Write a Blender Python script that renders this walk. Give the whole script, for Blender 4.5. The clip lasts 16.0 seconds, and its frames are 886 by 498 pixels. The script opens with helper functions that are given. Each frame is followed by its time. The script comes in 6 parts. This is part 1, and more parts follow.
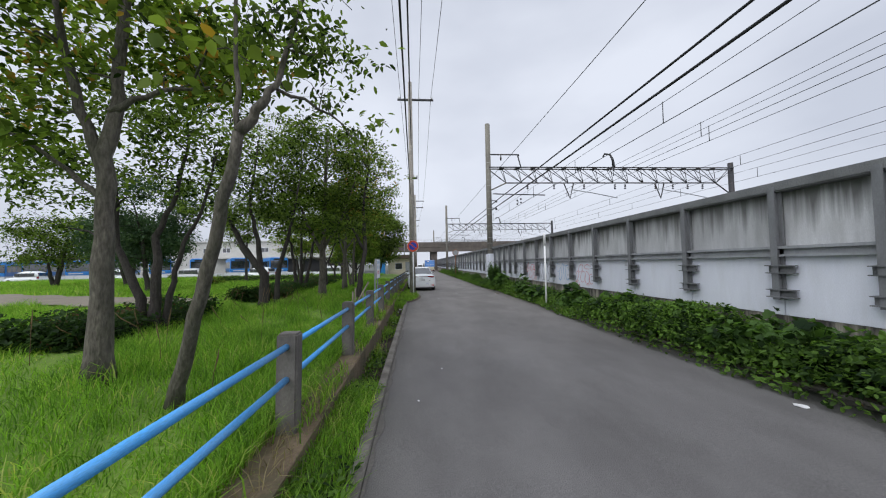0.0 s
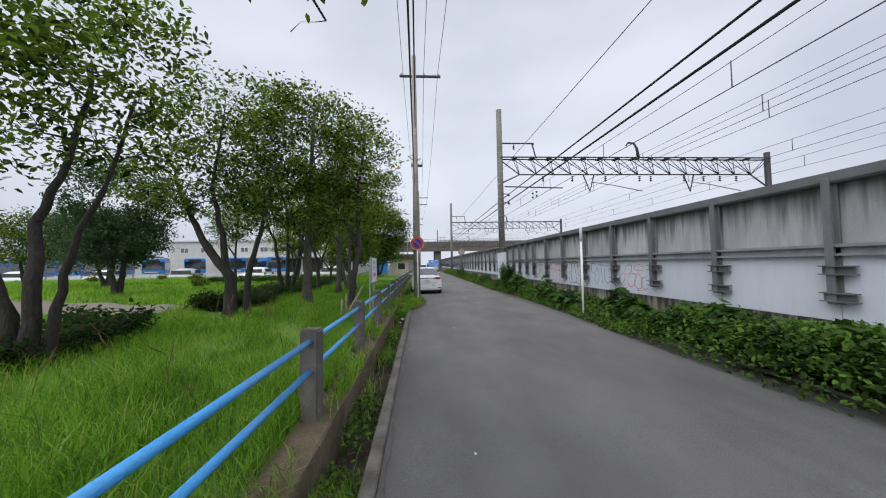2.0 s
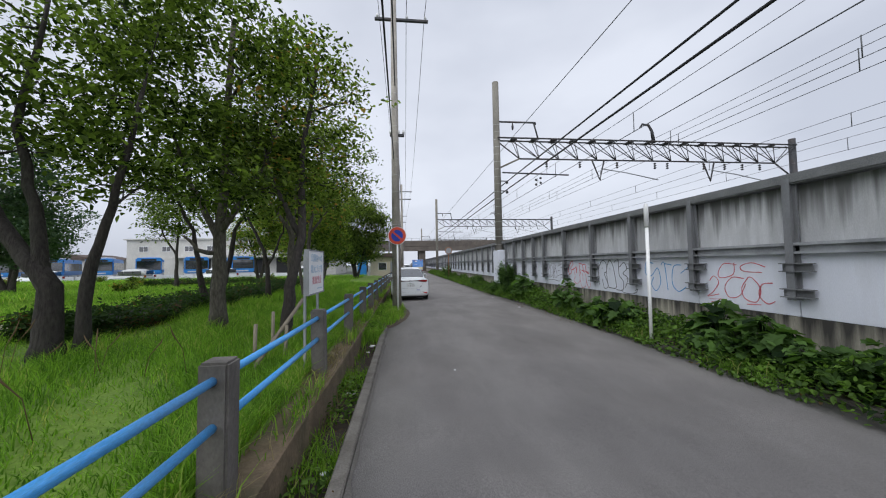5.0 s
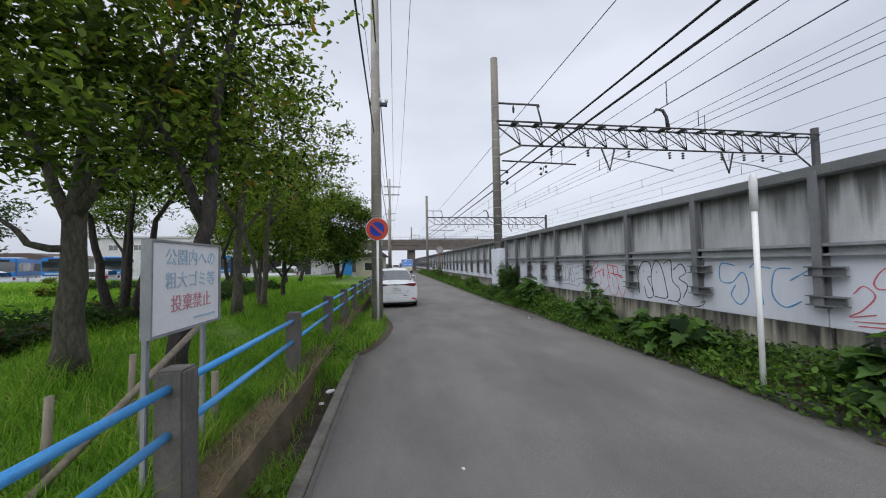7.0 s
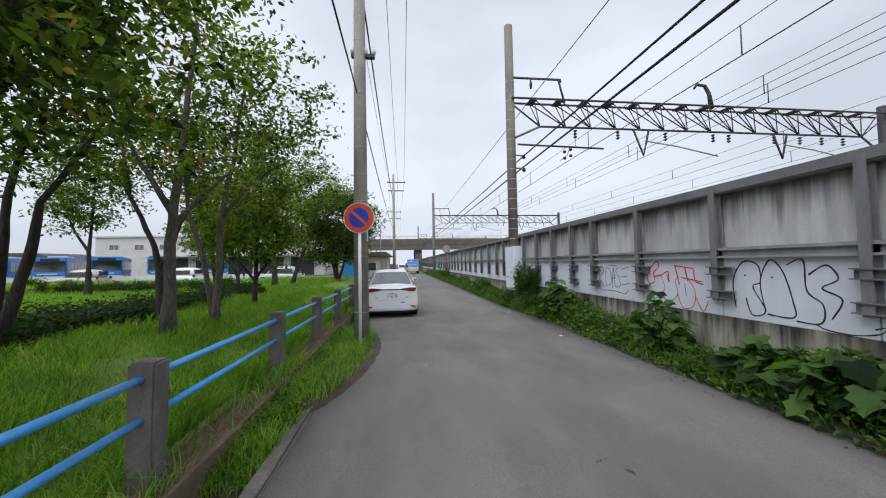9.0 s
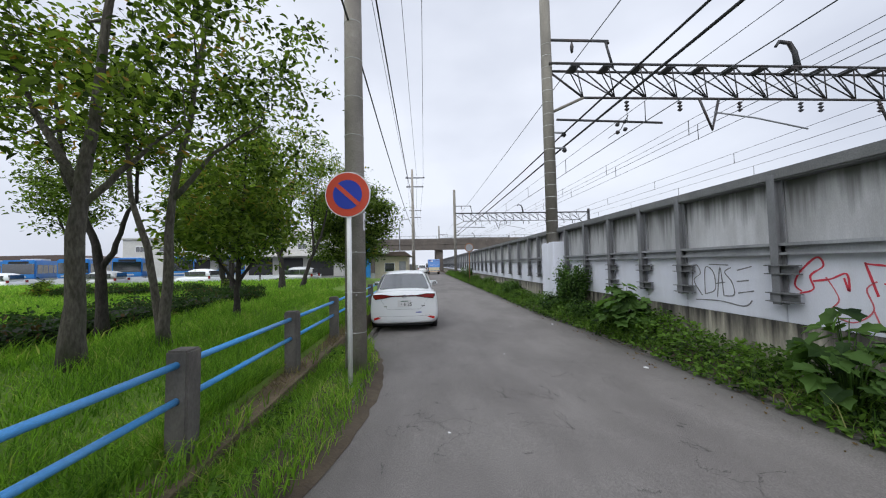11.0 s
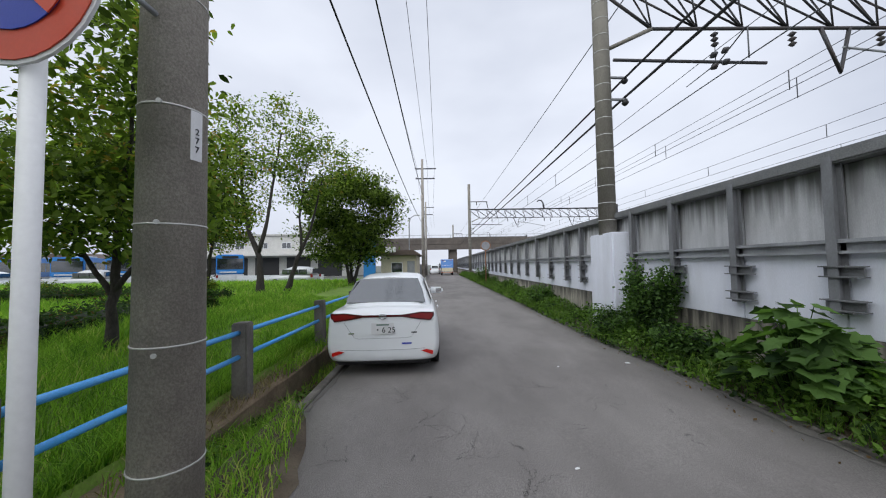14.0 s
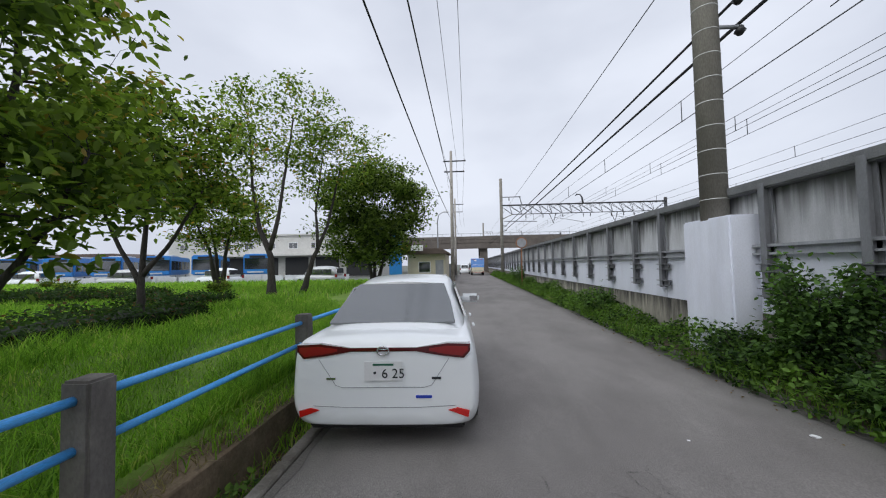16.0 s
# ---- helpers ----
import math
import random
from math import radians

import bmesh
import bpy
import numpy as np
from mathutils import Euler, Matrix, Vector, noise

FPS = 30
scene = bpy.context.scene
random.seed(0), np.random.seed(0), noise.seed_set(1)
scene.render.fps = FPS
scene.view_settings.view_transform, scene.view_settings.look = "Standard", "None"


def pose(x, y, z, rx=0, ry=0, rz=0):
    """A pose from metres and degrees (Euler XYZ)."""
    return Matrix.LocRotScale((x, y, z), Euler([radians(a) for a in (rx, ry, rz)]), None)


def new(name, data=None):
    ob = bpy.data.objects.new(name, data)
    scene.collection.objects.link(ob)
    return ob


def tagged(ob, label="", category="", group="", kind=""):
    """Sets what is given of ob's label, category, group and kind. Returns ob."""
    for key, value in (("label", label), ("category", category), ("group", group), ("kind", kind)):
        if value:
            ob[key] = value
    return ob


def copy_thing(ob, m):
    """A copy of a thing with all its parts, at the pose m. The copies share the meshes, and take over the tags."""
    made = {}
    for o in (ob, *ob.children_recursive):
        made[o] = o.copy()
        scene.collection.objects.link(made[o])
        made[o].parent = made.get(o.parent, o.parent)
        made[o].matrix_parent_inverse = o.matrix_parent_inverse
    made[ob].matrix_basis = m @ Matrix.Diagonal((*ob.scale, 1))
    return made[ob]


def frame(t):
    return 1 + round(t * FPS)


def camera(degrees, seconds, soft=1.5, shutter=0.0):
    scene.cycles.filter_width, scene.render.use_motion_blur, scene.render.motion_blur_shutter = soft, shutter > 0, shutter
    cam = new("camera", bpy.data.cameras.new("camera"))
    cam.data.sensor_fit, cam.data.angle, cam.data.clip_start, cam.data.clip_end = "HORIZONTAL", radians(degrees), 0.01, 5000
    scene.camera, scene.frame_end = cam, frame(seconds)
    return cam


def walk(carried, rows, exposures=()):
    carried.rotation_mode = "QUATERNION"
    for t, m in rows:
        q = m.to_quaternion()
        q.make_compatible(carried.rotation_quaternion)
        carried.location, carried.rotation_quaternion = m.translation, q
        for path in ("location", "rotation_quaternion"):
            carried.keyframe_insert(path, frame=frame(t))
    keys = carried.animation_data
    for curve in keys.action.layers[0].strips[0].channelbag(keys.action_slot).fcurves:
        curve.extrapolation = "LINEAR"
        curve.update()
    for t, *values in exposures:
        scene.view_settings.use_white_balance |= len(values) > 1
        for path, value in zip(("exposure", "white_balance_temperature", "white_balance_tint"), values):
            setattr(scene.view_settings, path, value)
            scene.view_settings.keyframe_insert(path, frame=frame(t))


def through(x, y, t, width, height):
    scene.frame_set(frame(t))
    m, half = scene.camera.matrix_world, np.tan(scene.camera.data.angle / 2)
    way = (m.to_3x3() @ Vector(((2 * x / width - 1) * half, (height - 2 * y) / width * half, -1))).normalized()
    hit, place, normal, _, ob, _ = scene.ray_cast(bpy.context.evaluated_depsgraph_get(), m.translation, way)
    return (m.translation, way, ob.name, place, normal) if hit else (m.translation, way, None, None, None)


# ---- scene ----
cam = camera(104.2, 16.0, 1.1)
METRES, EYE, TILT, LEAN, TURN = 18.5, 1.53, 0.0, 0.0, -4.4
ROWS = [
    (0.0, 0.0, 0.0, 0.0, 0.04, 2.44, 1.05),
    (0.5, -0.0011, 0.0315, -0.0004, 0.28, 2.46, 1.06),
    (1.0, -0.0059, 0.0622, 0.0002, 0.64, 2.44, 0.96),
    (1.5, -0.0092, 0.0935, -0.0005, 0.63, 2.48, 1.03),
    (2.0, -0.0141, 0.1247, 0.0002, 0.54, 2.44, 1.04),
    (2.5, -0.015, 0.1573, -0.0008, 0.2, 2.4, 1.02),
    (3.0, -0.0169, 0.1895, -0.0008, -0.16, 2.44, 0.98),
    (3.5, -0.0191, 0.2233, -0.0013, -0.53, 2.47, 1.09),
    (4.0, -0.0201, 0.2554, -0.002, -1.04, 2.48, 1.06),
    (6.5, -0.0254, 0.4163, -0.0003, -3.54, 2.33, 1.05),
    (7.0, -0.0221, 0.4481, 0.0004, -3.78, 2.32, 1.0),
    (7.5, -0.0197, 0.4803, -0.0, -3.72, 2.34, 0.97),
    (8.0, -0.0159, 0.5115, -0.0003, -3.53, 2.33, 0.98),
    (8.5, -0.0146, 0.542, 0.0004, -3.01, 2.37, 0.93),
    (9.0, -0.0104, 0.5728, 0.0006, -2.49, 2.35, 0.99),
    (11.5, -0.0118, 0.7265, -0.0007, 1.69, 2.51, 1.16),
    (12.0, -0.0112, 0.7584, -0.0002, 2.12, 2.53, 1.07),
    (12.5, -0.0129, 0.7886, -0.0003, 2.5, 2.56, 1.05),
    (13.0, -0.0114, 0.8209, -0.0013, 2.7, 2.52, 1.01),
    (13.5, -0.0087, 0.8517, -0.0023, 2.98, 2.54, 1.07),
    (14.0, -0.0065, 0.8803, -0.0017, 3.46, 2.58, 0.94),
    (14.5, -0.0064, 0.9102, -0.0025, 4.3, 2.54, 1.03),
    (15.0, -0.0084, 0.9387, -0.002, 5.56, 2.53, 0.97),
    (15.5, -0.012, 0.9676, -0.0023, 6.87, 2.61, 1.07),
    (16.0, -0.0196, 0.996, -0.0026, 8.35, 2.59, 1.0),
]
walk(cam, [(t, pose(0, 0, EYE, TILT, LEAN, TURN) @ pose(METRES * x, METRES * y, METRES * z, 90 + pitch, roll, yaw)) for t, x, y, z, yaw, pitch, roll in ROWS], [(0.0, 0.28, 6250, 8), (7.5, 0.3, 6250, 8), (9.0, 0.40, 6250, 8), (11.5, 0.44, 6250, 8), (13.5, 0.42, 6250, 8), (15.0, 0.36, 6250, 8), (16.0, 0.32, 6250, 8)])

# ---- daylight: overcast sky with one wide, weak sun ----
SUN_EL, SUN_AZ = 47, 217
world = bpy.data.worlds.new("overcast_sky")
scene.world = world
world.use_nodes = True
wt = world.node_tree
wt.nodes.clear()
w_out = wt.nodes.new("ShaderNodeOutputWorld")
w_bg = wt.nodes.new("ShaderNodeBackground")
w_sky = wt.nodes.new("ShaderNodeTexSky")
w_sky.sky_type = "NISHITA"
w_sky.sun_disc = False
w_sky.sun_elevation, w_sky.sun_rotation = radians(SUN_EL), radians(SUN_AZ)
w_sky.dust_density, w_sky.air_density = 4.0, 1.0
w_co = wt.nodes.new("ShaderNodeTexCoord")
w_map = wt.nodes.new("ShaderNodeMapping")
w_map.inputs["Scale"].default_value = (1.0, 1.0, 2.2)
w_noise = wt.nodes.new("ShaderNodeTexNoise")
w_noise.inputs["Scale"].default_value = 1.7
w_noise.inputs["Detail"].default_value = 5.0
w_noise.inputs["Roughness"].default_value = 0.45
w_ramp = wt.nodes.new("ShaderNodeValToRGB")
w_ramp.color_ramp.elements[0].position = 0.36
w_ramp.color_ramp.elements[0].color = (5.2, 5.35, 6.05, 1)
w_ramp.color_ramp.elements[1].position = 0.66
w_ramp.color_ramp.elements[1].color = (7.0, 7.1, 7.75, 1)
w_mix = wt.nodes.new("ShaderNodeMix")
w_mix.data_type = "RGBA"
w_mix.inputs[0].default_value = 0.93
w_bg.inputs["Strength"].default_value = 0.1
wt.links.new(w_co.outputs["Generated"], w_map.inputs["Vector"])
wt.links.new(w_map.outputs[0], w_noise.inputs["Vector"])
wt.links.new(w_noise.outputs["Fac"], w_ramp.inputs["Fac"])
wt.links.new(w_sky.outputs[0], w_mix.inputs[6])
wt.links.new(w_ramp.outputs["Color"], w_mix.inputs[7])
wt.links.new(w_mix.outputs[2], w_bg.inputs["Color"])
wt.links.new(w_bg.outputs[0], w_out.inputs["Surface"])

sun_data = bpy.data.lights.new("sun", "SUN")
sun_data.energy, sun_data.angle, sun_data.color = 1.5, radians(75), (1.0, 0.99, 0.97)
sun = new("sun", sun_data)
sun.rotation_euler = (radians(90 - SUN_EL), 0, radians(180 - SUN_AZ))


# ---- materials ----
def mat(name, a, b, scale=6.0, rough=0.8, metal=0.0, bump=0.2, fine=60.0, stain=None, stain_amount=0.0, stretch=(1, 1, 1),
        stain_scale=1.3, clear=0.0, per_object=0.0, grain=0.2, depth=0.01):
    """Two colours mixed by noise at two scales, an optional stain colour, and fine relief."""
    m = bpy.data.materials.new(name)
    m.use_nodes = True
    t = m.node_tree
    bsdf = t.nodes["Principled BSDF"]
    co = t.nodes.new("ShaderNodeTexCoord")
    mp = t.nodes.new("ShaderNodeMapping")
    mp.inputs["Scale"].default_value = stretch
    t.links.new(co.outputs["Object"], mp.inputs["Vector"])

    def noise_node(s, detail=4.0, rgh=0.6):
        n = t.nodes.new("ShaderNodeTexNoise")
        n.inputs["Scale"].default_value = s
        n.inputs["Detail"].default_value = detail
        n.inputs["Roughness"].default_value = rgh
        t.links.new(mp.outputs[0], n.inputs["Vector"])
        return n

    def mix(fac, c1, c2):
        x = t.nodes.new("ShaderNodeMix")
        x.data_type = "RGBA"
        for sock, v in ((x.inputs[0], fac), (x.inputs[6], c1), (x.inputs[7], c2)):
            if isinstance(v, (tuple, list)):
                sock.default_value = (*v[:3], 1)
            elif isinstance(v, (int, float)):
                sock.default_value = v
            else:
                t.links.new(v, sock)
        return x.outputs[2]

    def ramp(sock, lo, hi):
        r = t.nodes.new("ShaderNodeMapRange")
        r.inputs["From Min"].default_value, r.inputs["From Max"].default_value = lo, hi
        t.links.new(sock, r.inputs["Value"])
        return r.outputs[0]

    large = noise_node(scale)
    small = noise_node(fine, 3.0)
    col = mix(ramp(large.outputs["Fac"], 0.3, 0.7), a, b)
    speck = mix(ramp(small.outputs["Fac"], 0.35, 0.7), (1 - grain,) * 3, (1 + 0.9 * grain,) * 3)
    mul = t.nodes.new("ShaderNodeMix")
    mul.data_type, mul.blend_type = "RGBA", "MULTIPLY"
    mul.inputs[0].default_value = 1.0
    t.links.new(col, mul.inputs[6])
    t.links.new(speck, mul.inputs[7])
    col = mul.outputs[2]
    if stain:
        sn = noise_node(stain_scale, 5.0, 0.65)
        amount = t.nodes.new("ShaderNodeMath")
        amount.operation = "MULTIPLY"
        t.links.new(ramp(sn.outputs["Fac"], 0.45, 0.7), amount.inputs[0])
        amount.inputs[1].default_value = stain_amount
        col = mix(amount.outputs[0], col, stain)
    if per_object:
        info = t.nodes.new("ShaderNodeObjectInfo")
        vary = ramp(info.outputs["Random"], 0.0, 1.0)
        tone = mix(vary, (1 - per_object,) * 3, (1 + per_object,) * 3)
        m2 = t.nodes.new("ShaderNodeMix")
        m2.data_type, m2.blend_type = "RGBA", "MULTIPLY"
        m2.inputs[0].default_value = 1.0
        t.links.new(col, m2.inputs[6])
        t.links.new(tone, m2.inputs[7])
        col = m2.outputs[2]
    t.links.new(col, bsdf.inputs["Base Color"])
    bsdf.inputs["Roughness"].default_value = rough
    bsdf.inputs["Metallic"].default_value = metal
    if clear:
        bsdf.inputs["Coat Weight"].default_value = clear
        bsdf.inputs["Coat Roughness"].default_value = 0.05
    if bump:
        bn = t.nodes.new("ShaderNodeBump")
        bn.inputs["Strength"].default_value = bump
        bn.inputs["Distance"].default_value = depth
        t.links.new(small.outputs["Fac"], bn.inputs["Height"])
        t.links.new(bn.outputs[0], bsdf.inputs["Normal"])
    return m


def leaf_mat(name, dark, light, warm=None, through=0.4):
    """Leaves: tone varies leaf by leaf, some light passes through."""
    m = bpy.data.materials.new(name)
    m.use_nodes = True
    t = m.node_tree
    bsdf = t.nodes["Principled BSDF"]
    out = t.nodes["Material Output"]
    geo = t.nodes.new("ShaderNodeNewGeometry")
    rp = t.nodes.new("ShaderNodeValToRGB")
    rp.color_ramp.elements[0].color = (*dark, 1)
    rp.color_ramp.elements[1].color = (*light, 1)
    if warm:
        e = rp.color_ramp.elements.new(0.97)
        e.color = (*light, 1)
        rp.color_ramp.elements[2].color = (*warm, 1)
    n = t.nodes.new("ShaderNodeTexNoise")
    n.inputs["Scale"].default_value, n.inputs["Detail"].default_value = 1.7, 3.0
    t.links.new(geo.outputs["Position"], n.inputs["Vector"])
    swing = t.nodes.new("ShaderNodeMapRange")
    swing.inputs["From Min"].default_value, swing.inputs["From Max"].default_value = 0.3, 0.7
    swing.inputs["To Min"].default_value, swing.inputs["To Max"].default_value = -0.3, 0.3
    t.links.new(n.outputs["Fac"], swing.inputs["Value"])
    tone = t.nodes.new("ShaderNodeMath")
    tone.operation, tone.use_clamp = "ADD", True
    t.links.new(geo.outputs["Random Per Island"], tone.inputs[0])
    t.links.new(swing.outputs[0], tone.inputs[1])
    t.links.new(tone.outputs[0], rp.inputs["Fac"])
    t.links.new(rp.outputs["Color"], bsdf.inputs["Base Color"])
    bsdf.inputs["Roughness"].default_value = 0.62
    bsdf.inputs["Specular IOR Level"].default_value = 0.22
    tr = t.nodes.new("ShaderNodeBsdfTranslucent")
    thin = t.nodes.new("ShaderNodeMix")
    thin.data_type, thin.blend_type = "RGBA", "MULTIPLY"
    thin.inputs[0].default_value = 1.0
    thin.inputs[7].default_value = (1.35, 1.5, 0.7, 1)
    t.links.new(rp.outputs["Color"], thin.inputs[6])
    t.links.new(thin.outputs[2], tr.inputs["Color"])
    mx = t.nodes.new("ShaderNodeMixShader")
    mx.inputs[0].default_value = through
    t.links.new(bsdf.outputs[0], mx.inputs[1])
    t.links.new(tr.outputs[0], mx.inputs[2])
    t.links.new(mx.outputs[0], out.inputs["Surface"])
    return m


def plain(name, c, rough=0.5, metal=0.0, emit=0.0, clear=0.0):
    m = mat(name, c, tuple(v * 0.9 for v in c), 3.0, rough, metal, 0.04, 90.0, clear=clear, grain=0.03)
    if emit:
        b = m.node_tree.nodes["Principled BSDF"]
        b.inputs["Emission Color"].default_value = (*c, 1)
        b.inputs["Emission Strength"].default_value = emit
    return m


def glass_mat(name, tint=(0.02, 0.025, 0.03)):
    m = plain(name, tint, 0.04)
    m.node_tree.nodes["Principled BSDF"].inputs["IOR"].default_value = 1.9
    m.node_tree.nodes["Principled BSDF"].inputs["Specular IOR Level"].default_value = 0.9
    return m


M_ASPHALT = mat("asphalt", (0.172, 0.165, 0.164), (0.13, 0.123, 0.123), 1.3, 0.82, 0, 0.6, 140.0, (0.075, 0.07, 0.069), 0.65, (1, 0.45, 1), 0.55, grain=0.3)


def paler_further(m, y0, y1, colour):
    """The base colour is multiplied to a paler tone along the lane, its edge wavering with noise."""
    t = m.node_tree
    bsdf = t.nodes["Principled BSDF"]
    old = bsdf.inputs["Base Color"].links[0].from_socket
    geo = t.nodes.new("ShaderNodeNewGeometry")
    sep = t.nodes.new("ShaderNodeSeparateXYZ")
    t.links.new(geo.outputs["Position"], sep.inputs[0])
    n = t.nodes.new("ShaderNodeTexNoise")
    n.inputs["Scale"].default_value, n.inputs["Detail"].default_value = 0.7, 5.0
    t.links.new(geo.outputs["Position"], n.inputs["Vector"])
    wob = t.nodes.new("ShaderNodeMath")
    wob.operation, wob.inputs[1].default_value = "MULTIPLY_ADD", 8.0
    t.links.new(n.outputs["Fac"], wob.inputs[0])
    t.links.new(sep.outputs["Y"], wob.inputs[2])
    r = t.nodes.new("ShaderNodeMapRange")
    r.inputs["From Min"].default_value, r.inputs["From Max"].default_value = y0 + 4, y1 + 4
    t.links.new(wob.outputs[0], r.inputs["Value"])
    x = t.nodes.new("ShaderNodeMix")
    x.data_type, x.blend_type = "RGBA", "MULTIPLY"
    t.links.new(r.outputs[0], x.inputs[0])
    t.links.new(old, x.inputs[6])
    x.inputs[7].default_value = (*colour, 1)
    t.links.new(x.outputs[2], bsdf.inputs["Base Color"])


paler_further(M_ASPHALT, 5.0, 15.0, (1.42, 1.38, 1.32))
M_GROUND = mat("far_ground", (0.16, 0.16, 0.15), (0.10, 0.12, 0.09), 0.05, 0.9, 0, 0.2, 3.0)
M_SOIL = mat("soil", (0.10, 0.075, 0.05), (0.055, 0.04, 0.03), 5.0, 0.95, 0, 0.9, 45.0, (0.16, 0.13, 0.09), 0.6)
M_LAWN = mat("lawn_soil", (0.21, 0.33, 0.045), (0.14, 0.235, 0.03), 0.55, 0.95, 0, 0.8, 30.0, (0.11, 0.18, 0.04), 0.5)
M_MUD = mat("wet_gutter_soil", (0.055, 0.04, 0.03), (0.028, 0.02, 0.016), 5.0, 0.85, 0, 0.9, 45.0, (0.12, 0.095, 0.065), 0.55, (1, 1, 1), 2.4)
M_DIRT = mat("path_dirt", (0.27, 0.235, 0.19), (0.21, 0.18, 0.14), 1.2, 0.95, 0, 0.5, 60.0)
M_CONC = mat("concrete", (0.34, 0.335, 0.325), (0.25, 0.245, 0.24), 2.2, 0.9, 0, 0.35, 70.0, (0.13, 0.125, 0.12), 0.55)
M_CONC_PANEL = mat("stained_concrete", (0.56, 0.565, 0.58), (0.43, 0.435, 0.45), 1.6, 0.9, 0, 0.25, 60.0, (0.28, 0.28, 0.28), 0.5, (1, 3.0, 0.6), 1.2, per_object=0.16, grain=0.1)


def run_off(m, top, length, colour):
    """Dark streaks of varied length that run down from a top edge."""
    t = m.node_tree
    bsdf = t.nodes["Principled BSDF"]
    old = bsdf.inputs["Base Color"].links[0].from_socket
    geo = t.nodes.new("ShaderNodeNewGeometry")
    sep = t.nodes.new("ShaderNodeSeparateXYZ")
    t.links.new(geo.outputs["Position"], sep.inputs[0])
    mp = t.nodes.new("ShaderNodeMapping")
    mp.inputs["Scale"].default_value = (1, 9.0, 0.25)
    t.links.new(geo.outputs["Position"], mp.inputs["Vector"])
    n = t.nodes.new("ShaderNodeTexNoise")
    n.inputs["Scale"].default_value, n.inputs["Detail"].default_value = 1.0, 4.0
    t.links.new(mp.outputs[0], n.inputs["Vector"])
    down = t.nodes.new("ShaderNodeMapRange")
    down.inputs["From Min"].default_value, down.inputs["From Max"].default_value = top - length, top
    down.inputs["To Min"].default_value, down.inputs["To Max"].default_value = 0.0, 0.62
    t.links.new(sep.outputs["Z"], down.inputs["Value"])
    add = t.nodes.new("ShaderNodeMath")
    add.operation = "ADD"
    t.links.new(n.outputs["Fac"], add.inputs[0])
    t.links.new(down.outputs[0], add.inputs[1])
    cut = t.nodes.new("ShaderNodeMapRange")
    cut.inputs["From Min"].default_value, cut.inputs["From Max"].default_value = 0.82, 1.12
    t.links.new(add.outputs[0], cut.inputs["Value"])
    x = t.nodes.new("ShaderNodeMix")
    x.data_type = "RGBA"
    t.links.new(cut.outputs[0], x.inputs[0])
    t.links.new(old, x.inputs[6])
    x.inputs[7].default_value = (*colour, 1)
    t.links.new(x.outputs[2], bsdf.inputs["Base Color"])


run_off(M_CONC_PANEL, 2.52, 0.95, (0.16, 0.16, 0.16))
M_CONC_BASE = mat("weathered_base_concrete", (0.46, 0.43, 0.35), (0.30, 0.28, 0.235), 1.2, 0.95, 0, 0.4, 50.0, (0.05, 0.047, 0.044), 0.97, (1, 1.6, 0.35), 1.7, per_object=0.25, grain=0.1)
run_off(M_CONC_BASE, 0.72, 0.85, (0.045, 0.042, 0.038))
M_FOOTING = mat("mossy_footing", (0.235, 0.175, 0.115), (0.135, 0.098, 0.062), 3.0, 0.95, 0, 0.7, 35.0, (0.05, 0.06, 0.025), 0.8, (1, 1, 1), 1.7)
M_DUST = mat("road_dust", (0.125, 0.116, 0.107), (0.095, 0.088, 0.08), 6.0, 0.95, 0, 0.5, 60.0)
M_KERB = mat("dirty_kerb_concrete", (0.20, 0.185, 0.165), (0.13, 0.12, 0.105), 4.0, 0.95, 0, 0.6, 50.0, (0.06, 0.052, 0.042), 0.8, (1, 1, 1), 2.5)
M_COPING = mat("coping_concrete", (0.20, 0.205, 0.21), (0.14, 0.145, 0.15), 3.0, 0.9, 0, 0.3, 60.0, (0.12, 0.12, 0.12), 0.5)
M_WHITE = mat("white_wall_paint", (0.74, 0.76, 0.84), (0.67, 0.69, 0.77), 1.2, 0.75, 0, 0.12, 50.0, (0.5, 0.5, 0.52), 0.35, (1, 3.0, 0.6), 0.9, per_object=0.04, grain=0.05)
M_STEEL = mat("galvanised_steel", (0.36, 0.37, 0.39), (0.27, 0.28, 0.30), 3.0, 0.65, 0.1, 0.15, 60.0, (0.13, 0.13, 0.135), 0.6, (1, 1, 0.5), 2.0, grain=0.08)
M_RIB = mat("rib_steel", (0.24, 0.245, 0.26), (0.16, 0.165, 0.175), 3.0, 0.65, 0.1, 0.15, 60.0, (0.10, 0.10, 0.105), 0.6, (1, 1, 0.5), 2.0, grain=0.08)
M_BRACKET = mat("bracket_steel", (0.17, 0.175, 0.185), (0.10, 0.105, 0.11), 3.0, 0.65, 0.1, 0.15, 60.0, (0.30, 0.30, 0.31), 0.4)
M_DARKSTEEL = mat("dark_steel", (0.07, 0.072, 0.08), (0.045, 0.046, 0.05), 4.0, 0.6, 0.4, 0.15, 60.0, (0.12, 0.07, 0.045), 0.35)
M_POST = mat("post_concrete", (0.19, 0.175, 0.16), (0.11, 0.10, 0.094), 5.0, 0.92, 0, 0.5, 55.0, (0.075, 0.07, 0.064), 0.7, (1, 1, 0.6), 3.0, grain=0.14)
M_RAIL = mat("blue_rail_paint", (0.07, 0.37, 0.86), (0.10, 0.43, 0.90), 4.0, 0.38, 0, 0.05, 40.0, (0.30, 0.42, 0.62), 0.35, (6, 1, 6), 0.9)
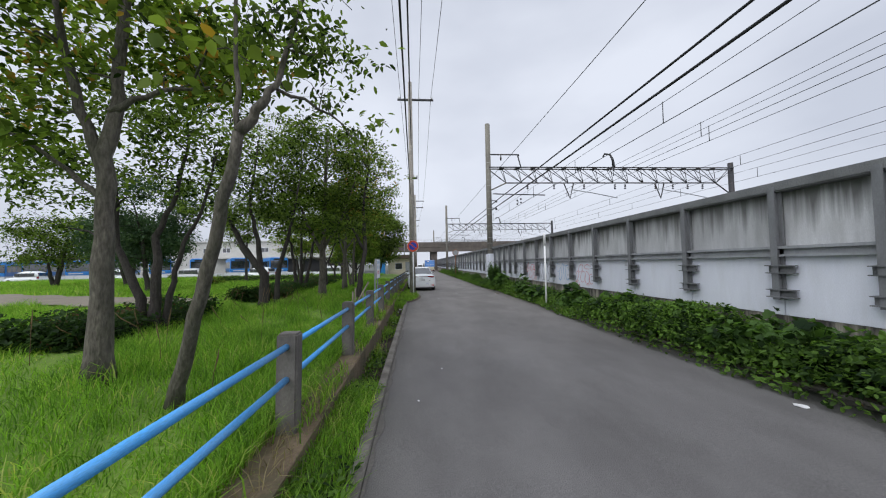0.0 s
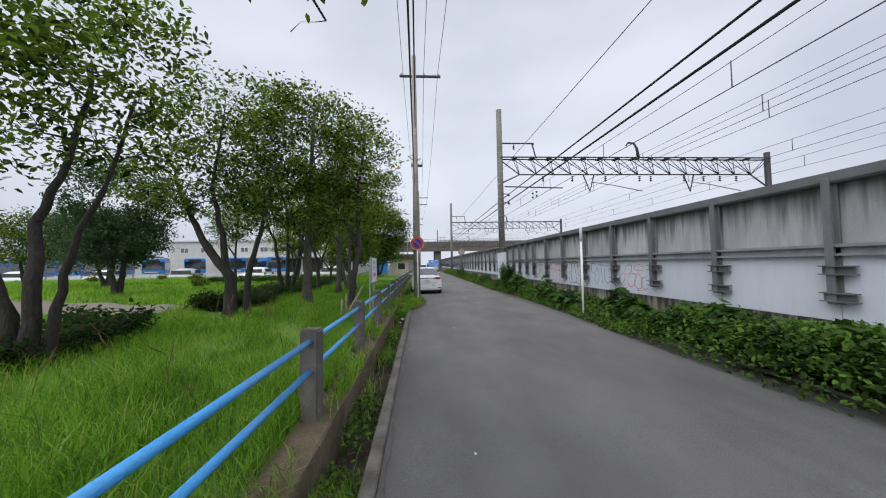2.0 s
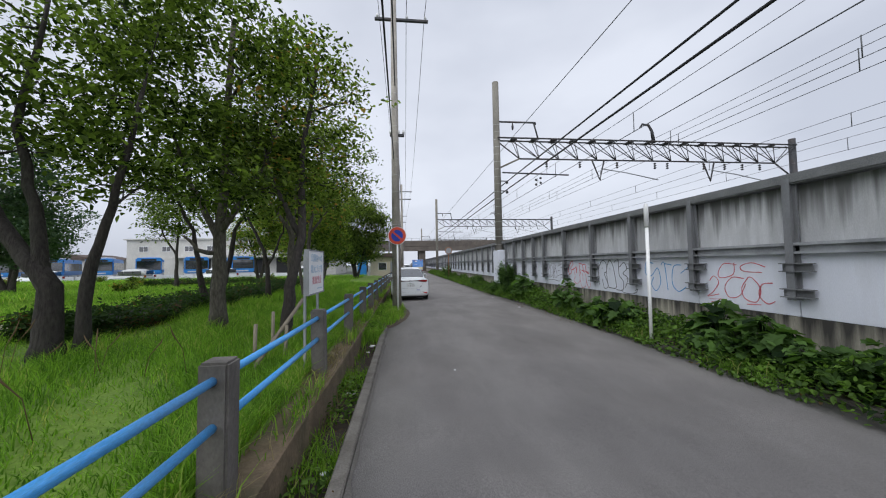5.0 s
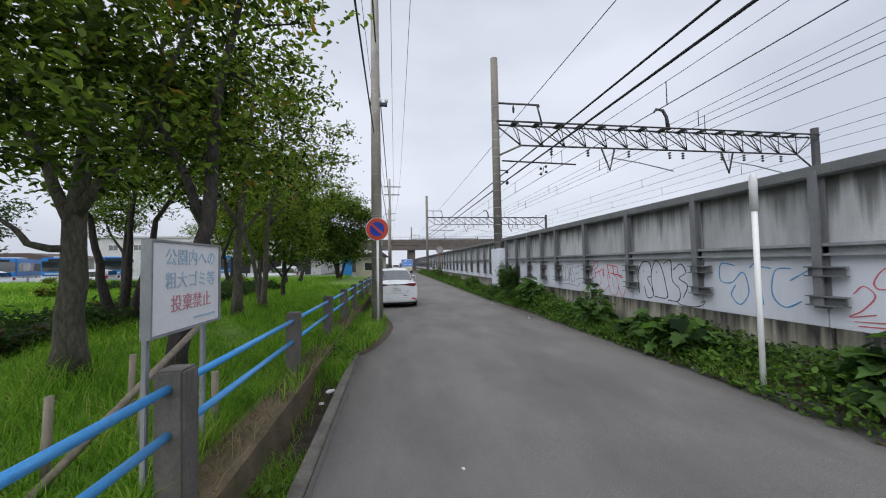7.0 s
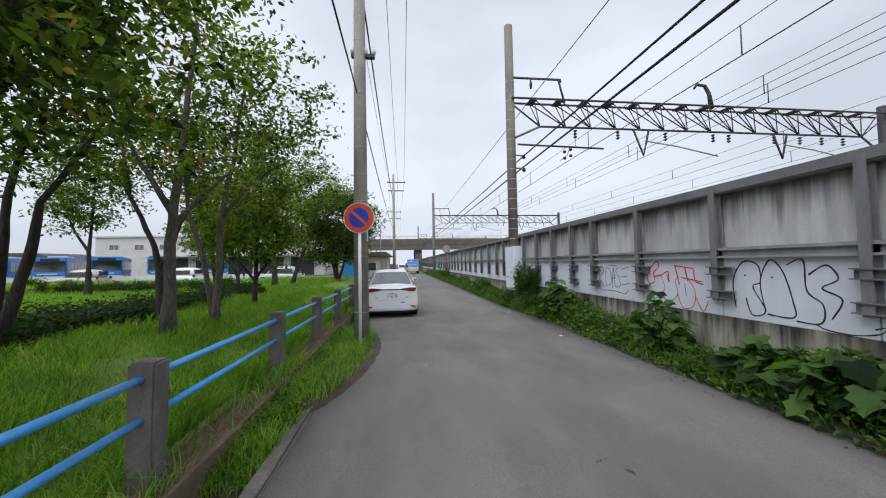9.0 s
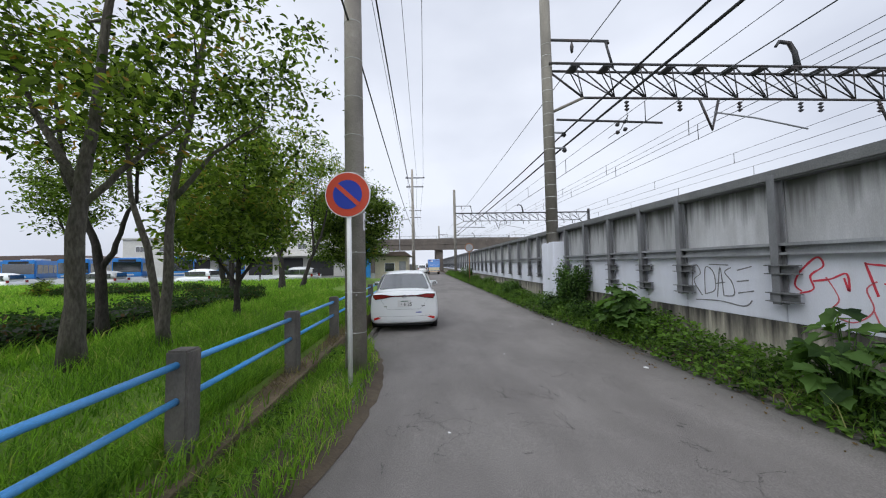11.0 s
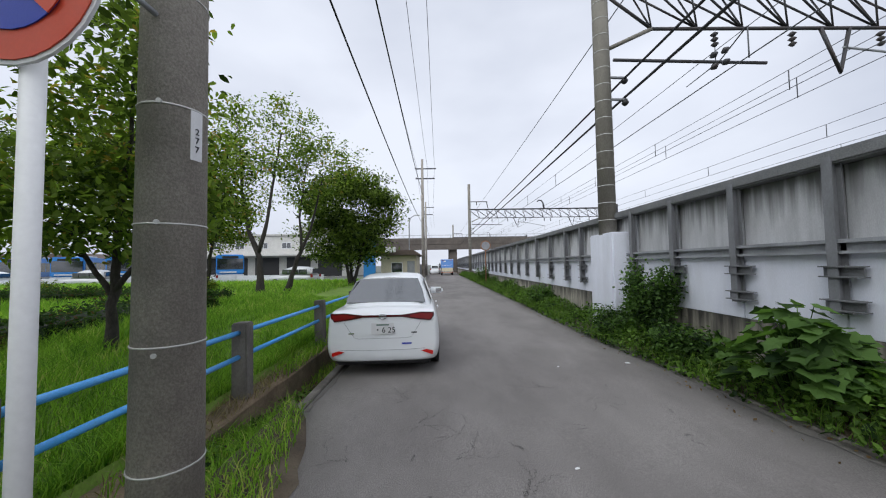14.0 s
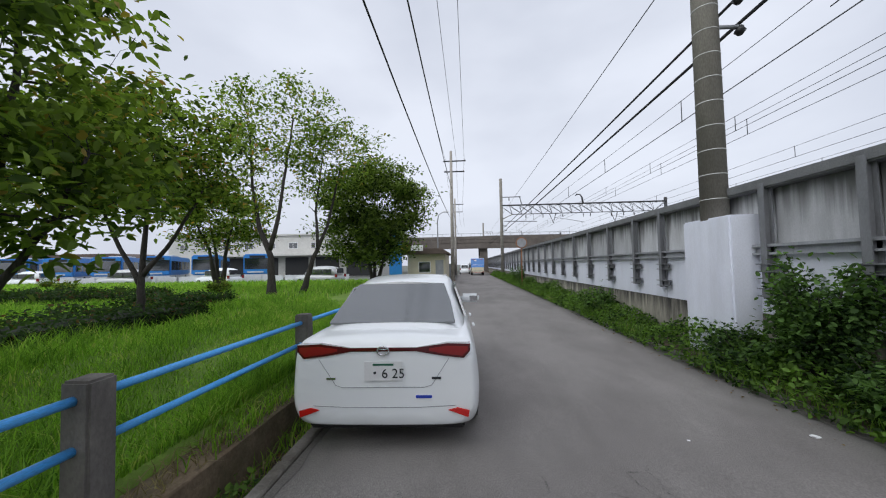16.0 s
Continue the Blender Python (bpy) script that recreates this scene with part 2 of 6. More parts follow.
M_POLE_WET = mat("utility_pole_concrete", (0.43, 0.395, 0.35), (0.30, 0.275, 0.245), 2.5, 0.88, 0, 0.4, 90.0, (0.16, 0.148, 0.135), 0.5, (1, 1, 0.9), 2.4, grain=0.24)
M_GPOLE = mat("gantry_pole_concrete", (0.25, 0.235, 0.20), (0.19, 0.175, 0.15), 2.0, 0.9, 0, 0.35, 70.0, (0.11, 0.105, 0.09), 0.55, (1, 1, 0.3), 1.3)
M_BAND = plain("band_wire", (0.55, 0.55, 0.53), 0.5, 0.3)
M_WIRE = plain("wire_black", (0.02, 0.02, 0.022), 0.6)
M_WIRE_GREY = plain("wire_grey", (0.10, 0.105, 0.115), 0.6)
M_BARK = mat("bark", (0.15, 0.133, 0.11), (0.085, 0.074, 0.062), 9.0, 0.95, 0, 1.0, 34.0, (0.055, 0.06, 0.035), 0.6, (1, 1, 0.3), 3.0, grain=0.42, depth=0.03)
M_BARK_DARK = mat("dark_bark", (0.055, 0.046, 0.042), (0.032, 0.027, 0.025), 8.0, 0.95, 0, 1.0, 34.0, (0.075, 0.068, 0.06), 0.5, (1, 1, 0.3), 3.0, grain=0.4, depth=0.03)
M_LEAF = leaf_mat("leaf_green", (0.02, 0.036, 0.008), (0.235, 0.32, 0.062), (0.32, 0.19, 0.05), 0.56)
M_LEAF_DARK = leaf_mat("leaf_dark_green", (0.014, 0.028, 0.008), (0.18, 0.25, 0.055), None, 0.54)
M_LEAF_LIGHT = leaf_mat("leaf_light_green", (0.045, 0.08, 0.016), (0.25, 0.34, 0.065), (0.32, 0.24, 0.06), 0.5)
M_LEAF_YELLOW = leaf_mat("yellow_green_leaf", (0.10, 0.15, 0.03), (0.26, 0.33, 0.07), (0.45, 0.26, 0.05))
M_LEAF_BLUE = leaf_mat("leaf_grey_green", (0.03, 0.06, 0.034), (0.085, 0.135, 0.075))
M_WEED = leaf_mat("weed_leaf", (0.014, 0.034, 0.008), (0.16, 0.28, 0.05), None, 0.45)
M_WEED_DARK = leaf_mat("broad_weed_leaf", (0.012, 0.03, 0.009), (0.13, 0.235, 0.06), None, 0.45)
M_GRASS = leaf_mat("grass_blade", (0.078, 0.17, 0.02), (0.30, 0.49, 0.07), (0.46, 0.48, 0.16), 0.55)
M_GRASS_DARK = leaf_mat("verge_grass_blade", (0.04, 0.09, 0.014), (0.17, 0.29, 0.045), (0.3, 0.3, 0.12), 0.5)
M_STRAW = leaf_mat("dry_straw", (0.13, 0.10, 0.06), (0.34, 0.28, 0.17))
M_HEDGE = leaf_mat("hedge_leaf", (0.018, 0.04, 0.012), (0.05, 0.095, 0.025), (0.10, 0.06, 0.03))
# near-black: the shade deep inside a hedge, put into a plain colour
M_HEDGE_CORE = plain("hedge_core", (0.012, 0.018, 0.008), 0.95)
M_DRY = plain("dry_stalk", (0.16, 0.105, 0.05), 0.9)
M_SIGN_RED = plain("sign_red", (0.62, 0.075, 0.035), 0.4)
M_SIGN_BLUE = plain("sign_blue", (0.02, 0.05, 0.42), 0.4)
M_SIGN_WHITE = plain("sign_white", (0.75, 0.75, 0.76), 0.45)
M_WHITE_TUBE = mat("white_tube_paint", (0.90, 0.90, 0.90), (0.86, 0.86, 0.86), 4.0, 0.45, 0, 0.05, 40.0, (0.5, 0.47, 0.42), 0.1, grain=0.03)
M_CAR = mat("white_car_paint", (0.82, 0.84, 0.86), (0.80, 0.82, 0.84), 2.0, 0.3, 0, 0.0, 80.0, clear=0.6, grain=0.0)
M_GLASS = glass_mat("dark_glass")
M_CAR_GLASS = glass_mat("tinted_car_glass", (0.07, 0.078, 0.085))
M_RUBBER = plain("rubber", (0.018, 0.018, 0.018), 0.85)
M_RIM = plain("wheel_metal", (0.45, 0.45, 0.46), 0.35, 0.7)
M_BLACK = plain("black_plastic", (0.015, 0.015, 0.016), 0.5)
M_REFLECTOR = plain("red_reflector", (0.55, 0.015, 0.012), 0.2, 0, 0, 0.6)
M_LAMP_RED = plain("red_lamp", (0.26, 0.012, 0.014), 0.12, 0, 0, 0.8)
M_LAMP_DARK = plain("dark_red_lamp", (0.085, 0.007, 0.01), 0.12, 0, 0, 0.8)
M_CHROME = plain("chrome", (0.6, 0.6, 0.62), 0.15, 0.95)
M_INK = plain("black_ink", (0.03, 0.035, 0.04), 0.7)
M_INK_GREEN = plain("green_ink", (0.02, 0.12, 0.07), 0.6)


# ---- mesh helpers ----
def box(bm, x0, y0, z0, x1, y1, z1, bevel=0.0):
    vs = [bm.verts.new(p) for p in ((x0, y0, z0), (x1, y0, z0), (x1, y1, z0), (x0, y1, z0), (x0, y0, z1), (x1, y0, z1), (x1, y1, z1), (x0, y1, z1))]
    fs = [bm.faces.new([vs[i] for i in q]) for q in ((3, 2, 1, 0), (4, 5, 6, 7), (0, 1, 5, 4), (1, 2, 6, 5), (2, 3, 7, 6), (3, 0, 4, 7))]
    if bevel:
        es = list({e for f in fs for e in f.edges})
        bmesh.ops.bevel(bm, geom=es, offset=bevel, segments=2, affect="EDGES")
    return bm


def tube(bm, pts, radii, seg=8, cap=True):
    """A tube through the points with a radius at each."""
    pts = [Vector(p) for p in pts]
    if isinstance(radii, (int, float)):
        radii = [radii] * len(pts)
    rings = []
    side = None
    for i, p in enumerate(pts):
        d = (pts[min(i + 1, len(pts) - 1)] - pts[max(i - 1, 0)]).normalized()
        if side is None or abs(side.dot(d)) > 0.9:
            side = d.orthogonal().normalized()
        side = (side - d * side.dot(d)).normalized()
        up = d.cross(side)
        rings.append([bm.verts.new(p + (side * math.cos(a) + up * math.sin(a)) * radii[i]) for a in (2 * math.pi * k / seg for k in range(seg))])
    for r0, r1 in zip(rings, rings[1:]):
        for k in range(seg):
            f = bm.faces.new((r0[k], r0[(k + 1) % seg], r1[(k + 1) % seg], r1[k]))
            f.smooth = True
    if cap:
        bm.faces.new(list(reversed(rings[0])))
        bm.faces.new(rings[-1])
    return bm


def prism(bm, outline, axis, lo, hi):
    """A flat outline of (a, b) pairs pushed along an axis from lo to hi."""
    def place(a, b, c):
        return {"x": (c, a, b), "y": (a, c, b), "z": (a, b, c)}[axis]
    r0 = [bm.verts.new(place(a, b, lo)) for a, b in outline]
    r1 = [bm.verts.new(place(a, b, hi)) for a, b in outline]
    n = len(outline)
    bm.faces.new(list(reversed(r0)))
    bm.faces.new(r1)
    for k in range(n):
        bm.faces.new((r0[k], r0[(k + 1) % n], r1[(k + 1) % n], r1[k]))
    bmesh.ops.recalc_face_normals(bm, faces=bm.faces)
    return bm


def disc(bm, c, r, axis, lo, hi, seg=28):
    return prism(bm, [(c[0] + r * math.cos(2 * math.pi * k / seg), c[1] + r * math.sin(2 * math.pi * k / seg)) for k in range(seg)], axis, lo, hi)


def to_mesh(bm, name, material, smooth=False):
    me = bpy.data.meshes.new(name)
    bm.to_mesh(me)
    bm.free()
    me.materials.append(material)
    if smooth:
        me.polygons.foreach_set("use_smooth", [True] * len(me.polygons))
    return me


def part(name, bm, material, parent=None, label="", smooth=False):
    """One mesh object under a thing or a part."""
    ob = new(name, bm if isinstance(bm, bpy.types.Mesh) else to_mesh(bm, name, material, smooth))
    ob.parent = parent
    if label:
        ob["label"] = label
    return ob


def ground_z(y):
    """The lane falls gently away from the start and levels out."""
    return -0.006 * np.clip(y, 0.0, 24.0)


ON_GROUND = {"bush", "broad_leaved_plant", "car", "refuse_truck", "bus", "road_marker_pole", "depot_building", "depot_shed", "house", "sign_tower", "panel_fence", "depot_barrier", "railway_overpass", "traffic_mirror", "street_lamp"}


def thing(name, label, category, at=(0, 0, 0), turn=0.0, group="", kind=""):
    e = new(name)
    e.empty_display_size = 0.2
    if name in ON_GROUND and (at[0] > 0 or at[1] > 44):
        at = (at[0], at[1], at[2] + float(ground_z(at[1])))
    e.matrix_basis = pose(*at, 0, 0, turn)
    return tagged(e, label, category, group, kind)


def solid(name, bm, material, label, category, group="", kind="", smooth=False):
    return tagged(part(name, bm, material, None, "", smooth), label, category, group, kind)


def B(*args):
    bm = bmesh.new()
    return box(bm, *args) if args else bm


def cloud_mesh(name, pos, size, material, rng, width=0.5, fold=0.25, droop=0.0, normals=None):
    """Many small pointed leaves, each folded along the midrib."""
    n = len(pos)
    pos = np.asarray(pos, float)
    size = np.asarray(size, float).reshape(-1, 1) * np.ones((n, 1))
    d = rng.normal(size=(n, 3))
    d[:, 2] = d[:, 2] * 0.6 - droop
    d /= np.linalg.norm(d, axis=1, keepdims=True)
    s = np.cross(d, rng.normal(size=(n, 3)) * 0.5 + np.array([0, 0, 1.0]))
    s /= np.linalg.norm(s, axis=1, keepdims=True) + 1e-9
    up = np.cross(s, d)
    w = rng.uniform(0.85, 1.15, (n, 1)) * width * 0.5
    curl = up * size * fold * 0.3
    v = np.empty((n, 6, 3))
    v[:, 0] = pos
    v[:, 1] = pos + d * size * 0.28 + s * size * w * 0.92 + curl
    v[:, 2] = pos + d * size * 0.66 + s * size * w * 0.78 + curl * 0.7
    v[:, 3] = pos + d * size - up * size * 0.08
    v[:, 4] = pos + d * size * 0.66 - s * size * w * 0.78 + curl * 0.7
    v[:, 5] = pos + d * size * 0.28 - s * size * w * 0.92 + curl
    idx = np.arange(n)[:, None] * 6
    tri = np.concatenate([idx + np.array([f]) for f in ((0, 1, 2), (0, 2, 3), (0, 3, 4), (0, 4, 5))], axis=1).reshape(-1)
    me = bpy.data.meshes.new(name)
    me.vertices.add(n * 6)
    me.vertices.foreach_set("co", v.reshape(-1))
    me.loops.add(n * 12)
    me.loops.foreach_set("vertex_index", tri.astype(np.int32))
    me.polygons.add(n * 4)
    me.polygons.foreach_set("loop_start", np.arange(0, n * 12, 3, dtype=np.int32))
    me.polygons.foreach_set("loop_total", np.full(n * 4, 3, dtype=np.int32))
    me.update(calc_edges=True)
    me.validate()
    me.materials.append(material)
    return me


LOBES = ((0, 0), (-0.10, 0.30), (0.14, 0.50), (0.30, 0.36), (0.58, 0.46), (0.70, 0.22), (1.0, 0.0), (0.70, -0.22), (0.58, -0.46), (0.30, -0.36), (0.14, -0.50), (-0.10, -0.30))


def lobed_mesh(name, pos, size, material, rng, droop=0.35):
    """Many palmate leaves, cupped and hanging a little outwards."""
    n = len(pos)
    pos = np.asarray(pos, float)
    size = np.asarray(size, float).reshape(-1, 1, 1)
    a = rng.uniform(0, 2 * np.pi, n)
    d = np.stack([np.cos(a), np.sin(a), -droop + 0.3 * rng.normal(size=n)], 1)
    d /= np.linalg.norm(d, axis=1, keepdims=True)
    s = np.cross(d, rng.normal(size=(n, 3)) * 0.3 + np.array([0, 0, 1.0]))
    s /= np.linalg.norm(s, axis=1, keepdims=True) + 1e-9
    up = np.cross(s, d)
    uv = np.array([(0.3, 0.0)] + list(LOBES))
    lift = 0.16 * np.abs(uv[:, 1]) - 0.2 * uv[:, 0] ** 2 - np.array([0.06] + [0.0] * len(LOBES))
    v = pos[:, None] + size * (uv[None, :, 0, None] * d[:, None] + uv[None, :, 1, None] * s[:, None] + (lift[None, :, None] + 0.03 * rng.normal(size=(n, len(uv), 1))) * up[:, None])
    m = len(LOBES)
    tri = np.concatenate([np.arange(n)[:, None] * (m + 1) + np.array([[0, 1 + k, 1 + (k + 1) % m]]) for k in range(m)], axis=1).reshape(-1)
    me = bpy.data.meshes.new(name)
    me.vertices.add(n * (m + 1))
    me.vertices.foreach_set("co", v.reshape(-1))
    me.loops.add(len(tri))
    me.loops.foreach_set("vertex_index", tri.astype(np.int32))
    me.polygons.add(n * m)
    me.polygons.foreach_set("loop_start", np.arange(0, n * m * 3, 3, dtype=np.int32))
    me.polygons.foreach_set("loop_total", np.full(n * m, 3, dtype=np.int32))
    me.update(calc_edges=True)
    me.validate()
    me.materials.append(material)
    return me


def blades_mesh(name, pos, height, width, material, rng, lean=0.35):
    """Grass blades: a base pair, a middle pair and a tip each."""
    n = len(pos)
    pos = np.asarray(pos, float)
    h = np.asarray(height, float).reshape(-1, 1) * np.ones((n, 1))
    a = rng.uniform(0, 2 * np.pi, n)
    side = np.stack([np.cos(a), np.sin(a), 0 * a], 1) * width
    b = rng.uniform(0, 2 * np.pi, n)
    bend = np.stack([np.cos(b), np.sin(b), 0 * b], 1) * h * rng.uniform(0.1, 1.0, (n, 1)) * lean
    up = np.array([0, 0, 1.0])
    v = np.empty((n, 5, 3))
    v[:, 0] = pos - side
    v[:, 1] = pos + side
    v[:, 2] = pos + up * h * 0.6 + bend * 0.4 + side * 0.8
    v[:, 3] = pos + up * h * 0.6 + bend * 0.4 - side * 0.8
    v[:, 4] = pos + up * h * 0.95 + bend * 1.4
    idx = np.arange(n)[:, None] * 5
    tri = np.concatenate([idx + np.array([[0, 1, 2]]), idx + np.array([[0, 2, 3]]), idx + np.array([[3, 2, 4]])], axis=1).reshape(-1)
    me = bpy.data.meshes.new(name)
    me.vertices.add(n * 5)
    me.vertices.foreach_set("co", v.reshape(-1))
    me.loops.add(n * 9)
    me.loops.foreach_set("vertex_index", tri.astype(np.int32))
    me.polygons.add(n * 3)
    me.polygons.foreach_set("loop_start", np.arange(0, n * 9, 3, dtype=np.int32))
    me.polygons.foreach_set("loop_total", np.full(n * 3, 3, dtype=np.int32))
    me.update(calc_edges=True)
    me.validate()
    me.materials.append(material)
    return me


# ---- ground, road, verges ----
ROAD_L, ROAD_R = -0.40, 4.62
LAWN_Z = 0.12
FENCE_X = -1.1
WALL_X = 5.5
solid("ground", B(-1500, -1500, -1.2, 1500, 1500, -0.62), M_GROUND, "wide flat grey-green ground reaching the horizon", "ground", kind="structure")
solid("depot_yard", B(-220, 45.3, -0.6, 120, 260, -0.17), M_GROUND, "flat grey paved yard under the parked buses", "ground", kind="structure")


def sheet(name, x0, x1, y0, y1, z, step, rough, material, label, category, thick=0.2, fall=None):
    """A slightly uneven slab of ground."""
    bm = bmesh.new()
    nx, ny = max(1, round((x1 - x0) / step)), max(1, round((y1 - y0) / step))
    grid = [[None] * (ny + 1) for _ in range(nx + 1)]
    for i in range(nx + 1):
        for j in range(ny + 1):
            x, y = x0 + (x1 - x0) * i / nx, y0 + (y1 - y0) * j / ny
            h = z + rough * noise.noise(Vector((x * 0.9, y * 0.9, 3.1))) + (fall(x, y) if fall else 0)
            grid[i][j] = bm.verts.new((x, y, h))
    for i in range(nx):
        for j in range(ny):
            bm.faces.new((grid[i][j], grid[i + 1][j], grid[i + 1][j + 1], grid[i][j + 1])).smooth = True
    rim = [e for e in bm.edges if e.is_boundary]
    out = bmesh.ops.extrude_edge_only(bm, edges=rim)
    for g in out["geom"]:
        if isinstance(g, bmesh.types.BMVert):
            g.co.z = z - thick
    return solid(name, bm, material, label, category, kind="structure")


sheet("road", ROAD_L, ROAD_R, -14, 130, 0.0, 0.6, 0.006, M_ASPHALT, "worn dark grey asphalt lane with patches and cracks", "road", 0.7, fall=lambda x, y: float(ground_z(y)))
def lawn_rise(x, y=0.0):
    """How far the lawn lies above its edge at the fence."""
    s = np.clip((FENCE_X - 0.15 - np.asarray(x, float)) / 2.4, 0, 1)
    return 0.20 * s * s * (3 - 2 * s)


sheet("lawn", -60, FENCE_X - 0.1, -14, 45.2, LAWN_Z, 0.55, 0.04, M_LAWN, "overgrown green park lawn behind the blue fence", "lawn", fall=lambda x, y: float(lawn_rise(x)))
def ditch(y):
    """Depth of the silted gutter between footing and kerb: open along two stretches, filled elsewhere."""
    y = np.asarray(y, float)
    return 0.24 * (np.clip((y - 4.2) / 0.8, 0, 1) * np.clip((13.7 - y) / 0.6, 0, 1) + np.clip((y - 19.6) / 0.8, 0, 1))


sheet("gutter_soil", -0.98, -0.5, -14, 45, -0.04, 0.12, 0.08, M_MUD, "dark wet soil in the gutter between fence and road", "soil", 0.7, lambda x, y: float(ground_z(y) - ditch(y)))
sheet("wall_verge_soil", ROAD_R + 0.1, WALL_X + 0.06, -14, 100, 0.04, 0.3, 0.05, M_SOIL, "weedy soil strip along the wall foot", "soil", 0.4, lambda x, y: float(ground_z(y)))


def edging(name, x0, x1, y0, y1, top, material, label, category, chip=0.006):
    """A long low concrete strip that follows the fall of the lane, its upper edges worn."""
    bm = bmesh.new()
    n = int((y1 - y0) / 0.3)
    rings = []
    for k in range(n + 1):
        y = y0 + (y1 - y0) * k / n
        g = float(ground_z(y)) + top
        w = [chip * noise.noise(Vector((y * 2.3, x0 * 7, j))) for j in range(4)]
        rings.append([bm.verts.new(p) for p in ((x0, y, g - 0.55), (x0, y, g - 0.015 + w[0]), (x0 + 0.015 + w[1], y, g + w[2]), (x1 - 0.015 + w[3], y, g + w[2]), (x1, y, g - 0.015 + w[0]), (x1, y, g - 0.55))])
    for r0, r1 in zip(rings, rings[1:]):
        for k in range(5):
            bm.faces.new((r0[k], r1[k], r1[k + 1], r0[k + 1]))
    bm.faces.new(rings[0])
    bm.faces.new(list(reversed(rings[-1])))
    bmesh.ops.recalc_face_normals(bm, faces=bm.faces)
    return solid(name, bm, material, label, category, kind="structure")


edging("kerb", -0.52, ROAD_L - 0.004, -14, 15.4, 0.035, M_KERB, "worn concrete gutter edge beside the road", "kerb")
edging("kerb", -0.52, ROAD_L - 0.004, 19.2, 60, 0.035, M_KERB, "worn concrete gutter edge beside the road", "kerb")
edging("verge_kerb", ROAD_R + 0.004, ROAD_R + 0.1, -14, 100, 0.04, M_KERB, "low dirty concrete edge along the weeds", "kerb")
edging("fence_footing", FENCE_X - 0.16, FENCE_X + 0.2, -14, 43.2, 0.15, M_FOOTING, "low weathered concrete footing under the fence", "footing", 0.02)

patch = bmesh.new()
rim = [patch.verts.new((-0.42 + 0.62 * max(0.0, math.sin(math.pi * k / 30)) ** 0.7 * (1 + 0.12 * noise.noise(Vector((k * 0.8, 1, 0)))), 14.6 + 5.6 * k / 30, ground_z(14.6 + 5.6 * k / 30) + 0.006)) for k in range(31)]
mid = [patch.verts.new((-0.50, 14.6 + 5.6 * k / 30, 0.03)) for k in range(31)]
for k in range(30):
    patch.faces.new((rim[k], rim[k + 1], mid[k + 1], mid[k]))
bmesh.ops.recalc_face_normals(patch, faces=patch.faces)
solid("verge_patch", patch, M_SOIL, "ragged soil patch over the road edge at the pole", "soil", kind="structure")


def dust_strip(x_edge, side, y0, y1, width, label):
    """Dirt with a ragged edge, lying on the asphalt along a road edge."""
    bm = bmesh.new()
    n = int((y1 - y0) / 0.12)
    inner, outer = [], []
    for k in range(n + 1):
        y = y0 + (y1 - y0) * k / n
        w = width * (0.55 + 0.9 * noise.noise(Vector((y * 0.7, 4, 0))) + 0.5 * noise.noise(Vector((y * 3.1, 9, 0))))
        w = max(0.01, w)
        lift = 0.006 * noise.noise(Vector((x_edge * 0.9, y * 0.9, 3.1))) + float(ground_z(y))
        inner.append(bm.verts.new((x_edge, y, 0.006 + lift)))
        outer.append(bm.verts.new((x_edge + side * w, y, 0.004 + lift)))
    for k in range(n):
        bm.faces.new((inner[k], inner[k + 1], outer[k + 1], outer[k]))
    bmesh.ops.recalc_face_normals(bm, faces=bm.faces)
    return solid("road_dirt", bm, M_DUST, label, "dirt", kind="structure")


dust_strip(ROAD_L, 1, -2, 14.6, 0.07, "dark dirt gathered along the gutter edge")
dust_strip(ROAD_L, 1, 20.2, 40, 0.12, "dark dirt gathered along the gutter edge")
dust_strip(ROAD_R, -1, -2, 45, 0.16, "leaf litter and dirt along the verge edge")

# ---- railway wall ----
RIB_A = 26.48
RIBS = [-8.65, -6.9, -5.15, -3.4, -1.65, 0.1, 1.85, 3.6, 4.82, 6.58, 8.4, 10.18, 11.85, 13.6, 15.35, 17.1, 18.8, 19.9, 21.15, 22.45, 23.75]
RIBS += [RIB_A, RIB_A + 1.24] + [RIB_A + 2.87 + 1.75 * k for k in range(37)]
wall = thing("wall_railway", "long stained concrete railway wall with steel ribs and white lower band", "wall", kind="structure")
Y0, Y1 = -10.0, 94.0
base_y = [Y0] + [y for y in (15.3 + 3.5 * k for k in range(-12, 40)) if Y0 + 0.5 < y < Y1 - 0.5] + [Y1]
for a, b in zip(base_y, base_y[1:]):
    part("base", B(5.52, a + 0.006, -0.4, 5.9, b - 0.006, 0.66, 0.008), M_CONC_BASE, wall, "stained bare concrete base")
part("coping", B(5.40, Y0, 2.52, 5.86, Y1, 2.67, 0.02), M_COPING, wall, "grey concrete coping")
bm = B(5.42, Y0, 1.66, 5.56, Y1, 1.70)
box(bm, 5.42, Y0, 1.545, 5.56, Y1, 1.575)
box(bm, 5.48, Y0, 1.575, 5.495, Y1, 1.66)
part("beam", bm, M_STEEL, wall, "horizontal steel beam")
edges = [Y0] + RIBS + [Y1]
panel_cache = {}
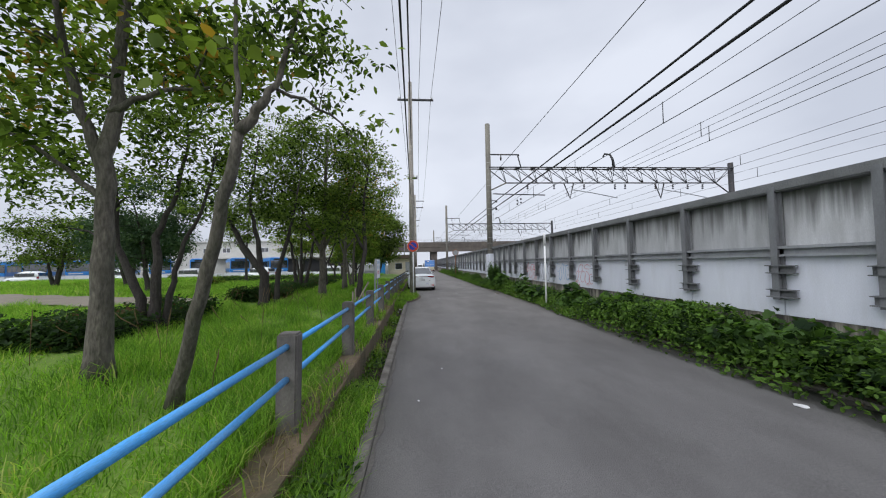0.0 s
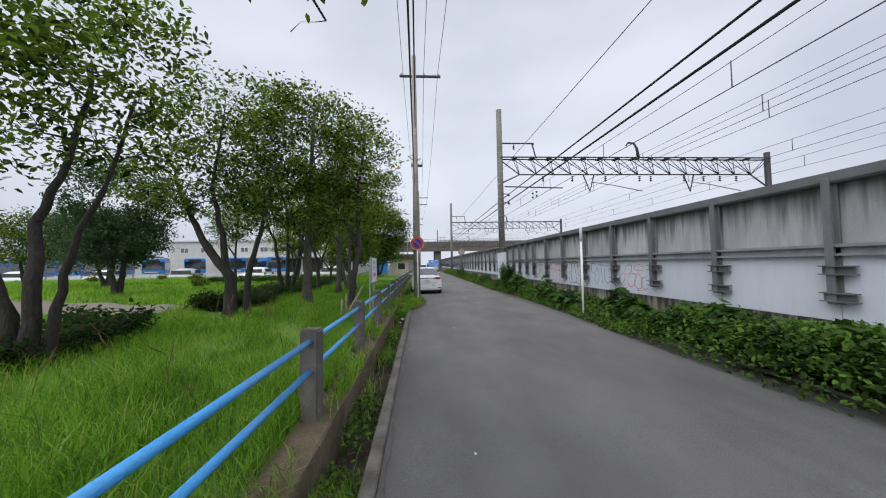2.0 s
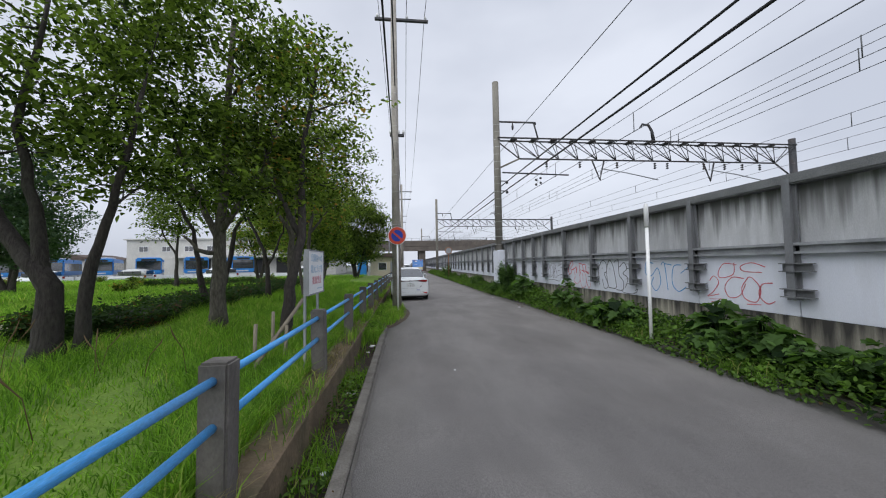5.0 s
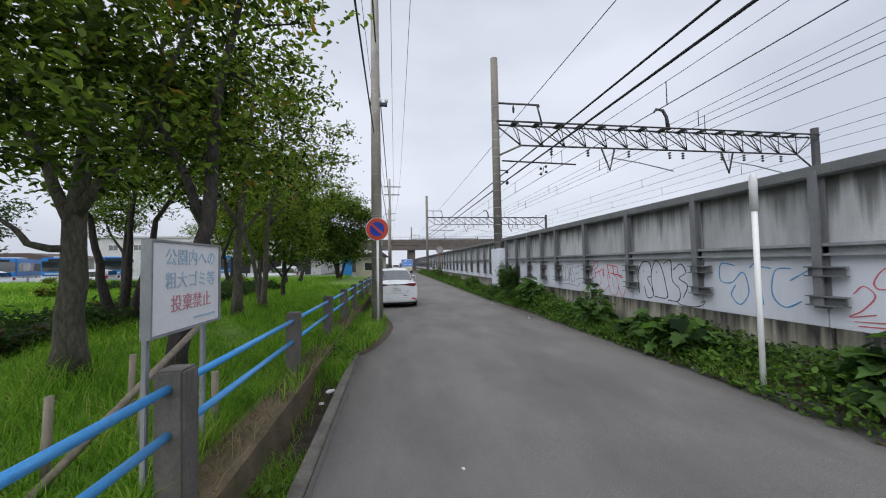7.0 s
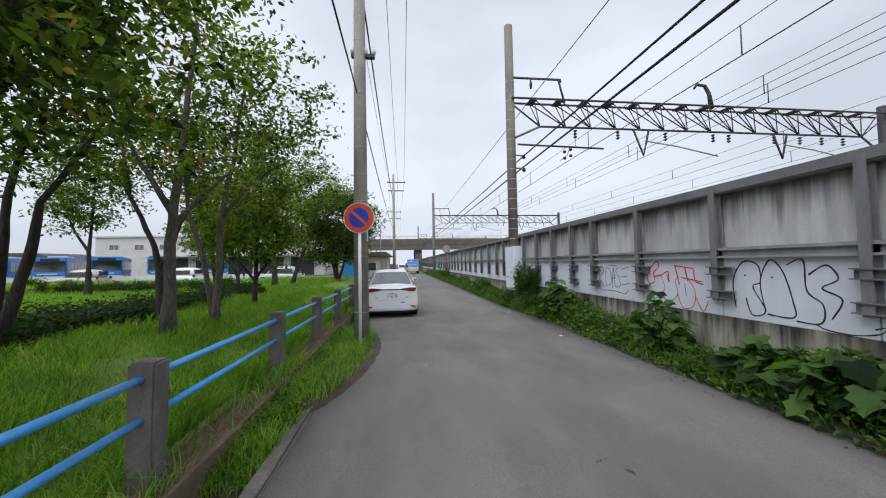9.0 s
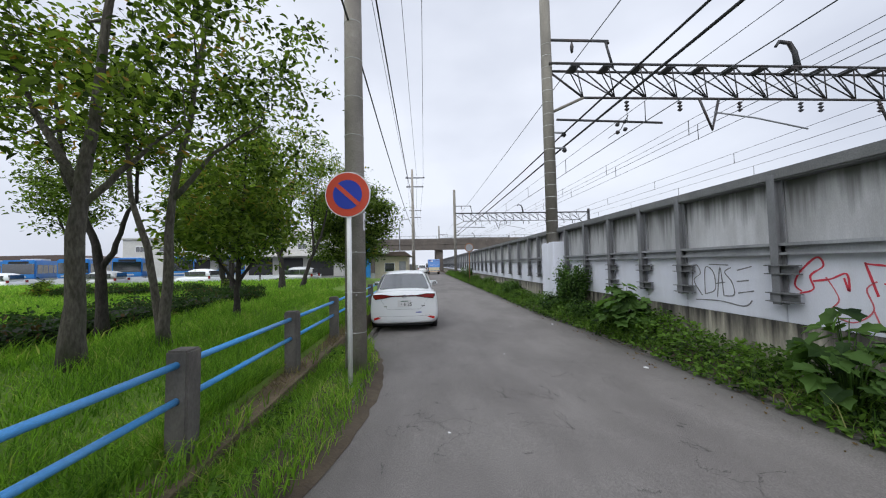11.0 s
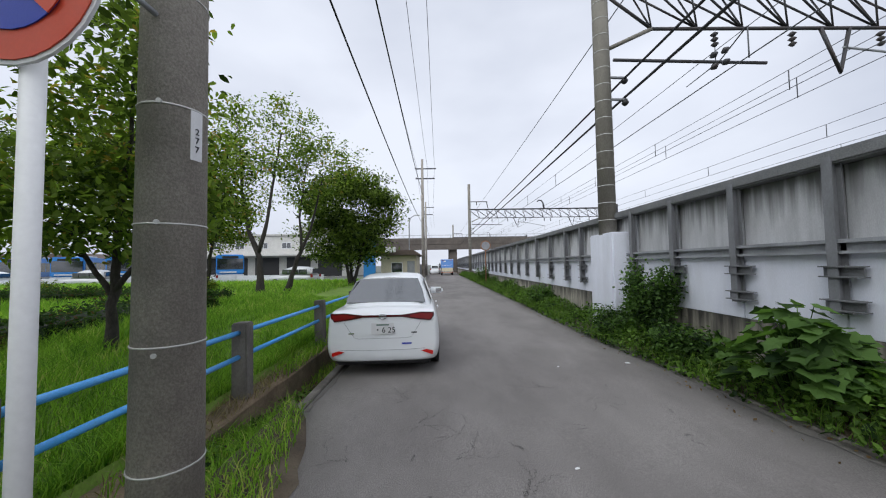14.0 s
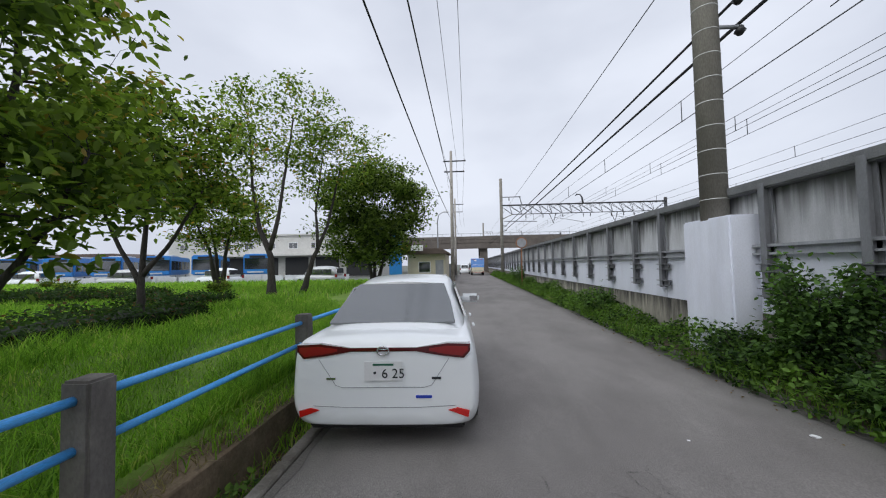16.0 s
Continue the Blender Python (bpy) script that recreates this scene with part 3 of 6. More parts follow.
for k, (a, b) in enumerate(zip(edges, edges[1:])):
    L = round(b - a - 0.012, 3)
    if L not in panel_cache:
        panel_cache[L] = (to_mesh(B(WALL_X + 0.02, -L / 2, 0.662, 5.85, L / 2, 1.60, 0.006), "panel", M_WHITE),
                          to_mesh(B(WALL_X + 0.08, -L / 2, 1.604, 5.80, L / 2, 2.518, 0.006), "panel", M_CONC_PANEL))
    for me in panel_cache[L]:
        p = part("panel", me, None, wall)
        p.location = (0, (a + b) / 2, 0)
bm = B(5.385, -0.05, 0.90, 5.40, 0.05, 2.60)
box(bm, 5.40, -0.012, 0.90, 5.48, 0.012, 2.60)
box(bm, 5.48, -0.065, 0.90, 5.495, 0.065, 2.60)
rib_me = to_mesh(bm, "rib", M_RIB)
bm = bmesh.new()
for z in (0.93, 1.29):
    box(bm, 5.37, -0.24, z, 5.50, 0.13, z + 0.014)
    box(bm, 5.37, -0.24, z + 0.11, 5.50, 0.13, z + 0.124)
    box(bm, 5.44, -0.24, z, 5.452, 0.13, z + 0.124)
br_me = to_mesh(bm, "bracket", M_BRACKET)
for y in RIBS:
    r = part("rib", rib_me, None, wall)
    r.location = (0, y, 0)
    r = part("bracket", br_me, None, wall)
    r.location = (-0.006, y, 0)

# ---- blue rail fence ----
POSTS = [-9.6, -7.05, -4.5, -1.97, 0.55, 3.1, 5.66, 8.2, 10.66, 13.2, 15.68, 17.93, 20.25, 22.83] + [25.35 + 2.52 * k for k in range(8)]
fence = thing("fence", "low fence of square concrete posts with two blue pipe rails", "fence")
post_me = to_mesh(B(-0.085, -0.085, -0.9, 0.085, 0.085, 0.0, 0.015), "post", M_POST)


def post_top(y):
    return 0.975 - 0.0048 * y if y > 0 else 0.975


for y in POSTS:
    p = part("post", post_me, None, fence)
    p.location = (FENCE_X, y, post_top(y))
    p.rotation_euler = (radians(random.uniform(-1, 1)), radians(random.uniform(-1, 1)), radians(random.uniform(-3, 3)))
for a, b in zip(POSTS, POSTS[1:]):
    for drop in (0.105, 0.375):
        part("rail", tube(B(), [(FENCE_X, a + 0.07, post_top(a) - drop), (FENCE_X, b - 0.07, post_top(b) - drop)], 0.027, 12), M_RAIL, fence)

# ---- poles, gantries, wires ----
def utility_pole(x, y, top, r, arms, label):
    e = thing("utility_pole", label, "utility pole", (x, y, 0))
    part("shaft", tube(B(), [(0, 0, -0.1), (0, 0, top)], [r, r * 0.62], 28), M_POLE_WET, e)
    for z, l, rr in arms:
        part("crossarm", B(-l * 0.35, -0.05, z, l * 0.65, 0.05, z + 0.09, 0.01), M_DARKSTEEL, e)
        for k in (-0.3, 0.25, 0.6):
            part("insulator", tube(B(), [(l * k, 0, z + 0.09), (l * k, 0, z + 0.15), (l * k, 0, z + 0.24)], [0.03, 0.055, 0.03], 10), M_SIGN_WHITE, e, "white porcelain insulator")
    z = 0.55
    while z < top - 0.3:
        rr = r * (1 - 0.38 * z / top) + 0.004
        part("band", tube(B(), [(0, 0, z), (0, 0, z + 0.008)], [rr, rr], 28), M_BAND, e)
        z += 0.58
    return e


UP = (-0.22, 18.02)
pole_near = utility_pole(UP[0], UP[1], 11.2, 0.158, ((10.2, 1.9, 0), (6.0, 0.5, 0)), "weathered round concrete utility pole with wire bands and crossarms")
pole_mid = utility_pole(-0.1, 47.0, 11.0, 0.17, ((10.1, 1.9, 0), (9.2, 1.7, 0)), "distant concrete utility pole with crossarms and insulators")
pole_far = utility_pole(-0.5, 68.0, 11.0, 0.17, ((10.1, 1.9, 0), (9.0, 1.7, 0)), "far concrete utility pole with crossarms and transformer brackets")


def gantry(y, xl, xr, plinth):
    e = thing("catenary_gantry", "steel lattice railway gantry on concrete poles with insulators", "railway gantry", (0, y, 0))
    part("pole", tube(B(), [(xl, 0, 2.1 if plinth else -0.2), (xl, 0, 11.7)], [0.205, 0.175], 24), M_GPOLE, e, "banded concrete pole")
    part("pole", tube(B(), [(xr, 0, -0.3), (xr, 0, 8.9)], [0.2, 0.18], 12), M_DARKSTEEL, e)
    z = 2.5
    while z < 9.6:
        rr = 0.205 - 0.03 * (z - 2.1) / 9.6 + 0.004
        part("band", tube(B(), [(xl, 0, z), (xl, 0, z + 0.014)], [rr, rr], 24), M_BAND, e)
        z += 0.42
    zt, zb = 8.45, 7.35
    for dy in (-0.25, 0.25):
        part("top_chord", tube(B(), [(xl, dy, zt), (xr, dy, zt)], 0.045, 6), M_DARKSTEEL, e)
    part("bottom_chord", tube(B(), [(xl + 1.3, 0, zb), (xr - 1.3, 0, zb)], 0.045, 6), M_DARKSTEEL, e)
    part("knee_brace", tube(B(), [(xl, 0, 6.75), (xl + 1.3, 0, zb)], 0.05, 6), M_GPOLE, e)
    part("knee_brace", tube(B(), [(xr, 0, 6.4), (xr - 1.3, 0, zb)], 0.05, 6), M_DARKSTEEL, e)
    n = 14
    xs = [xl + 1.3 + (xr - xl - 2.6) * k / n for k in range(n + 1)]
    for k, x in enumerate(xs):
        for dy in (-0.25, 0.25):
            part("lacing", tube(B(), [(x, 0, zb), (x - 0.35, dy, zt)], 0.022, 5), M_DARKSTEEL, e)
            if k < n:
                part("lacing", tube(B(), [(x - 0.35, dy, zt), (xs[k + 1], 0, zb)], 0.026, 5), M_DARKSTEEL, e)
            else:
                part("lacing", tube(B(), [(xr, dy, zt), (x, 0, zb)], 0.026, 5), M_DARKSTEEL, e)
        part("gusset", B(x - 0.5, -0.27, zt - 0.08, x - 0.2, 0.27, zt - 0.02), M_DARKSTEEL, e)
    part("lacing", tube(B(), [(xl, 0, zt - 0.1), (xl + 1.3, 0, zb)], 0.04, 5), M_DARKSTEEL, e)
    # the wire arm above the beam, and the hook further along
    part("arm", tube(B(), [(xl, 0, 9.45), (xl + 2.3, 0, 9.45), (xl + 2.3, 0, 9.35)], 0.05, 6), M_DARKSTEEL, e)
    part("arm_strut", tube(B(), [(xl + 2.2, 0, 9.45), (xl + 2.45, 0, zt)], 0.045, 6), M_DARKSTEEL, e)
    part("insulator", tube(B(), [(xl + 0.95, 0, 9.4), (xl + 0.95, 0, 9.2), (xl + 0.95, 0, 9.0)], [0.02, 0.07, 0.04], 8), M_DARKSTEEL, e)
    hx = xl + 9.6
    part("hook", tube(B(), [(hx, 0, zt), (hx - 0.1, 0, zt + 0.7), (hx - 0.3, 0, zt + 1.05), (hx - 0.7, 0, zt + 1.1), (hx - 0.85, 0, zt + 0.9)], [0.12, 0.09, 0.08, 0.07, 0.05], 6), M_DARKSTEEL, e)
    for k, x in enumerate((xl + 2.9, xl + 4.9, xl + 7.2, xl + 9.6, xl + 10.4, xl + 12.8, xl + 14.2, xl + 15.4, xl + 16.6)):
        for j in range(3):
            z = zb - 0.1 - 0.13 * j
            part("insulator", tube(B(), [(x, 0, z), (x, 0, z - 0.05), (x, 0, z - 0.11)], [0.03, 0.09, 0.03], 8), M_DARKSTEEL, e)
    for x in (xl + 6.1, xl + 13.2):
        part("bracket", tube(B(), [(x - 0.45, 0, zb), (x, 0, zb - 1.15), (x + 0.3, 0, zb)], 0.05, 6), M_DARKSTEEL, e)
        part("registration_arm", tube(B(), [(x + 0.1, 0, zb - 0.5), (x + 1.6, -0.1, zb - 0.75), (x + 3.6, -0.1, zb - 1.15)], 0.03, 6), M_STEEL, e)
    part("feeder_arm", tube(B(), [(xl + 0.3, 0, 6.55), (xl + 4.2, 0, 6.45)], 0.04, 6), M_DARKSTEEL, e)
    part("dropper", tube(B(), [(xl + 2.9, 0, zb - 0.4), (xl + 2.9, 0, 6.5)], 0.012, 5), M_STEEL, e)
    for z in (6.05, 5.5):
        part("cable_hanger", tube(B(), [(xl, -0.1, z), (xl + 0.55, -0.1, z - 0.02)], 0.035, 6), M_STEEL, e)
        part("insulator", tube(B(), [(xl + 0.5, -0.1, z), (xl + 0.5, -0.1, z - 0.1), (xl + 0.5, -0.1, z - 0.16)], [0.04, 0.09, 0.04], 8), M_BLACK, e)
    return e


GX = 5.32
WIRE_X = 5.45
gantry(24.6, GX, 24.3, True)
gantry(60.0, GX, 24.3, False)
gantry(105.0, GX, 24.3, False)
solid("plinth", B(5.11, 24.0, -0.4, 5.70, 25.15, 2.18, 0.03), M_WHITE, "white painted concrete plinth round the gantry pole", "plinth", kind="structure")


def wire(pts, r, material, label, group="overhead wires"):
    return solid("overhead_wire", tube(B(), pts, r, 6), material, label, "wire", group)


def span(x, z, y0, y1, sag, r, material, label, group="overhead wires", step=6):
    n = max(2, round((y1 - y0) / step))
    pts = [(x, y0 + (y1 - y0) * k / n, z - sag * 4 * (k / n) * (1 - k / n)) for k in range(n + 1)]
    return wire(pts, r, material, label, group)


for x, z, r in ((WIRE_X + 0.35, 6.0, 0.03), (WIRE_X + 0.5, 5.66, 0.034)):
    for a, b in ((-11, 24.6), (24.6, 60), (60, 105)):
        span(x, z, a, b, 0.06, r, M_WIRE, "thick black twisted feeder cable beside the gantry pole")
PAIRS = ((8.4, 6.9, 6.2), (12.0, 7.3, 6.72), (13.0, 7.45, 6.8), (18.0, 7.3, 6.75), (22.0, 7.4, 6.8))
LINES = [(WIRE_X + 0.95, 8.75, 0.016)] + [(x, z, r) for x, a, b in PAIRS for z, r in ((a, 0.010), (b, 0.015 if x < 10 else 0.011))]
for x, z, r in LINES:
    for a, b in ((-11, 24.6), (24.6, 60), (60, 105)):
        span(x, z, a, b, 0.06, r, M_WIRE_GREY, "thin grey railway overhead wire")
bm = bmesh.new()
for k, (x, a, b) in enumerate(PAIRS):
    for j in range(20):
        y = -8 + 6.5 * j + x * 0.7
        tube(bm, [(x, y, b - 0.05), (x, y, a - 0.02)], 0.016, 5)
solid("wire_dropper", bm, M_WIRE_GREY, "short vertical droppers between the overhead wires", "wire", kind="stuff")
cans = thing("wire_insulator", "four round insulators strung on the overhead wires", "insulator", (7.0, 23.2, 5.55))
for dx, dz in ((0, 0), (0.25, 0.1), (0, 0.25), (0.25, 0.35)):
    part("insulator", tube(B(), [(dx, -0.08, dz), (dx, 0, dz), (dx, 0.08, dz)], [0.03, 0.07, 0.03], 8), M_DARKSTEEL, cans)
part("rod", tube(B(), [(-0.4, -1.2, 0.02), (0.1, 0, 0.1), (0.6, 1.6, 0.4)], 0.012, 5), M_WIRE, cans)
for dx, z, r, sag in ((-0.05, 5.2, 0.016, 0.35), (0.02, 7.8, 0.022, 0.4), (-0.5, 10.35, 0.01, 0.5), (0.45, 10.35, 0.01, 0.5), (1.1, 10.35, 0.01, 0.5)):
    for (xa, ya), (xb, yb) in (((UP[0] + 0.2, -9), UP), (UP, (-0.1, 47)), ((-0.1, 47), (-0.5, 68)), ((-0.5, 68), (-0.5, 100))):
        n = 8
        wire([(xa + dx + (xb - xa) * k / n, ya + (yb - ya) * k / n, z - sag * 4 * (k / n) * (1 - k / n)) for k in range(n + 1)], r, M_WIRE, "thin black utility wire along the road", "utility wires")

# ---- signs and markers ----
nopark = thing("no_parking_sign", "round red and blue no-parking sign on a white tube post", "road sign", (-0.17, 17.36, 0))
part("post", tube(B(), [(0, 0, -0.15), (0, 0, 2.7)], 0.031, 14), M_WHITE_TUBE, nopark)
SZ = 2.44
part("plate", disc(B(), (0, SZ), 0.298, "y", -0.045, -0.035), M_SIGN_WHITE, nopark)
part("ring", disc(B(), (0, SZ), 0.284, "y", -0.05, -0.046), M_SIGN_RED, nopark, "red disc")
part("field", disc(B(), (0, SZ), 0.19, "y", -0.055, -0.051), M_SIGN_BLUE, nopark, "blue field")
bm = bmesh.new()
c, s = math.cos(radians(-42)), math.sin(radians(-42))
prism(bm, [(a * c - b * s, SZ + a * s + b * c) for a, b in ((-0.194, -0.028), (0.194, -0.028), (0.194, 0.028), (-0.194, 0.028))], "y", -0.06, -0.056)
part("bar", bm, M_SIGN_RED, nopark, "red diagonal bar")
nopark.rotation_euler.z = radians(-6)
solid("sign_footing", B(-0.37, 16.92, -0.4, -0.03, 17.56, -0.05, 0.02), M_CONC, "worn pale concrete slab at the sign post foot", "footing", kind="structure")

marker = thing("road_marker_pole", "tall slim white tube with a grey rounded cap", "marker pole", (4.5, 11.82, 0))
part("tube", tube(B(), [(0, 0, -0.1), (0, 0, 2.27)], 0.03, 14), M_WHITE_TUBE, marker)
part("cap", tube(B(), [(0, 0, 2.17), (0, 0, 2.52), (0, 0, 2.59), (0, 0, 2.62)], [0.042, 0.042, 0.034, 0.01], 14), M_SIGN_WHITE, marker, "pale rounded cap")


# ---- trees ----
def tree(seed, base, stems, crown, n_tips, leaves_per_tip, leaf, leaf_material, bark, label, clump=0.32, droop=0.25, name="tree"):
    """stems: polylines with radii, from the base up; crown: ellipsoids (cx, cy, cz, rx, ry, rz) that the twigs grow into."""
    rng = np.random.default_rng(seed)
    e = thing(name, label, "tree", (base[0], base[1], LAWN_Z - 0.04 + float(lawn_rise(base[0]))))
    bm = bmesh.new()
    grow = []
    for pts, r0, r1 in stems:
        P = [Vector(p) for p in pts]
        fine = []
        for k in range(len(P) - 1):
            for j in range(4):
                q = P[k].lerp(P[k + 1], j / 4)
                q += Vector(rng.normal(size=3) * 0.012) * (0 if k == 0 and j == 0 else 1)
                fine.append(q)
        fine.append(P[-1])
        n = len(fine)
        rad = [(r0 + (r1 - r0) * (k / (n - 1)) ** 0.8) * rng.uniform(0.93, 1.07) for k in range(n)]
        if P[0].length < 0.3:
            rad[0] *= 1.35
            rad[1] *= 1.06
        tube(bm, fine, rad, 12)
        grow += [(q, rr) for q, rr in zip(fine[n // 3:], rad[n // 3:])]
    weight = np.array([c[3] * c[4] * c[5] for c in crown])
    tips = []
    for _ in range(n_tips):
        c = crown[rng.choice(len(crown), p=weight / weight.sum())]
        d = rng.normal(size=3)
        d = d / np.linalg.norm(d) * rng.uniform(0.25, 1.0) ** 0.45
        tip = Vector((c[0] + d[0] * c[3], c[1] + d[1] * c[4], c[2] + d[2] * c[5]))
        near = sorted(grow, key=lambda g: (g[0] - tip).length + 0.8 * max(0, g[0].z - tip.z) + rng.uniform(0, 0.4))[0]
        q, rr = near
        L = (tip - q).length
        mid = q.lerp(tip, 0.5) + Vector(rng.normal(size=3)) * 0.1 * L + Vector((0, 0, 0.08 * L))
        r = min(rr * 0.55, 0.012 + 0.016 * L)
        pts = [q, q.lerp(mid, 0.55), mid, mid.lerp(tip, 0.5) + Vector(rng.normal(size=3)) * 0.05 * L, tip]
        tube(bm, pts, [r, r * 0.8, r * 0.6, r * 0.4, 0.004], 5, False)
        grow += [(pts[1], r * 0.8), (mid, r * 0.6), (pts[3], r * 0.4)]
        tips += [tip] * 3 + [pts[3]] * 2 + [mid]
    part("trunk", bm, bark, e)
    T = np.array([tuple(p) for p in tips])
    share = rng.gamma(0.32, 1.0, len(T)) + 0.01
    total = int(n_tips * leaves_per_tip * 0.72)
    sprig = T[rng.choice(len(T), max(1, total // 13), p=share / share.sum())]
    sprig = sprig + rng.normal(size=sprig.shape) * clump * 0.8 * np.array([1, 1, 0.7])
    pick = rng.integers(0, len(sprig), total)
    pos = sprig[pick] + rng.normal(size=(total, 3)) * leaf * np.array([1.35, 1.35, 0.7])
    size = leaf * rng.uniform(0.6, 1.25, total)
    part("crown", cloud_mesh("crown", pos, size * 1.05, leaf_material, rng, 0.5, 0.3, droop), leaf_material, e)
    return e


def spread(rng_seed, n, h0, h1, reach, r, base=(0, 0, 0)):
    """Stems that fork out from one foot."""
    rng = random.Random(rng_seed)
    out = []
    for k in range(n):
        a = 2 * math.pi * (k + rng.uniform(-0.3, 0.3)) / n
        w = reach * rng.uniform(0.6, 1.1)
        h = rng.uniform(h0, h1)
        ca, sa = math.cos(a), math.sin(a)
        out.append(([(0.06 * ca, 0.06 * sa, 0), (0.28 * w * ca, 0.28 * w * sa, 0.3 * h), (0.45 * w * ca, 0.45 * w * sa, 0.62 * h), (w * ca, w * sa, h)], r, 0.03))
    return out


# the thick straight trunk by the fence
tree(1, (-3.4, 4.0), [([(0, 0, 0), (0.02, 0, 1.3), (0.04, 0.0, 2.5), (0.06, 0.1, 3.4), (0.1, 0.2, 5.4)], 0.12, 0.045),
                      ([(0.03, 0, 2.3), (-0.2, -0.05, 3.0), (-0.4, -0.1, 3.9), (-0.6, -0.1, 5.2)], 0.065, 0.025),
                      ([(0.03, 0, 2.0), (-0.6, 0.1, 2.5), (-1.2, 0.1, 2.9)], 0.04, 0.012),
                      ([(0.05, 0, 3.0), (0.5, 0.1, 3.3), (1.1, 0.2, 3.4)], 0.045, 0.012)],
     [(-0.5, 0.2, 4.4, 1.6, 1.7, 1.0), (-1.3, -0.1, 3.2, 1.0, 1.1, 0.8), (0.7, 0.1, 3.8, 1.0, 1.0, 0.4)], 170, 62, 0.115, M_LEAF, M_BARK, "tall park tree with a straight grey-brown trunk", 0.22)
# the leaning trunk next to the fence
tree(2, (-2.34, 3.55), [([(0, 0, 0), (0.27, -0.14, 0.9), (0.58, -0.3, 1.8), (0.8, -0.45, 2.55)], 0.068, 0.05),
                        ([(0.8, -0.45, 2.55), (1.0, -0.45, 2.8), (1.1, -0.35, 3.1), (1.35, -0.2, 4.3)], 0.055, 0.016),
                        ([(0.8, -0.45, 2.55), (0.78, -0.45, 3.2), (0.75, -0.4, 4.6)], 0.028, 0.011),
                        ([(1.05, -0.38, 3.0), (1.45, 0.2, 3.0), (1.75, 0.7, 2.75)], 0.018, 0.006)],
     [(1.15, -0.1, 4.0, 0.65, 0.8, 0.8), (1.5, 0.5, 3.15, 0.6, 0.8, 0.35)], 55, 34, 0.085, M_LEAF_DARK, M_BARK, "slim leaning park tree with a bare grey trunk", 0.16, 0.6)
big = np.random.default_rng(77)
twig = thing("overhanging_twig", "low hanging twig with large yellow-green lobed leaves", "twig", (-1.95, 3.5, 0))
pts = [(-0.45, 0.35, 3.52), (-0.15, 0.1, 3.75), (0.1, 0.0, 3.72), (0.4, -0.1, 3.5)]
part("stem", tube(B(), pts, [0.014, 0.011, 0.008, 0.004], 6), M_BARK, twig)
q = np.array(pts)[big.integers(0, 4, 46)] + big.normal(size=(46, 3)) * np.array([0.22, 0.2, 0.12])
part("foliage", cloud_mesh("foliage", q, big.uniform(0.11, 0.19, 46), M_LEAF_YELLOW, big, 0.8, 0.2, 0.5), M_LEAF_YELLOW, twig)
# dark forked stems behind the first hedge
tree(3, (-5.15, 7.1), [([(0, 0, 0), (-0.25, 0, 0.9), (-0.7, 0.1, 1.7), (-0.8, 0.2, 2.8), (-1.1, 0.2, 4.0)], 0.105, 0.025),
                       ([(0.1, 0, 0), (0.12, 0, 1.2), (0.04, 0.1, 1.9), (0.4, 0.1, 2.7), (0.5, 0.3, 4.0)], 0.105, 0.025),
                       ([(0.2, 0.1, 0), (0.36, 0.1, 1.0), (0.55, 0.1, 1.75), (0.9, 0.1, 2.4), (1.0, 0.4, 3.7)], 0.07, 0.018)],
     [(-1.0, 0, 3.7, 1.8, 1.6, 1.2), (0.7, 0.2, 3.5, 1.1, 1.3, 1.0), (-1.9, 0.4, 2.9, 1.0, 1.1, 0.7), (0.2, 0.3, 4.9, 1.6, 1.5, 0.9)], 200, 48, 0.11, M_LEAF_DARK, M_BARK_DARK, "open park tree with several dark forked stems", 0.22)
tree(4, (-4.75, 11.2), [([(0, 0, 0), (0, 0, 1.0), (-0.55, 0, 1.75), (-1.0, 0.1, 2.5), (-1.5, 0.2, 3.6)], 0.17, 0.035),
                        ([(-0.1, 0, 1.1), (-0.2, 0, 2.1), (-0.45, 0, 3.2), (-0.3, 0.2, 5.2)], 0.1, 0.025),
                        ([(0.3, 0.1, 0), (0.4, 0.1, 1.3), (0.75, 0.1, 2.4), (1.0, 0.2, 4.0)], 0.1, 0.025)],
     [(-1.4, 0, 3.6, 1.5, 1.5, 1.1), (-0.2, 0.2, 4.8, 1.6, 1.6, 1.5), (0.7, 0.2, 3.0, 0.9, 1.1, 0.9)], 200, 44, 0.11, M_LEAF_DARK, M_BARK_DARK, "spreading park tree with a mossy forked trunk", 0.25)
tree(5, (-3.42, 12.8), [([(0, 0, 0), (0.03, 0, 1.5), (0.05, 0.1, 2.8), (0.2, 0.1, 6.0)], 0.155, 0.045),
                       ([(0.04, 0, 1.7), (-0.6, 0.2, 2.8), (-1.1, 0.3, 4.2)], 0.07, 0.02), ([(0.05, 0, 1.9), (0.7, 0.1, 3.0), (1.2, 0.1, 4.4)], 0.07, 0.02),
                       ([(0.03, 0, 1.45), (-0.25, -0.2, 1.55), (-0.45, -0.25, 1.8)], 0.05, 0.02)],
     [(-0.1, 0.3, 4.9, 2.0, 2.1, 1.8), (-0.3, 0.2, 3.1, 2.2, 2.2, 0.9)], 250, 112, 0.108, M_LEAF_DARK, M_BARK, "dense dark green park tree with a sturdy trunk", 0.3)
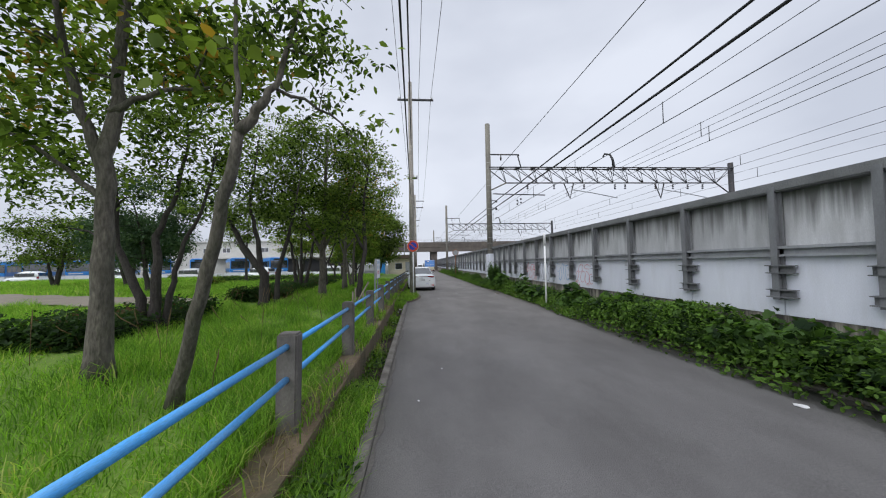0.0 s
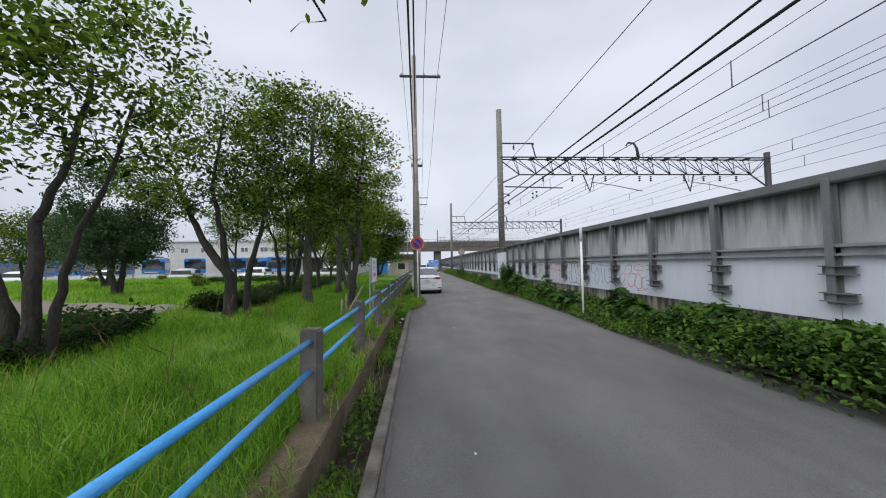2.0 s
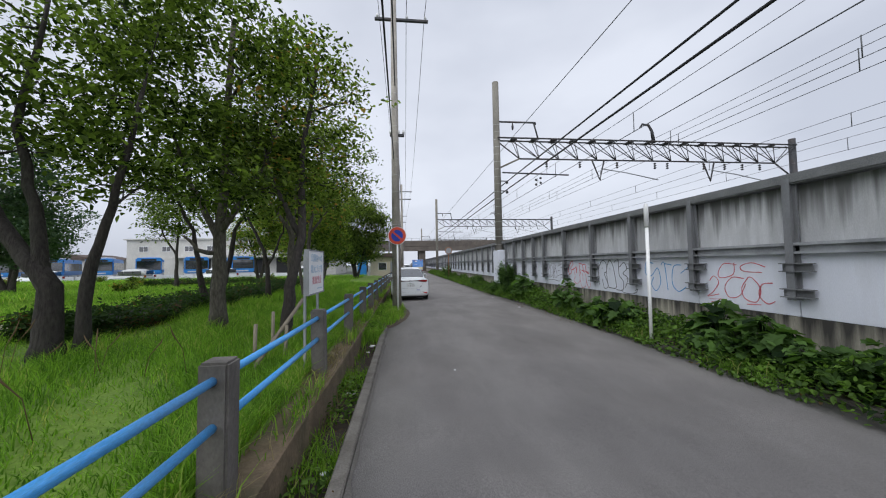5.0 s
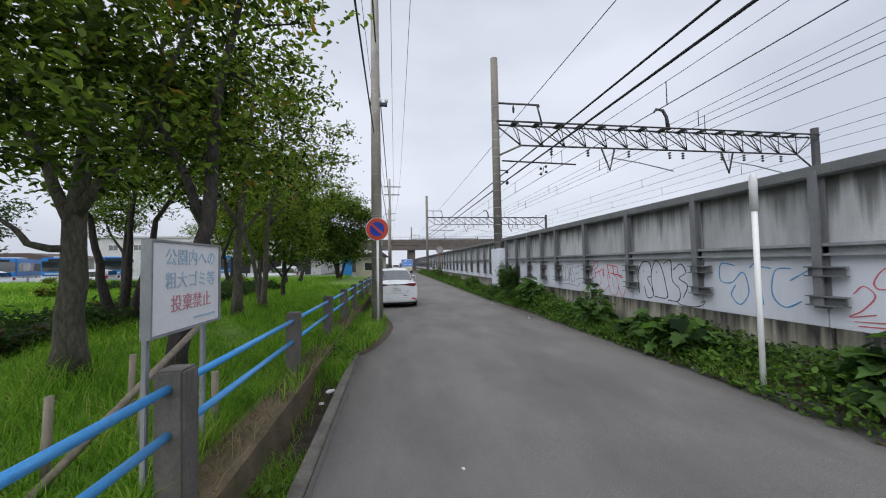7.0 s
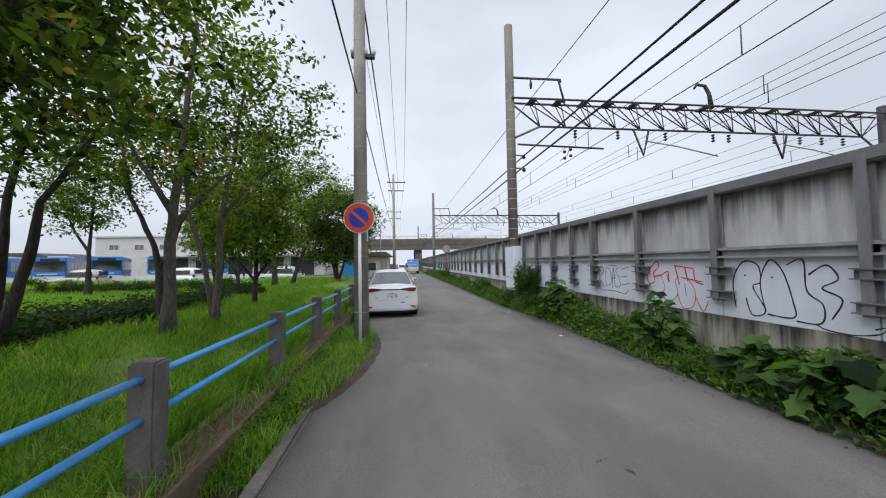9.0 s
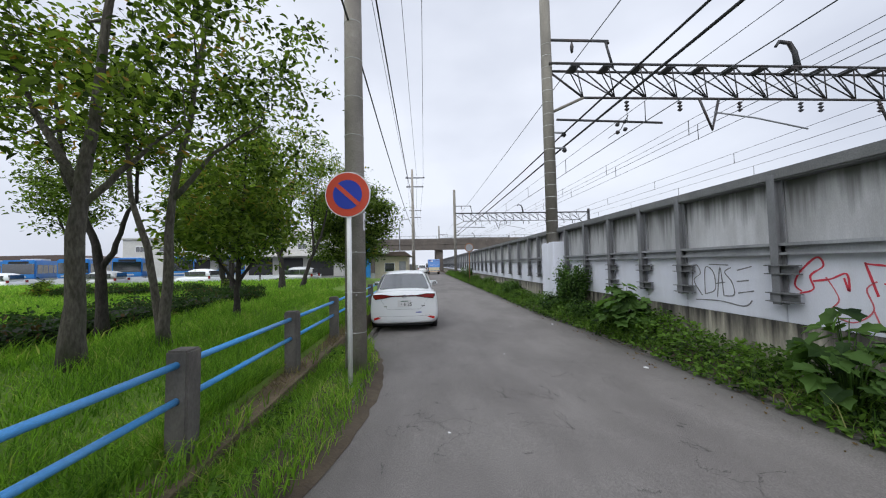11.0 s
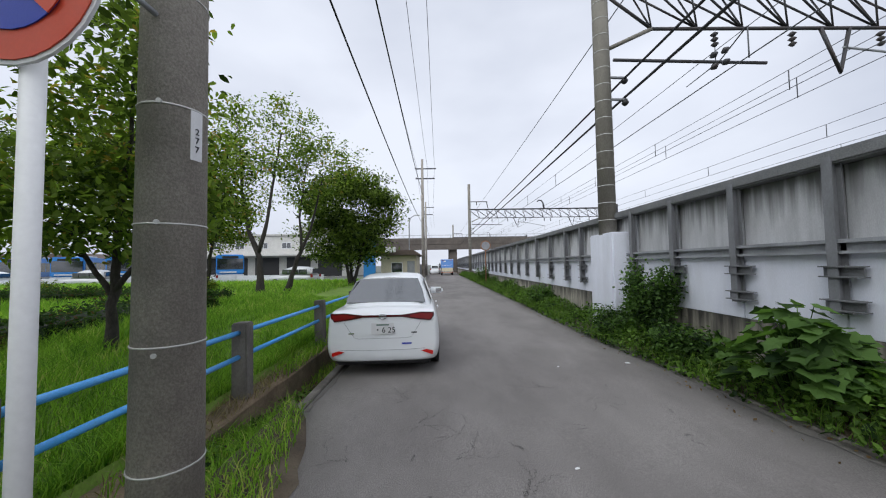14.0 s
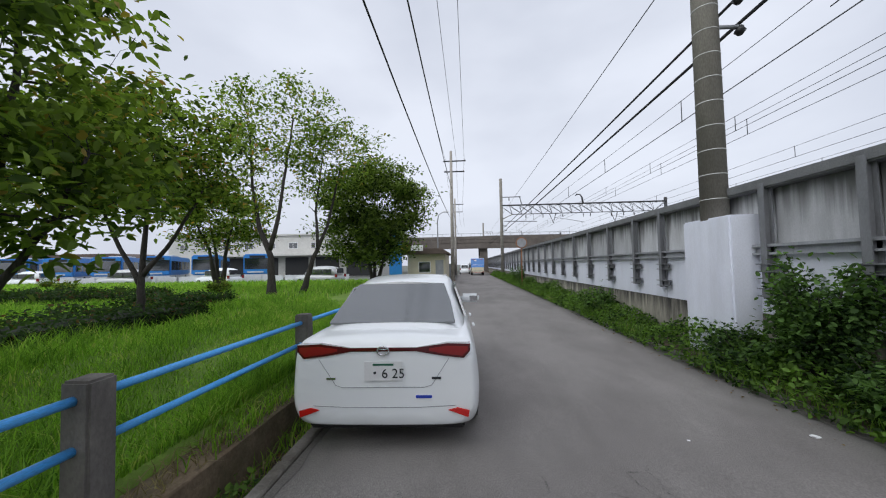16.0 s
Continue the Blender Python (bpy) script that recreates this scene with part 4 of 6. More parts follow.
tree(18, (-2.05, 12.3), [([(0, 0, 0), (0.06, 0, 1.0), (0.22, 0.2, 1.9), (0.1, 0.6, 3.4), (0.3, 1.0, 5.6)], 0.12, 0.035), ([(0.2, 0.2, 1.9), (-0.4, 0.5, 3.0), (-0.8, 0.6, 4.4)], 0.06, 0.02)],
     [(-0.1, 0.9, 4.4, 1.4, 1.6, 1.5), (-0.3, 1.0, 3.0, 1.3, 1.4, 0.6)], 160, 58, 0.10, M_LEAF, M_BARK_DARK, "park tree with a dark trunk behind the notice board", 0.28)
tree(6, (-5.3, 16.3), spread(6, 3, 3.2, 4.2, 1.2, 0.1), [(0, 0, 3.7, 1.8, 1.8, 1.2), (0, 0, 4.9, 1.3, 1.3, 0.9)], 130, 40, 0.12, M_LEAF_DARK, M_BARK_DARK, "multi-stemmed dark park tree in the hedge", 0.28)
tree(7, (-3.55, 17.4), [([(0, 0, 0), (0, 0, 1.7), (0.1, 0.1, 3.2), (0.3, 0.2, 6.0)], 0.125, 0.035), ([(0, 0, 2.3), (-0.7, 0.2, 3.3), (-1.2, 0.2, 4.4)], 0.06, 0.02), ([(0, 0, 2.0), (0.5, 0.2, 2.7), (1.1, 0.3, 3.3)], 0.05, 0.015)],
     [(0.2, 0.2, 4.9, 1.6, 1.7, 1.7), (0.1, -0.4, 3.0, 1.4, 1.4, 0.5)], 150, 25, 0.12, M_LEAF, M_BARK, "leafy park tree with a slim straight trunk", 0.27)
tree(8, (-3.4, 18.7), [([(0, 0, 0), (0.03, 0, 1.3), (0.1, 0, 2.4), (0.3, 0.1, 3.8), (0.5, 0.2, 5.6)], 0.09, 0.03), ([(-0.1, 0.12, 0), (-0.3, 0.1, 1.3), (-0.7, 0.2, 2.5), (-0.9, 0.2, 4.6)], 0.075, 0.025),
                       ([(0.1, 0, 2.4), (0.7, 0.1, 3.2), (1.4, 0.2, 3.7)], 0.05, 0.012)],
     [(1.0, 0.1, 4.9, 1.5, 1.6, 1.3), (-0.6, 0.2, 4.4, 1.1, 1.2, 1.1), (1.6, 0.1, 3.7, 0.8, 0.9, 0.7), (0.7, -0.6, 6.2, 1.3, 1.2, 0.7)], 180, 32, 0.115, M_LEAF_DARK, M_BARK, "airy park tree with two grey stems", 0.23)
tree(19, (-4.95, 19.4), [([(0, 0, 0), (-0.05, 0, 1.2), (-0.2, 0, 1.9), (-0.7, 0, 3.0), (-1.0, 0.1, 4.4)], 0.1, 0.03), ([(-0.05, 0, 1.2), (0.2, 0, 1.7), (0.5, 0, 2.5), (0.6, 0.1, 4.2)], 0.06, 0.02)],
     [(-0.6, 0, 4.2, 1.4, 1.4, 1.0), (0.6, 0.1, 4.0, 1.0, 1.1, 0.9)], 100, 50, 0.12, M_LEAF, M_BARK_DARK, "forked dark park tree at the hedge", 0.26)
tree(9, (-3.75, 21.5), [([(0, 0, 0), (0.05, 0, 0.9), (0.08, 0, 1.8), (0.15, 0.1, 3.2), (0.2, 0.1, 4.6)], 0.085, 0.015), ([(0.05, 0, 0.8), (-0.6, 0.1, 1.6), (-1.0, 0.1, 2.5)], 0.045, 0.015), ([(0.05, 0, 0.9), (0.6, 0.1, 1.7), (1.0, 0.1, 2.4)], 0.045, 0.015)],
     [(-0.1, 0, 2.2, 1.6, 1.6, 0.8), (0.05, 0.1, 3.4, 1.2, 1.2, 1.1), (0.2, 0.1, 4.9, 0.65, 0.7, 0.8)], 190, 56, 0.14, M_LEAF_LIGHT, M_BARK_DARK, "small low-branched tree with a dense drooping crown", 0.23, 0.4)
tree(10, (-5.9, 25.3), [([(0, 0, 0), (0.05, 0, 1.1), (0.1, 0.1, 3.4)], 0.10, 0.03), ([(0, 0, 0.9), (-0.7, 0.1, 1.9), (-1.2, 0.1, 3.0)], 0.06, 0.02), ([(0, 0, 1.0), (0.7, 0.1, 1.9), (1.3, 0.1, 2.9)], 0.06, 0.02)],
     [(0.1, 0, 3.9, 2.0, 2.0, 1.2), (0.2, 0.2, 2.9, 1.8, 1.7, 0.5)], 170, 105, 0.13, M_LEAF, M_BARK_DARK, "rounded light green park tree by the low hedge", 0.28)
tree(11, (-6.6, 31.5), [([(0, 0, 0), (-0.05, 0, 1.6), (-0.5, 0, 2.8), (-0.9, 0.1, 4.4), (-1.0, 0.1, 7.0)], 0.17, 0.03), ([(-0.1, 0, 1.9), (0.3, 0, 3.4), (0.5, 0.1, 5.2), (0.8, 0.1, 7.2)], 0.1, 0.03)],
     [(0.0, 0, 6.9, 2.3, 2.0, 1.7), (-0.9, 0, 4.4, 1.5, 1.5, 1.0)], 160, 44, 0.15, M_LEAF_LIGHT, M_BARK_DARK, "tall thin-crowned park tree with forked stems", 0.3)
tree(12, (-6.2, 33.2), [([(0, 0, 0), (0.5, 0, 1.6), (1.1, 0.1, 3.0), (1.7, 0.1, 5.6)], 0.14, 0.03), ([(0.7, 0, 2.0), (0.6, 0, 3.6), (0.9, 0.1, 6.2)], 0.08, 0.025)],
     [(1.7, 0, 6.4, 2.0, 1.9, 1.5), (0.6, 0, 5.0, 1.0, 1.2, 1.2)], 120, 40, 0.15, M_LEAF_LIGHT, M_BARK_DARK, "tall airy park tree with a leaning trunk", 0.3)
tree(13, (-4.3, 38.2), spread(13, 4, 3.0, 4.6, 1.8, 0.13), [(0, 0, 5.0, 3.1, 2.8, 2.2), (-0.3, 0, 2.8, 2.8, 2.4, 1.4)], 300, 120, 0.2, M_LEAF_DARK, M_BARK_DARK, "broad dense dark green tree at the lawn end", 0.42)
tree(14, (-11.5, 35.2), spread(14, 3, 3.2, 4.2, 1.5, 0.16), [(0, 0, 4.0, 2.3, 2.3, 1.5), (0, 0, 2.8, 2.0, 2.0, 0.6)], 140, 80, 0.17, M_LEAF, M_BARK_DARK, "rounded park tree before the parked vehicles", 0.36)
tree(15, (-13.5, 18.6), spread(15, 3, 3.2, 4.6, 1.1, 0.15), [(0, 0, 4.3, 2.0, 2.0, 1.9), (0, 0, 2.4, 2.1, 2.0, 1.0)], 200, 110, 0.14, M_LEAF_BLUE, M_BARK_DARK, "dense grey-green evergreen tree across the lawn", 0.36)
tree(16, (-21.0, 27.0), spread(16, 3, 3.0, 4.4, 1.4, 0.17), [(0, 0, 3.9, 2.9, 2.6, 1.6), (0, 0, 2.5, 2.7, 2.4, 0.9)], 190, 90, 0.18, M_LEAF_BLUE, M_BARK_DARK, "broad grey-green evergreen tree at the park edge", 0.4)
tree(17, (-27.0, 28.0), spread(17, 3, 3.0, 4.2, 1.4, 0.17), [(0, 0, 3.8, 3.0, 2.6, 1.6), (0, 0, 2.4, 2.8, 2.4, 0.9)], 170, 80, 0.18, M_LEAF_DARK, M_BARK_DARK, "broad dark tree at the park edge", 0.4)
tree(20, (-13.0, 27.5), [([(0, 0, 0), (0, 0, 2.0), (0.1, 0.1, 5.0)], 0.13, 0.03), ([(0, 0, 2.0), (-0.7, 0.1, 3.0), (-1.2, 0.1, 4.4)], 0.07, 0.02)],
     [(0, 0, 4.8, 1.9, 1.9, 1.5), (-0.6, 0, 3.6, 1.3, 1.3, 0.8)], 120, 60, 0.15, M_LEAF_DARK, M_BARK_DARK, "slim dark park tree in the middle of the lawn", 0.32)

# ---- grass and weeds ----
rng = np.random.default_rng(5)


def scatter(n, x0, x1, y0, y1, z, power=1.0):
    x = x1 - (x1 - x0) * rng.uniform(0, 1, n) ** power
    y = rng.uniform(y0, y1, n)
    return np.stack([x, y, z + lawn_rise(x)], 1)


def on_path(x, y):
    """Where the bare footpath crosses the lawn."""
    mid = 12.6 + 0.32 * (-8.0 - x)
    return (x < -6.9) & (np.abs(y - mid) < 1.3 + 0.1 * (-8 - x) + 0.25 * np.sin(x * 2.1))


p = scatter(240000, -13.0, FENCE_X - 0.12, -1.0, 30.0, LAWN_Z - 0.03, 1.7)
p = p[~on_path(p[:, 0], p[:, 1])]
h = rng.uniform(0.10, 0.34, len(p)) * (0.8 + 0.35 * np.sin(p[:, 0] * 1.3 + 2) * np.sin(p[:, 1] * 0.9) + 0.25 * np.sin(p[:, 0] * 4.1 + p[:, 1] * 2.3))
solid("lawn_grass", blades_mesh("lawn_grass", p, h, 0.0055, M_GRASS, rng, 0.8), M_GRASS, "long unmown green grass on the park lawn", "grass", kind="stuff")
p = scatter(80000, -45.0, -4.0, 14.0, 45.0, LAWN_Z - 0.03)
p = p[~on_path(p[:, 0], p[:, 1])]
solid("far_grass", blades_mesh("far_grass", p, rng.uniform(0.12, 0.34, len(p)), 0.014, M_GRASS, rng, 0.7), M_GRASS, "long green grass towards the parked buses", "grass", kind="stuff")
p = scatter(44000, -1.02, -0.48, -1.0, 34.0, 0.0)
p[:, 2] = 0.0
keep = (np.sin(p[:, 1] * 1.7) + np.sin(p[:, 1] * 0.63 + 1) + rng.normal(size=len(p)) * 0.5 + 1.6 * (p[:, 1] < 5.5) + 2.2 * ((p[:, 1] > 13.4) & (p[:, 1] < 19.5)) - 0.6 * (p[:, 1] > 20.0)) > 0.2
keep &= (ditch(p[:, 1]) < 0.05) | (np.sin(p[:, 1] * 2.9) + rng.normal(size=len(p)) * 0.35 > 0.75)
p = p[keep]
g = np.stack([rng.uniform(-0.55, 0.14, 6000), rng.uniform(14.7, 20.1, 6000), np.full(6000, 0.01)], 1)
g = g[g[:, 0] < -0.42 + 0.55 * np.sin(np.pi * (g[:, 1] - 14.6) / 5.6) ** 0.7 * rng.uniform(0.3, 1.0, len(g))]
g[:, 2] += ground_z(g[:, 1]) * 0.6
p[:, 2] = ground_z(p[:, 1]) - 0.04 - 0.85 * ditch(p[:, 1])
p = np.concatenate([p, g])
solid("verge_grass", blades_mesh("verge_grass", p, rng.uniform(0.06, 0.24, len(p)), 0.005, M_GRASS, rng, 0.9), M_GRASS, "tufts of green grass between fence and road", "grass", kind="stuff")
p = np.stack([FENCE_X + rng.normal(0, 0.16, 26000), rng.uniform(-1, 34, 26000), np.zeros(26000)], 1)
keep = (np.sin(p[:, 1] * 2.1) + np.sin(p[:, 1] * 0.8 + 2) + rng.normal(size=len(p)) * 0.6 + 0.9 * (p[:, 1] < 5) > 0.65) & (np.abs(p[:, 0] - FENCE_X) > 0.05)
p = p[keep]
p[:, 2] = np.where(np.abs(p[:, 0] - FENCE_X - 0.02) < 0.18, 0.14, np.where(p[:, 0] < FENCE_X, 0.11, -0.04 - 0.9 * ditch(p[:, 1]))) + ground_z(p[:, 1])
solid("footing_grass", blades_mesh("footing_grass", p, rng.uniform(0.10, 0.28, len(p)), 0.006, M_GRASS, rng, 0.9), M_GRASS, "grass tufts spilling over the fence footing", "grass", kind="stuff")
p = np.stack([rng.uniform(-1.0, -0.45, 14000), rng.uniform(-1, 34, 14000), rng.uniform(-0.02, 0.13, 14000)], 1)
p[:, 2] += ground_z(p[:, 1]) - 0.8 * ditch(p[:, 1])
keep = (np.sin(p[:, 1] * 1.3 + 0.5) + np.sin(p[:, 1] * 3.1) > 0.1)
p = p[keep]
solid("verge_weeds", cloud_mesh("verge_weeds", p, rng.uniform(0.03, 0.075, len(p)), M_WEED, rng, 0.6, 0.2), M_WEED, "small broad-leaved weeds between fence and road", "weeds", kind="stuff")
p = np.stack([rng.uniform(-1.26, -0.78, 9000), rng.uniform(-1, 32, 9000), np.zeros(9000)], 1)
p = p[np.sin(p[:, 1] * 1.9) + np.sin(p[:, 1] * 0.7) + rng.normal(size=len(p)) * 0.7 > 0.0]
p[:, 2] = np.where(p[:, 0] < FENCE_X + 0.19, 0.15, -0.03 - 0.9 * ditch(p[:, 1])) + ground_z(p[:, 1])
solid("straw", blades_mesh("straw", p, rng.uniform(0.06, 0.16, len(p)), 0.004, M_STRAW, rng, 2.2), M_STRAW, "dry straw lying over the fence footing", "straw", kind="stuff")
bm = bmesh.new()
for k in range(36):
    x, y = rng.uniform(-5.5, -1.6), rng.uniform(3.5, 12.0)
    z0 = LAWN_Z + float(lawn_rise(x)) - 0.03
    hgt, lx, ly = rng.uniform(0.35, 0.75), rng.normal() * 0.12, rng.normal() * 0.12
    tube(bm, [(x, y, z0), (x + lx * 0.4, y + ly * 0.4, z0 + hgt * 0.6), (x + lx, y + ly, z0 + hgt * 0.85), (x + lx * 1.2, y + ly * 1.2, z0 + hgt)], [0.004, 0.003, 0.008, 0.002], 5)
solid("seed_stalks", bm, M_DRY, "dry brown seed stalks standing in the grass", "weeds", kind="stuff")


def weed_edge(y):
    """Where the weeds end over the asphalt."""
    return np.interp(y, [-2, 6, 10, 12.8, 17, 20, 23.5, 30, 60], [4.1, 4.08, 4.2, 4.44, 4.52, 4.6, 4.4, 4.45, 4.45])


def mound(x, y):
    """Height of the weeds along the wall foot."""
    side = np.clip((x - weed_edge(y)) / np.where(y < 10, 0.3, 0.5), 0, 1) ** 0.7
    base = 0.5 + 0.14 * np.sin(y * 1.1) + 0.10 * np.sin(y * 2.3 + 1)
    base += 0.16 * np.exp(-((y - 4.5) / 4.0) ** 2) - 0.1 * np.exp(-((y - 13.0) / 3.0) ** 2) - 0.12 * np.exp(-((y - 17.6) / 1.6) ** 2) - 0.15 * np.exp(-((y - 26.0) / 2.0) ** 2)
    return side * np.maximum(base, 0.12)


n = 72000
y = -1 + 71 * rng.uniform(0, 1, n) ** 1.4
x = weed_edge(y) + (5.5 - weed_edge(y)) * rng.uniform(0, 1, n)
z = 0.03 + mound(x, y) * rng.uniform(0.1, 1.0, n) ** 0.6 + ground_z(y)
size = rng.uniform(0.035, 0.10, n)
solid("wall_weeds", cloud_mesh("wall_weeds", np.stack([x, y, z], 1), size, M_WEED, rng, 0.6, 0.2, 0.1), M_WEED, "thick green weeds along the wall foot", "weeds", kind="stuff")
yy = rng.uniform(-1, 49, 18000)
p = np.stack([weed_edge(yy) + 0.04 + rng.uniform(0, 0.95, 18000) ** 1.2, yy, ground_z(yy) + 0.03], 1)
p = p[np.sin(p[:, 1] * 0.9 + 1.0) + np.sin(p[:, 1] * 2.7) + rng.normal(size=len(p)) * 0.5 - 2.6 * (p[:, 1] < 9.5) > -0.2]
solid("wall_grass", blades_mesh("wall_grass", p, rng.uniform(0.1, 0.34, len(p)), 0.005, M_GRASS_DARK, rng, 0.9), M_GRASS_DARK, "tall grass tufts among the wall weeds", "grass", kind="stuff")


def bush(x, y, r, hgt, n, leaf, material, label, seed, wide=0.7, z0=0.02, stems=14):
    """A shrub: short stems and leaf clumps in an uneven dome."""
    g = np.random.default_rng(seed)
    e = thing("bush", label, "bush", (x, y, z0))
    bm = bmesh.new()
    tips = []
    for k in range(stems):
        a, q = g.uniform(0, 6.28), g.uniform(0.2, 1.0) ** 0.6
        tip = (math.cos(a) * r * q * 0.8, math.sin(a) * r * q, hgt * g.uniform(0.5, 1.0) * (1.15 - 0.5 * q))
        tube(bm, [(0, 0, -0.04), (tip[0] * 0.4, tip[1] * 0.4, tip[2] * 0.6), tip], [0.014, 0.01, 0.004], 5)
        tips.append(tip)
    part("stem", bm, M_BARK_DARK, e)
    T = np.array(tips)
    pos = T[g.integers(0, len(T), n)] * g.uniform(0.55, 1.0, (n, 1)) + g.normal(size=(n, 3)) * 0.13 * r
    pos[:, 2] = np.abs(pos[:, 2])
    make = lobed_mesh("leaves", pos, leaf * g.uniform(0.55, 1.25, n), material, g) if wide > 0.8 else cloud_mesh("leaves", pos, leaf * g.uniform(0.6, 1.2, n), material, g, wide, 0.15, 0.15)
    part("foliage", make, material, e)
    return e


BROAD = "low bush of broad dark green leaves by the wall"
for k, (bx, by, br, bh) in enumerate(((4.95, 2.2, 0.65, 0.8), (4.95, 3.0, 0.65, 0.82), (5.0, 3.8, 0.65, 0.78), (4.95, 4.6, 0.65, 0.84), (5.0, 5.5, 0.65, 0.8), (4.95, 6.4, 0.62, 0.76), (5.0, 7.3, 0.6, 0.82), (5.0, 8.2, 0.55, 0.85), (4.95, 9.2, 0.5, 0.7), (5.0, 10.3, 0.5, 0.6))):
    bush(bx - 0.12, by, br, bh * 0.98, 760, 0.13, M_WEED_DARK, BROAD, 40 + k, 0.85, 0.02, 22)
bush(5.1, 21.2, 0.4, 0.6, 300, 0.12, M_WEED_DARK, BROAD, 61, 0.85)
bush(5.16, 22.75, 0.58, 1.95, 7000, 0.075, M_WEED_DARK, "tall tangled green bush before the white plinth", 62, 0.6, 0.02, 40)
bush(4.95, 21.9, 0.55, 0.75, 3000, 0.07, M_WEED_DARK, "dense tangle of small leaves beside the plinth", 66, 0.6, 0.02, 30)
bush(4.95, 23.6, 0.6, 0.7, 2500, 0.07, M_WEED_DARK, "dense tangle of small leaves beside the plinth", 67, 0.6, 0.02, 26)



def lobed_plant(x, y, r, hgt, n, leaf, seed, label):
    """A wild plant of long-stalked lobed leaves that lie roughly level, the upper ones smaller."""
    g = np.random.default_rng(seed)
    e = thing("broad_leaved_plant", label, "plant", (x, y, 0.02))
    stalks, blades = bmesh.new(), bmesh.new()
    for k in range(n):
        a, q = g.uniform(0, 6.28), g.uniform(0, 1) ** 0.6
        tip = Vector((math.cos(a) * r * q * 0.75, math.sin(a) * r * q, hgt * (1.05 - 0.65 * q ** 1.5) * g.uniform(0.6, 1.05)))
        if k % 2 == 0:
            tube(stalks, [(tip.x * 0.15, tip.y * 0.15, -0.04), (tip.x * 0.5, tip.y * 0.5, tip.z * 0.7), tip], [0.009, 0.006, 0.004], 5)
        out = Vector((math.cos(a) + g.normal() * 0.5, math.sin(a) + g.normal() * 0.5, -0.25 + g.normal() * 0.3)).normalized()
        side = out.cross(Vector((g.normal() * 0.35, g.normal() * 0.35, 1))).normalized()
        up = side.cross(out)
        s = leaf * g.uniform(0.6, 1.2)
        hub = blades.verts.new(tip + out * s * 0.25 - up * s * 0.05)
        ring = [blades.verts.new(tip + out * s * u + side * s * w + up * s * (0.14 * abs(w) - 0.18 * u * u + g.normal() * 0.02)) for u, w in LOBES]
        for p, q2 in zip(ring, ring[1:] + ring[:1]):
            blades.faces.new((hub, p, q2))
    part("stalk", stalks, M_WEED_DARK, e)
    part("foliage", blades, M_WEED_DARK, e)
    return e


LOBED = "wild plant with large dark lobed leaves by the wall"
for k, (bx, by, br, bh, bn, bl) in enumerate(((4.98, 14.25, 0.5, 0.6, 80, 0.24), (4.95, 13.5, 0.55, 0.68, 90, 0.26), (5.0, 12.9, 0.45, 0.5, 60, 0.2), (5.02, 16.1, 0.5, 1.0, 110, 0.2),
                                              (4.95, 19.9, 0.6, 1.15, 150, 0.24), (5.0, 10.9, 0.5, 0.85, 90, 0.24), (4.95, 10.2, 0.5, 0.7, 80, 0.24), (4.9, 7.8, 0.5, 0.8, 80, 0.22), (4.85, 5.9, 0.5, 0.75, 80, 0.2), (4.85, 3.9, 0.5, 0.75, 80, 0.2))):
    lobed_plant(bx, by, br, bh, bn, bl, 260 + k, LOBED)
bush(5.0, 29.0, 0.6, 1.0, 700, 0.1, M_WEED_DARK, "rounded green bush at the wall foot", 64)
bush(5.0, 46.0, 0.8, 1.6, 900, 0.12, M_WEED_DARK, "rounded green bush far along the wall", 65)


def hedge(x0, x1, y0, y1, hgt, label, seed):
    g = np.random.default_rng(seed)
    e = thing("hedge", label, "hedge", ((x0 + x1) / 2, (y0 + y1) / 2, LAWN_Z + 0.12))
    a, b = (x1 - x0) / 2, (y1 - y0) / 2
    # solid filler block, painted as the shaded inside behind the leaf shell
    part("core", B(-a + 0.1, -b + 0.1, 0, a - 0.1, b - 0.1, hgt * 0.66, 0.08), M_HEDGE_CORE, e, "near-black block for the shade inside the leaves")
    n = int(900 * (a * b * 4 + (a + b) * 4 * hgt))
    n = min(n, 16000)
    pos = np.stack([g.uniform(-a, a, n), g.uniform(-b, b, n), g.uniform(0.02, hgt, n)], 1)
    f = g.integers(0, 5, n)
    pos[:, 0] = np.where(f == 0, -a, np.where(f == 1, a, pos[:, 0]))
    pos[:, 1] = np.where(f == 2, -b, np.where(f == 3, b, pos[:, 1]))
    pos[:, 2] = np.where(f == 4, hgt, pos[:, 2])
    pos[:, 2] *= 0.84 + 0.14 * np.sin((pos[:, 1] + seed) * 2.1) + 0.1 * np.sin((pos[:, 0] + pos[:, 1]) * 5.3 + seed)
    pos += g.normal(size=pos.shape) * 0.075
    part("foliage", cloud_mesh("foliage", pos, 0.09 * g.uniform(0.6, 1.2, n), M_HEDGE, g, 0.6, 0.2), M_HEDGE, e)
    return e


HEDGE = "clipped dark green hedge on the lawn"
hedge(-6.3, -5.0, 5.6, 9.0, 0.5, HEDGE, 71)
hedge(-6.4, -5.1, 12.4, 17.2, 0.5, HEDGE, 72)
hedge(-6.9, -5.3, 17.6, 26.4, 0.5, HEDGE, 73)
hedge(-9.0, -6.6, 28.0, 29.2, 0.5, HEDGE, 74)
hedge(-16.0, -10.0, 29.5, 30.6, 0.5, HEDGE, 75)
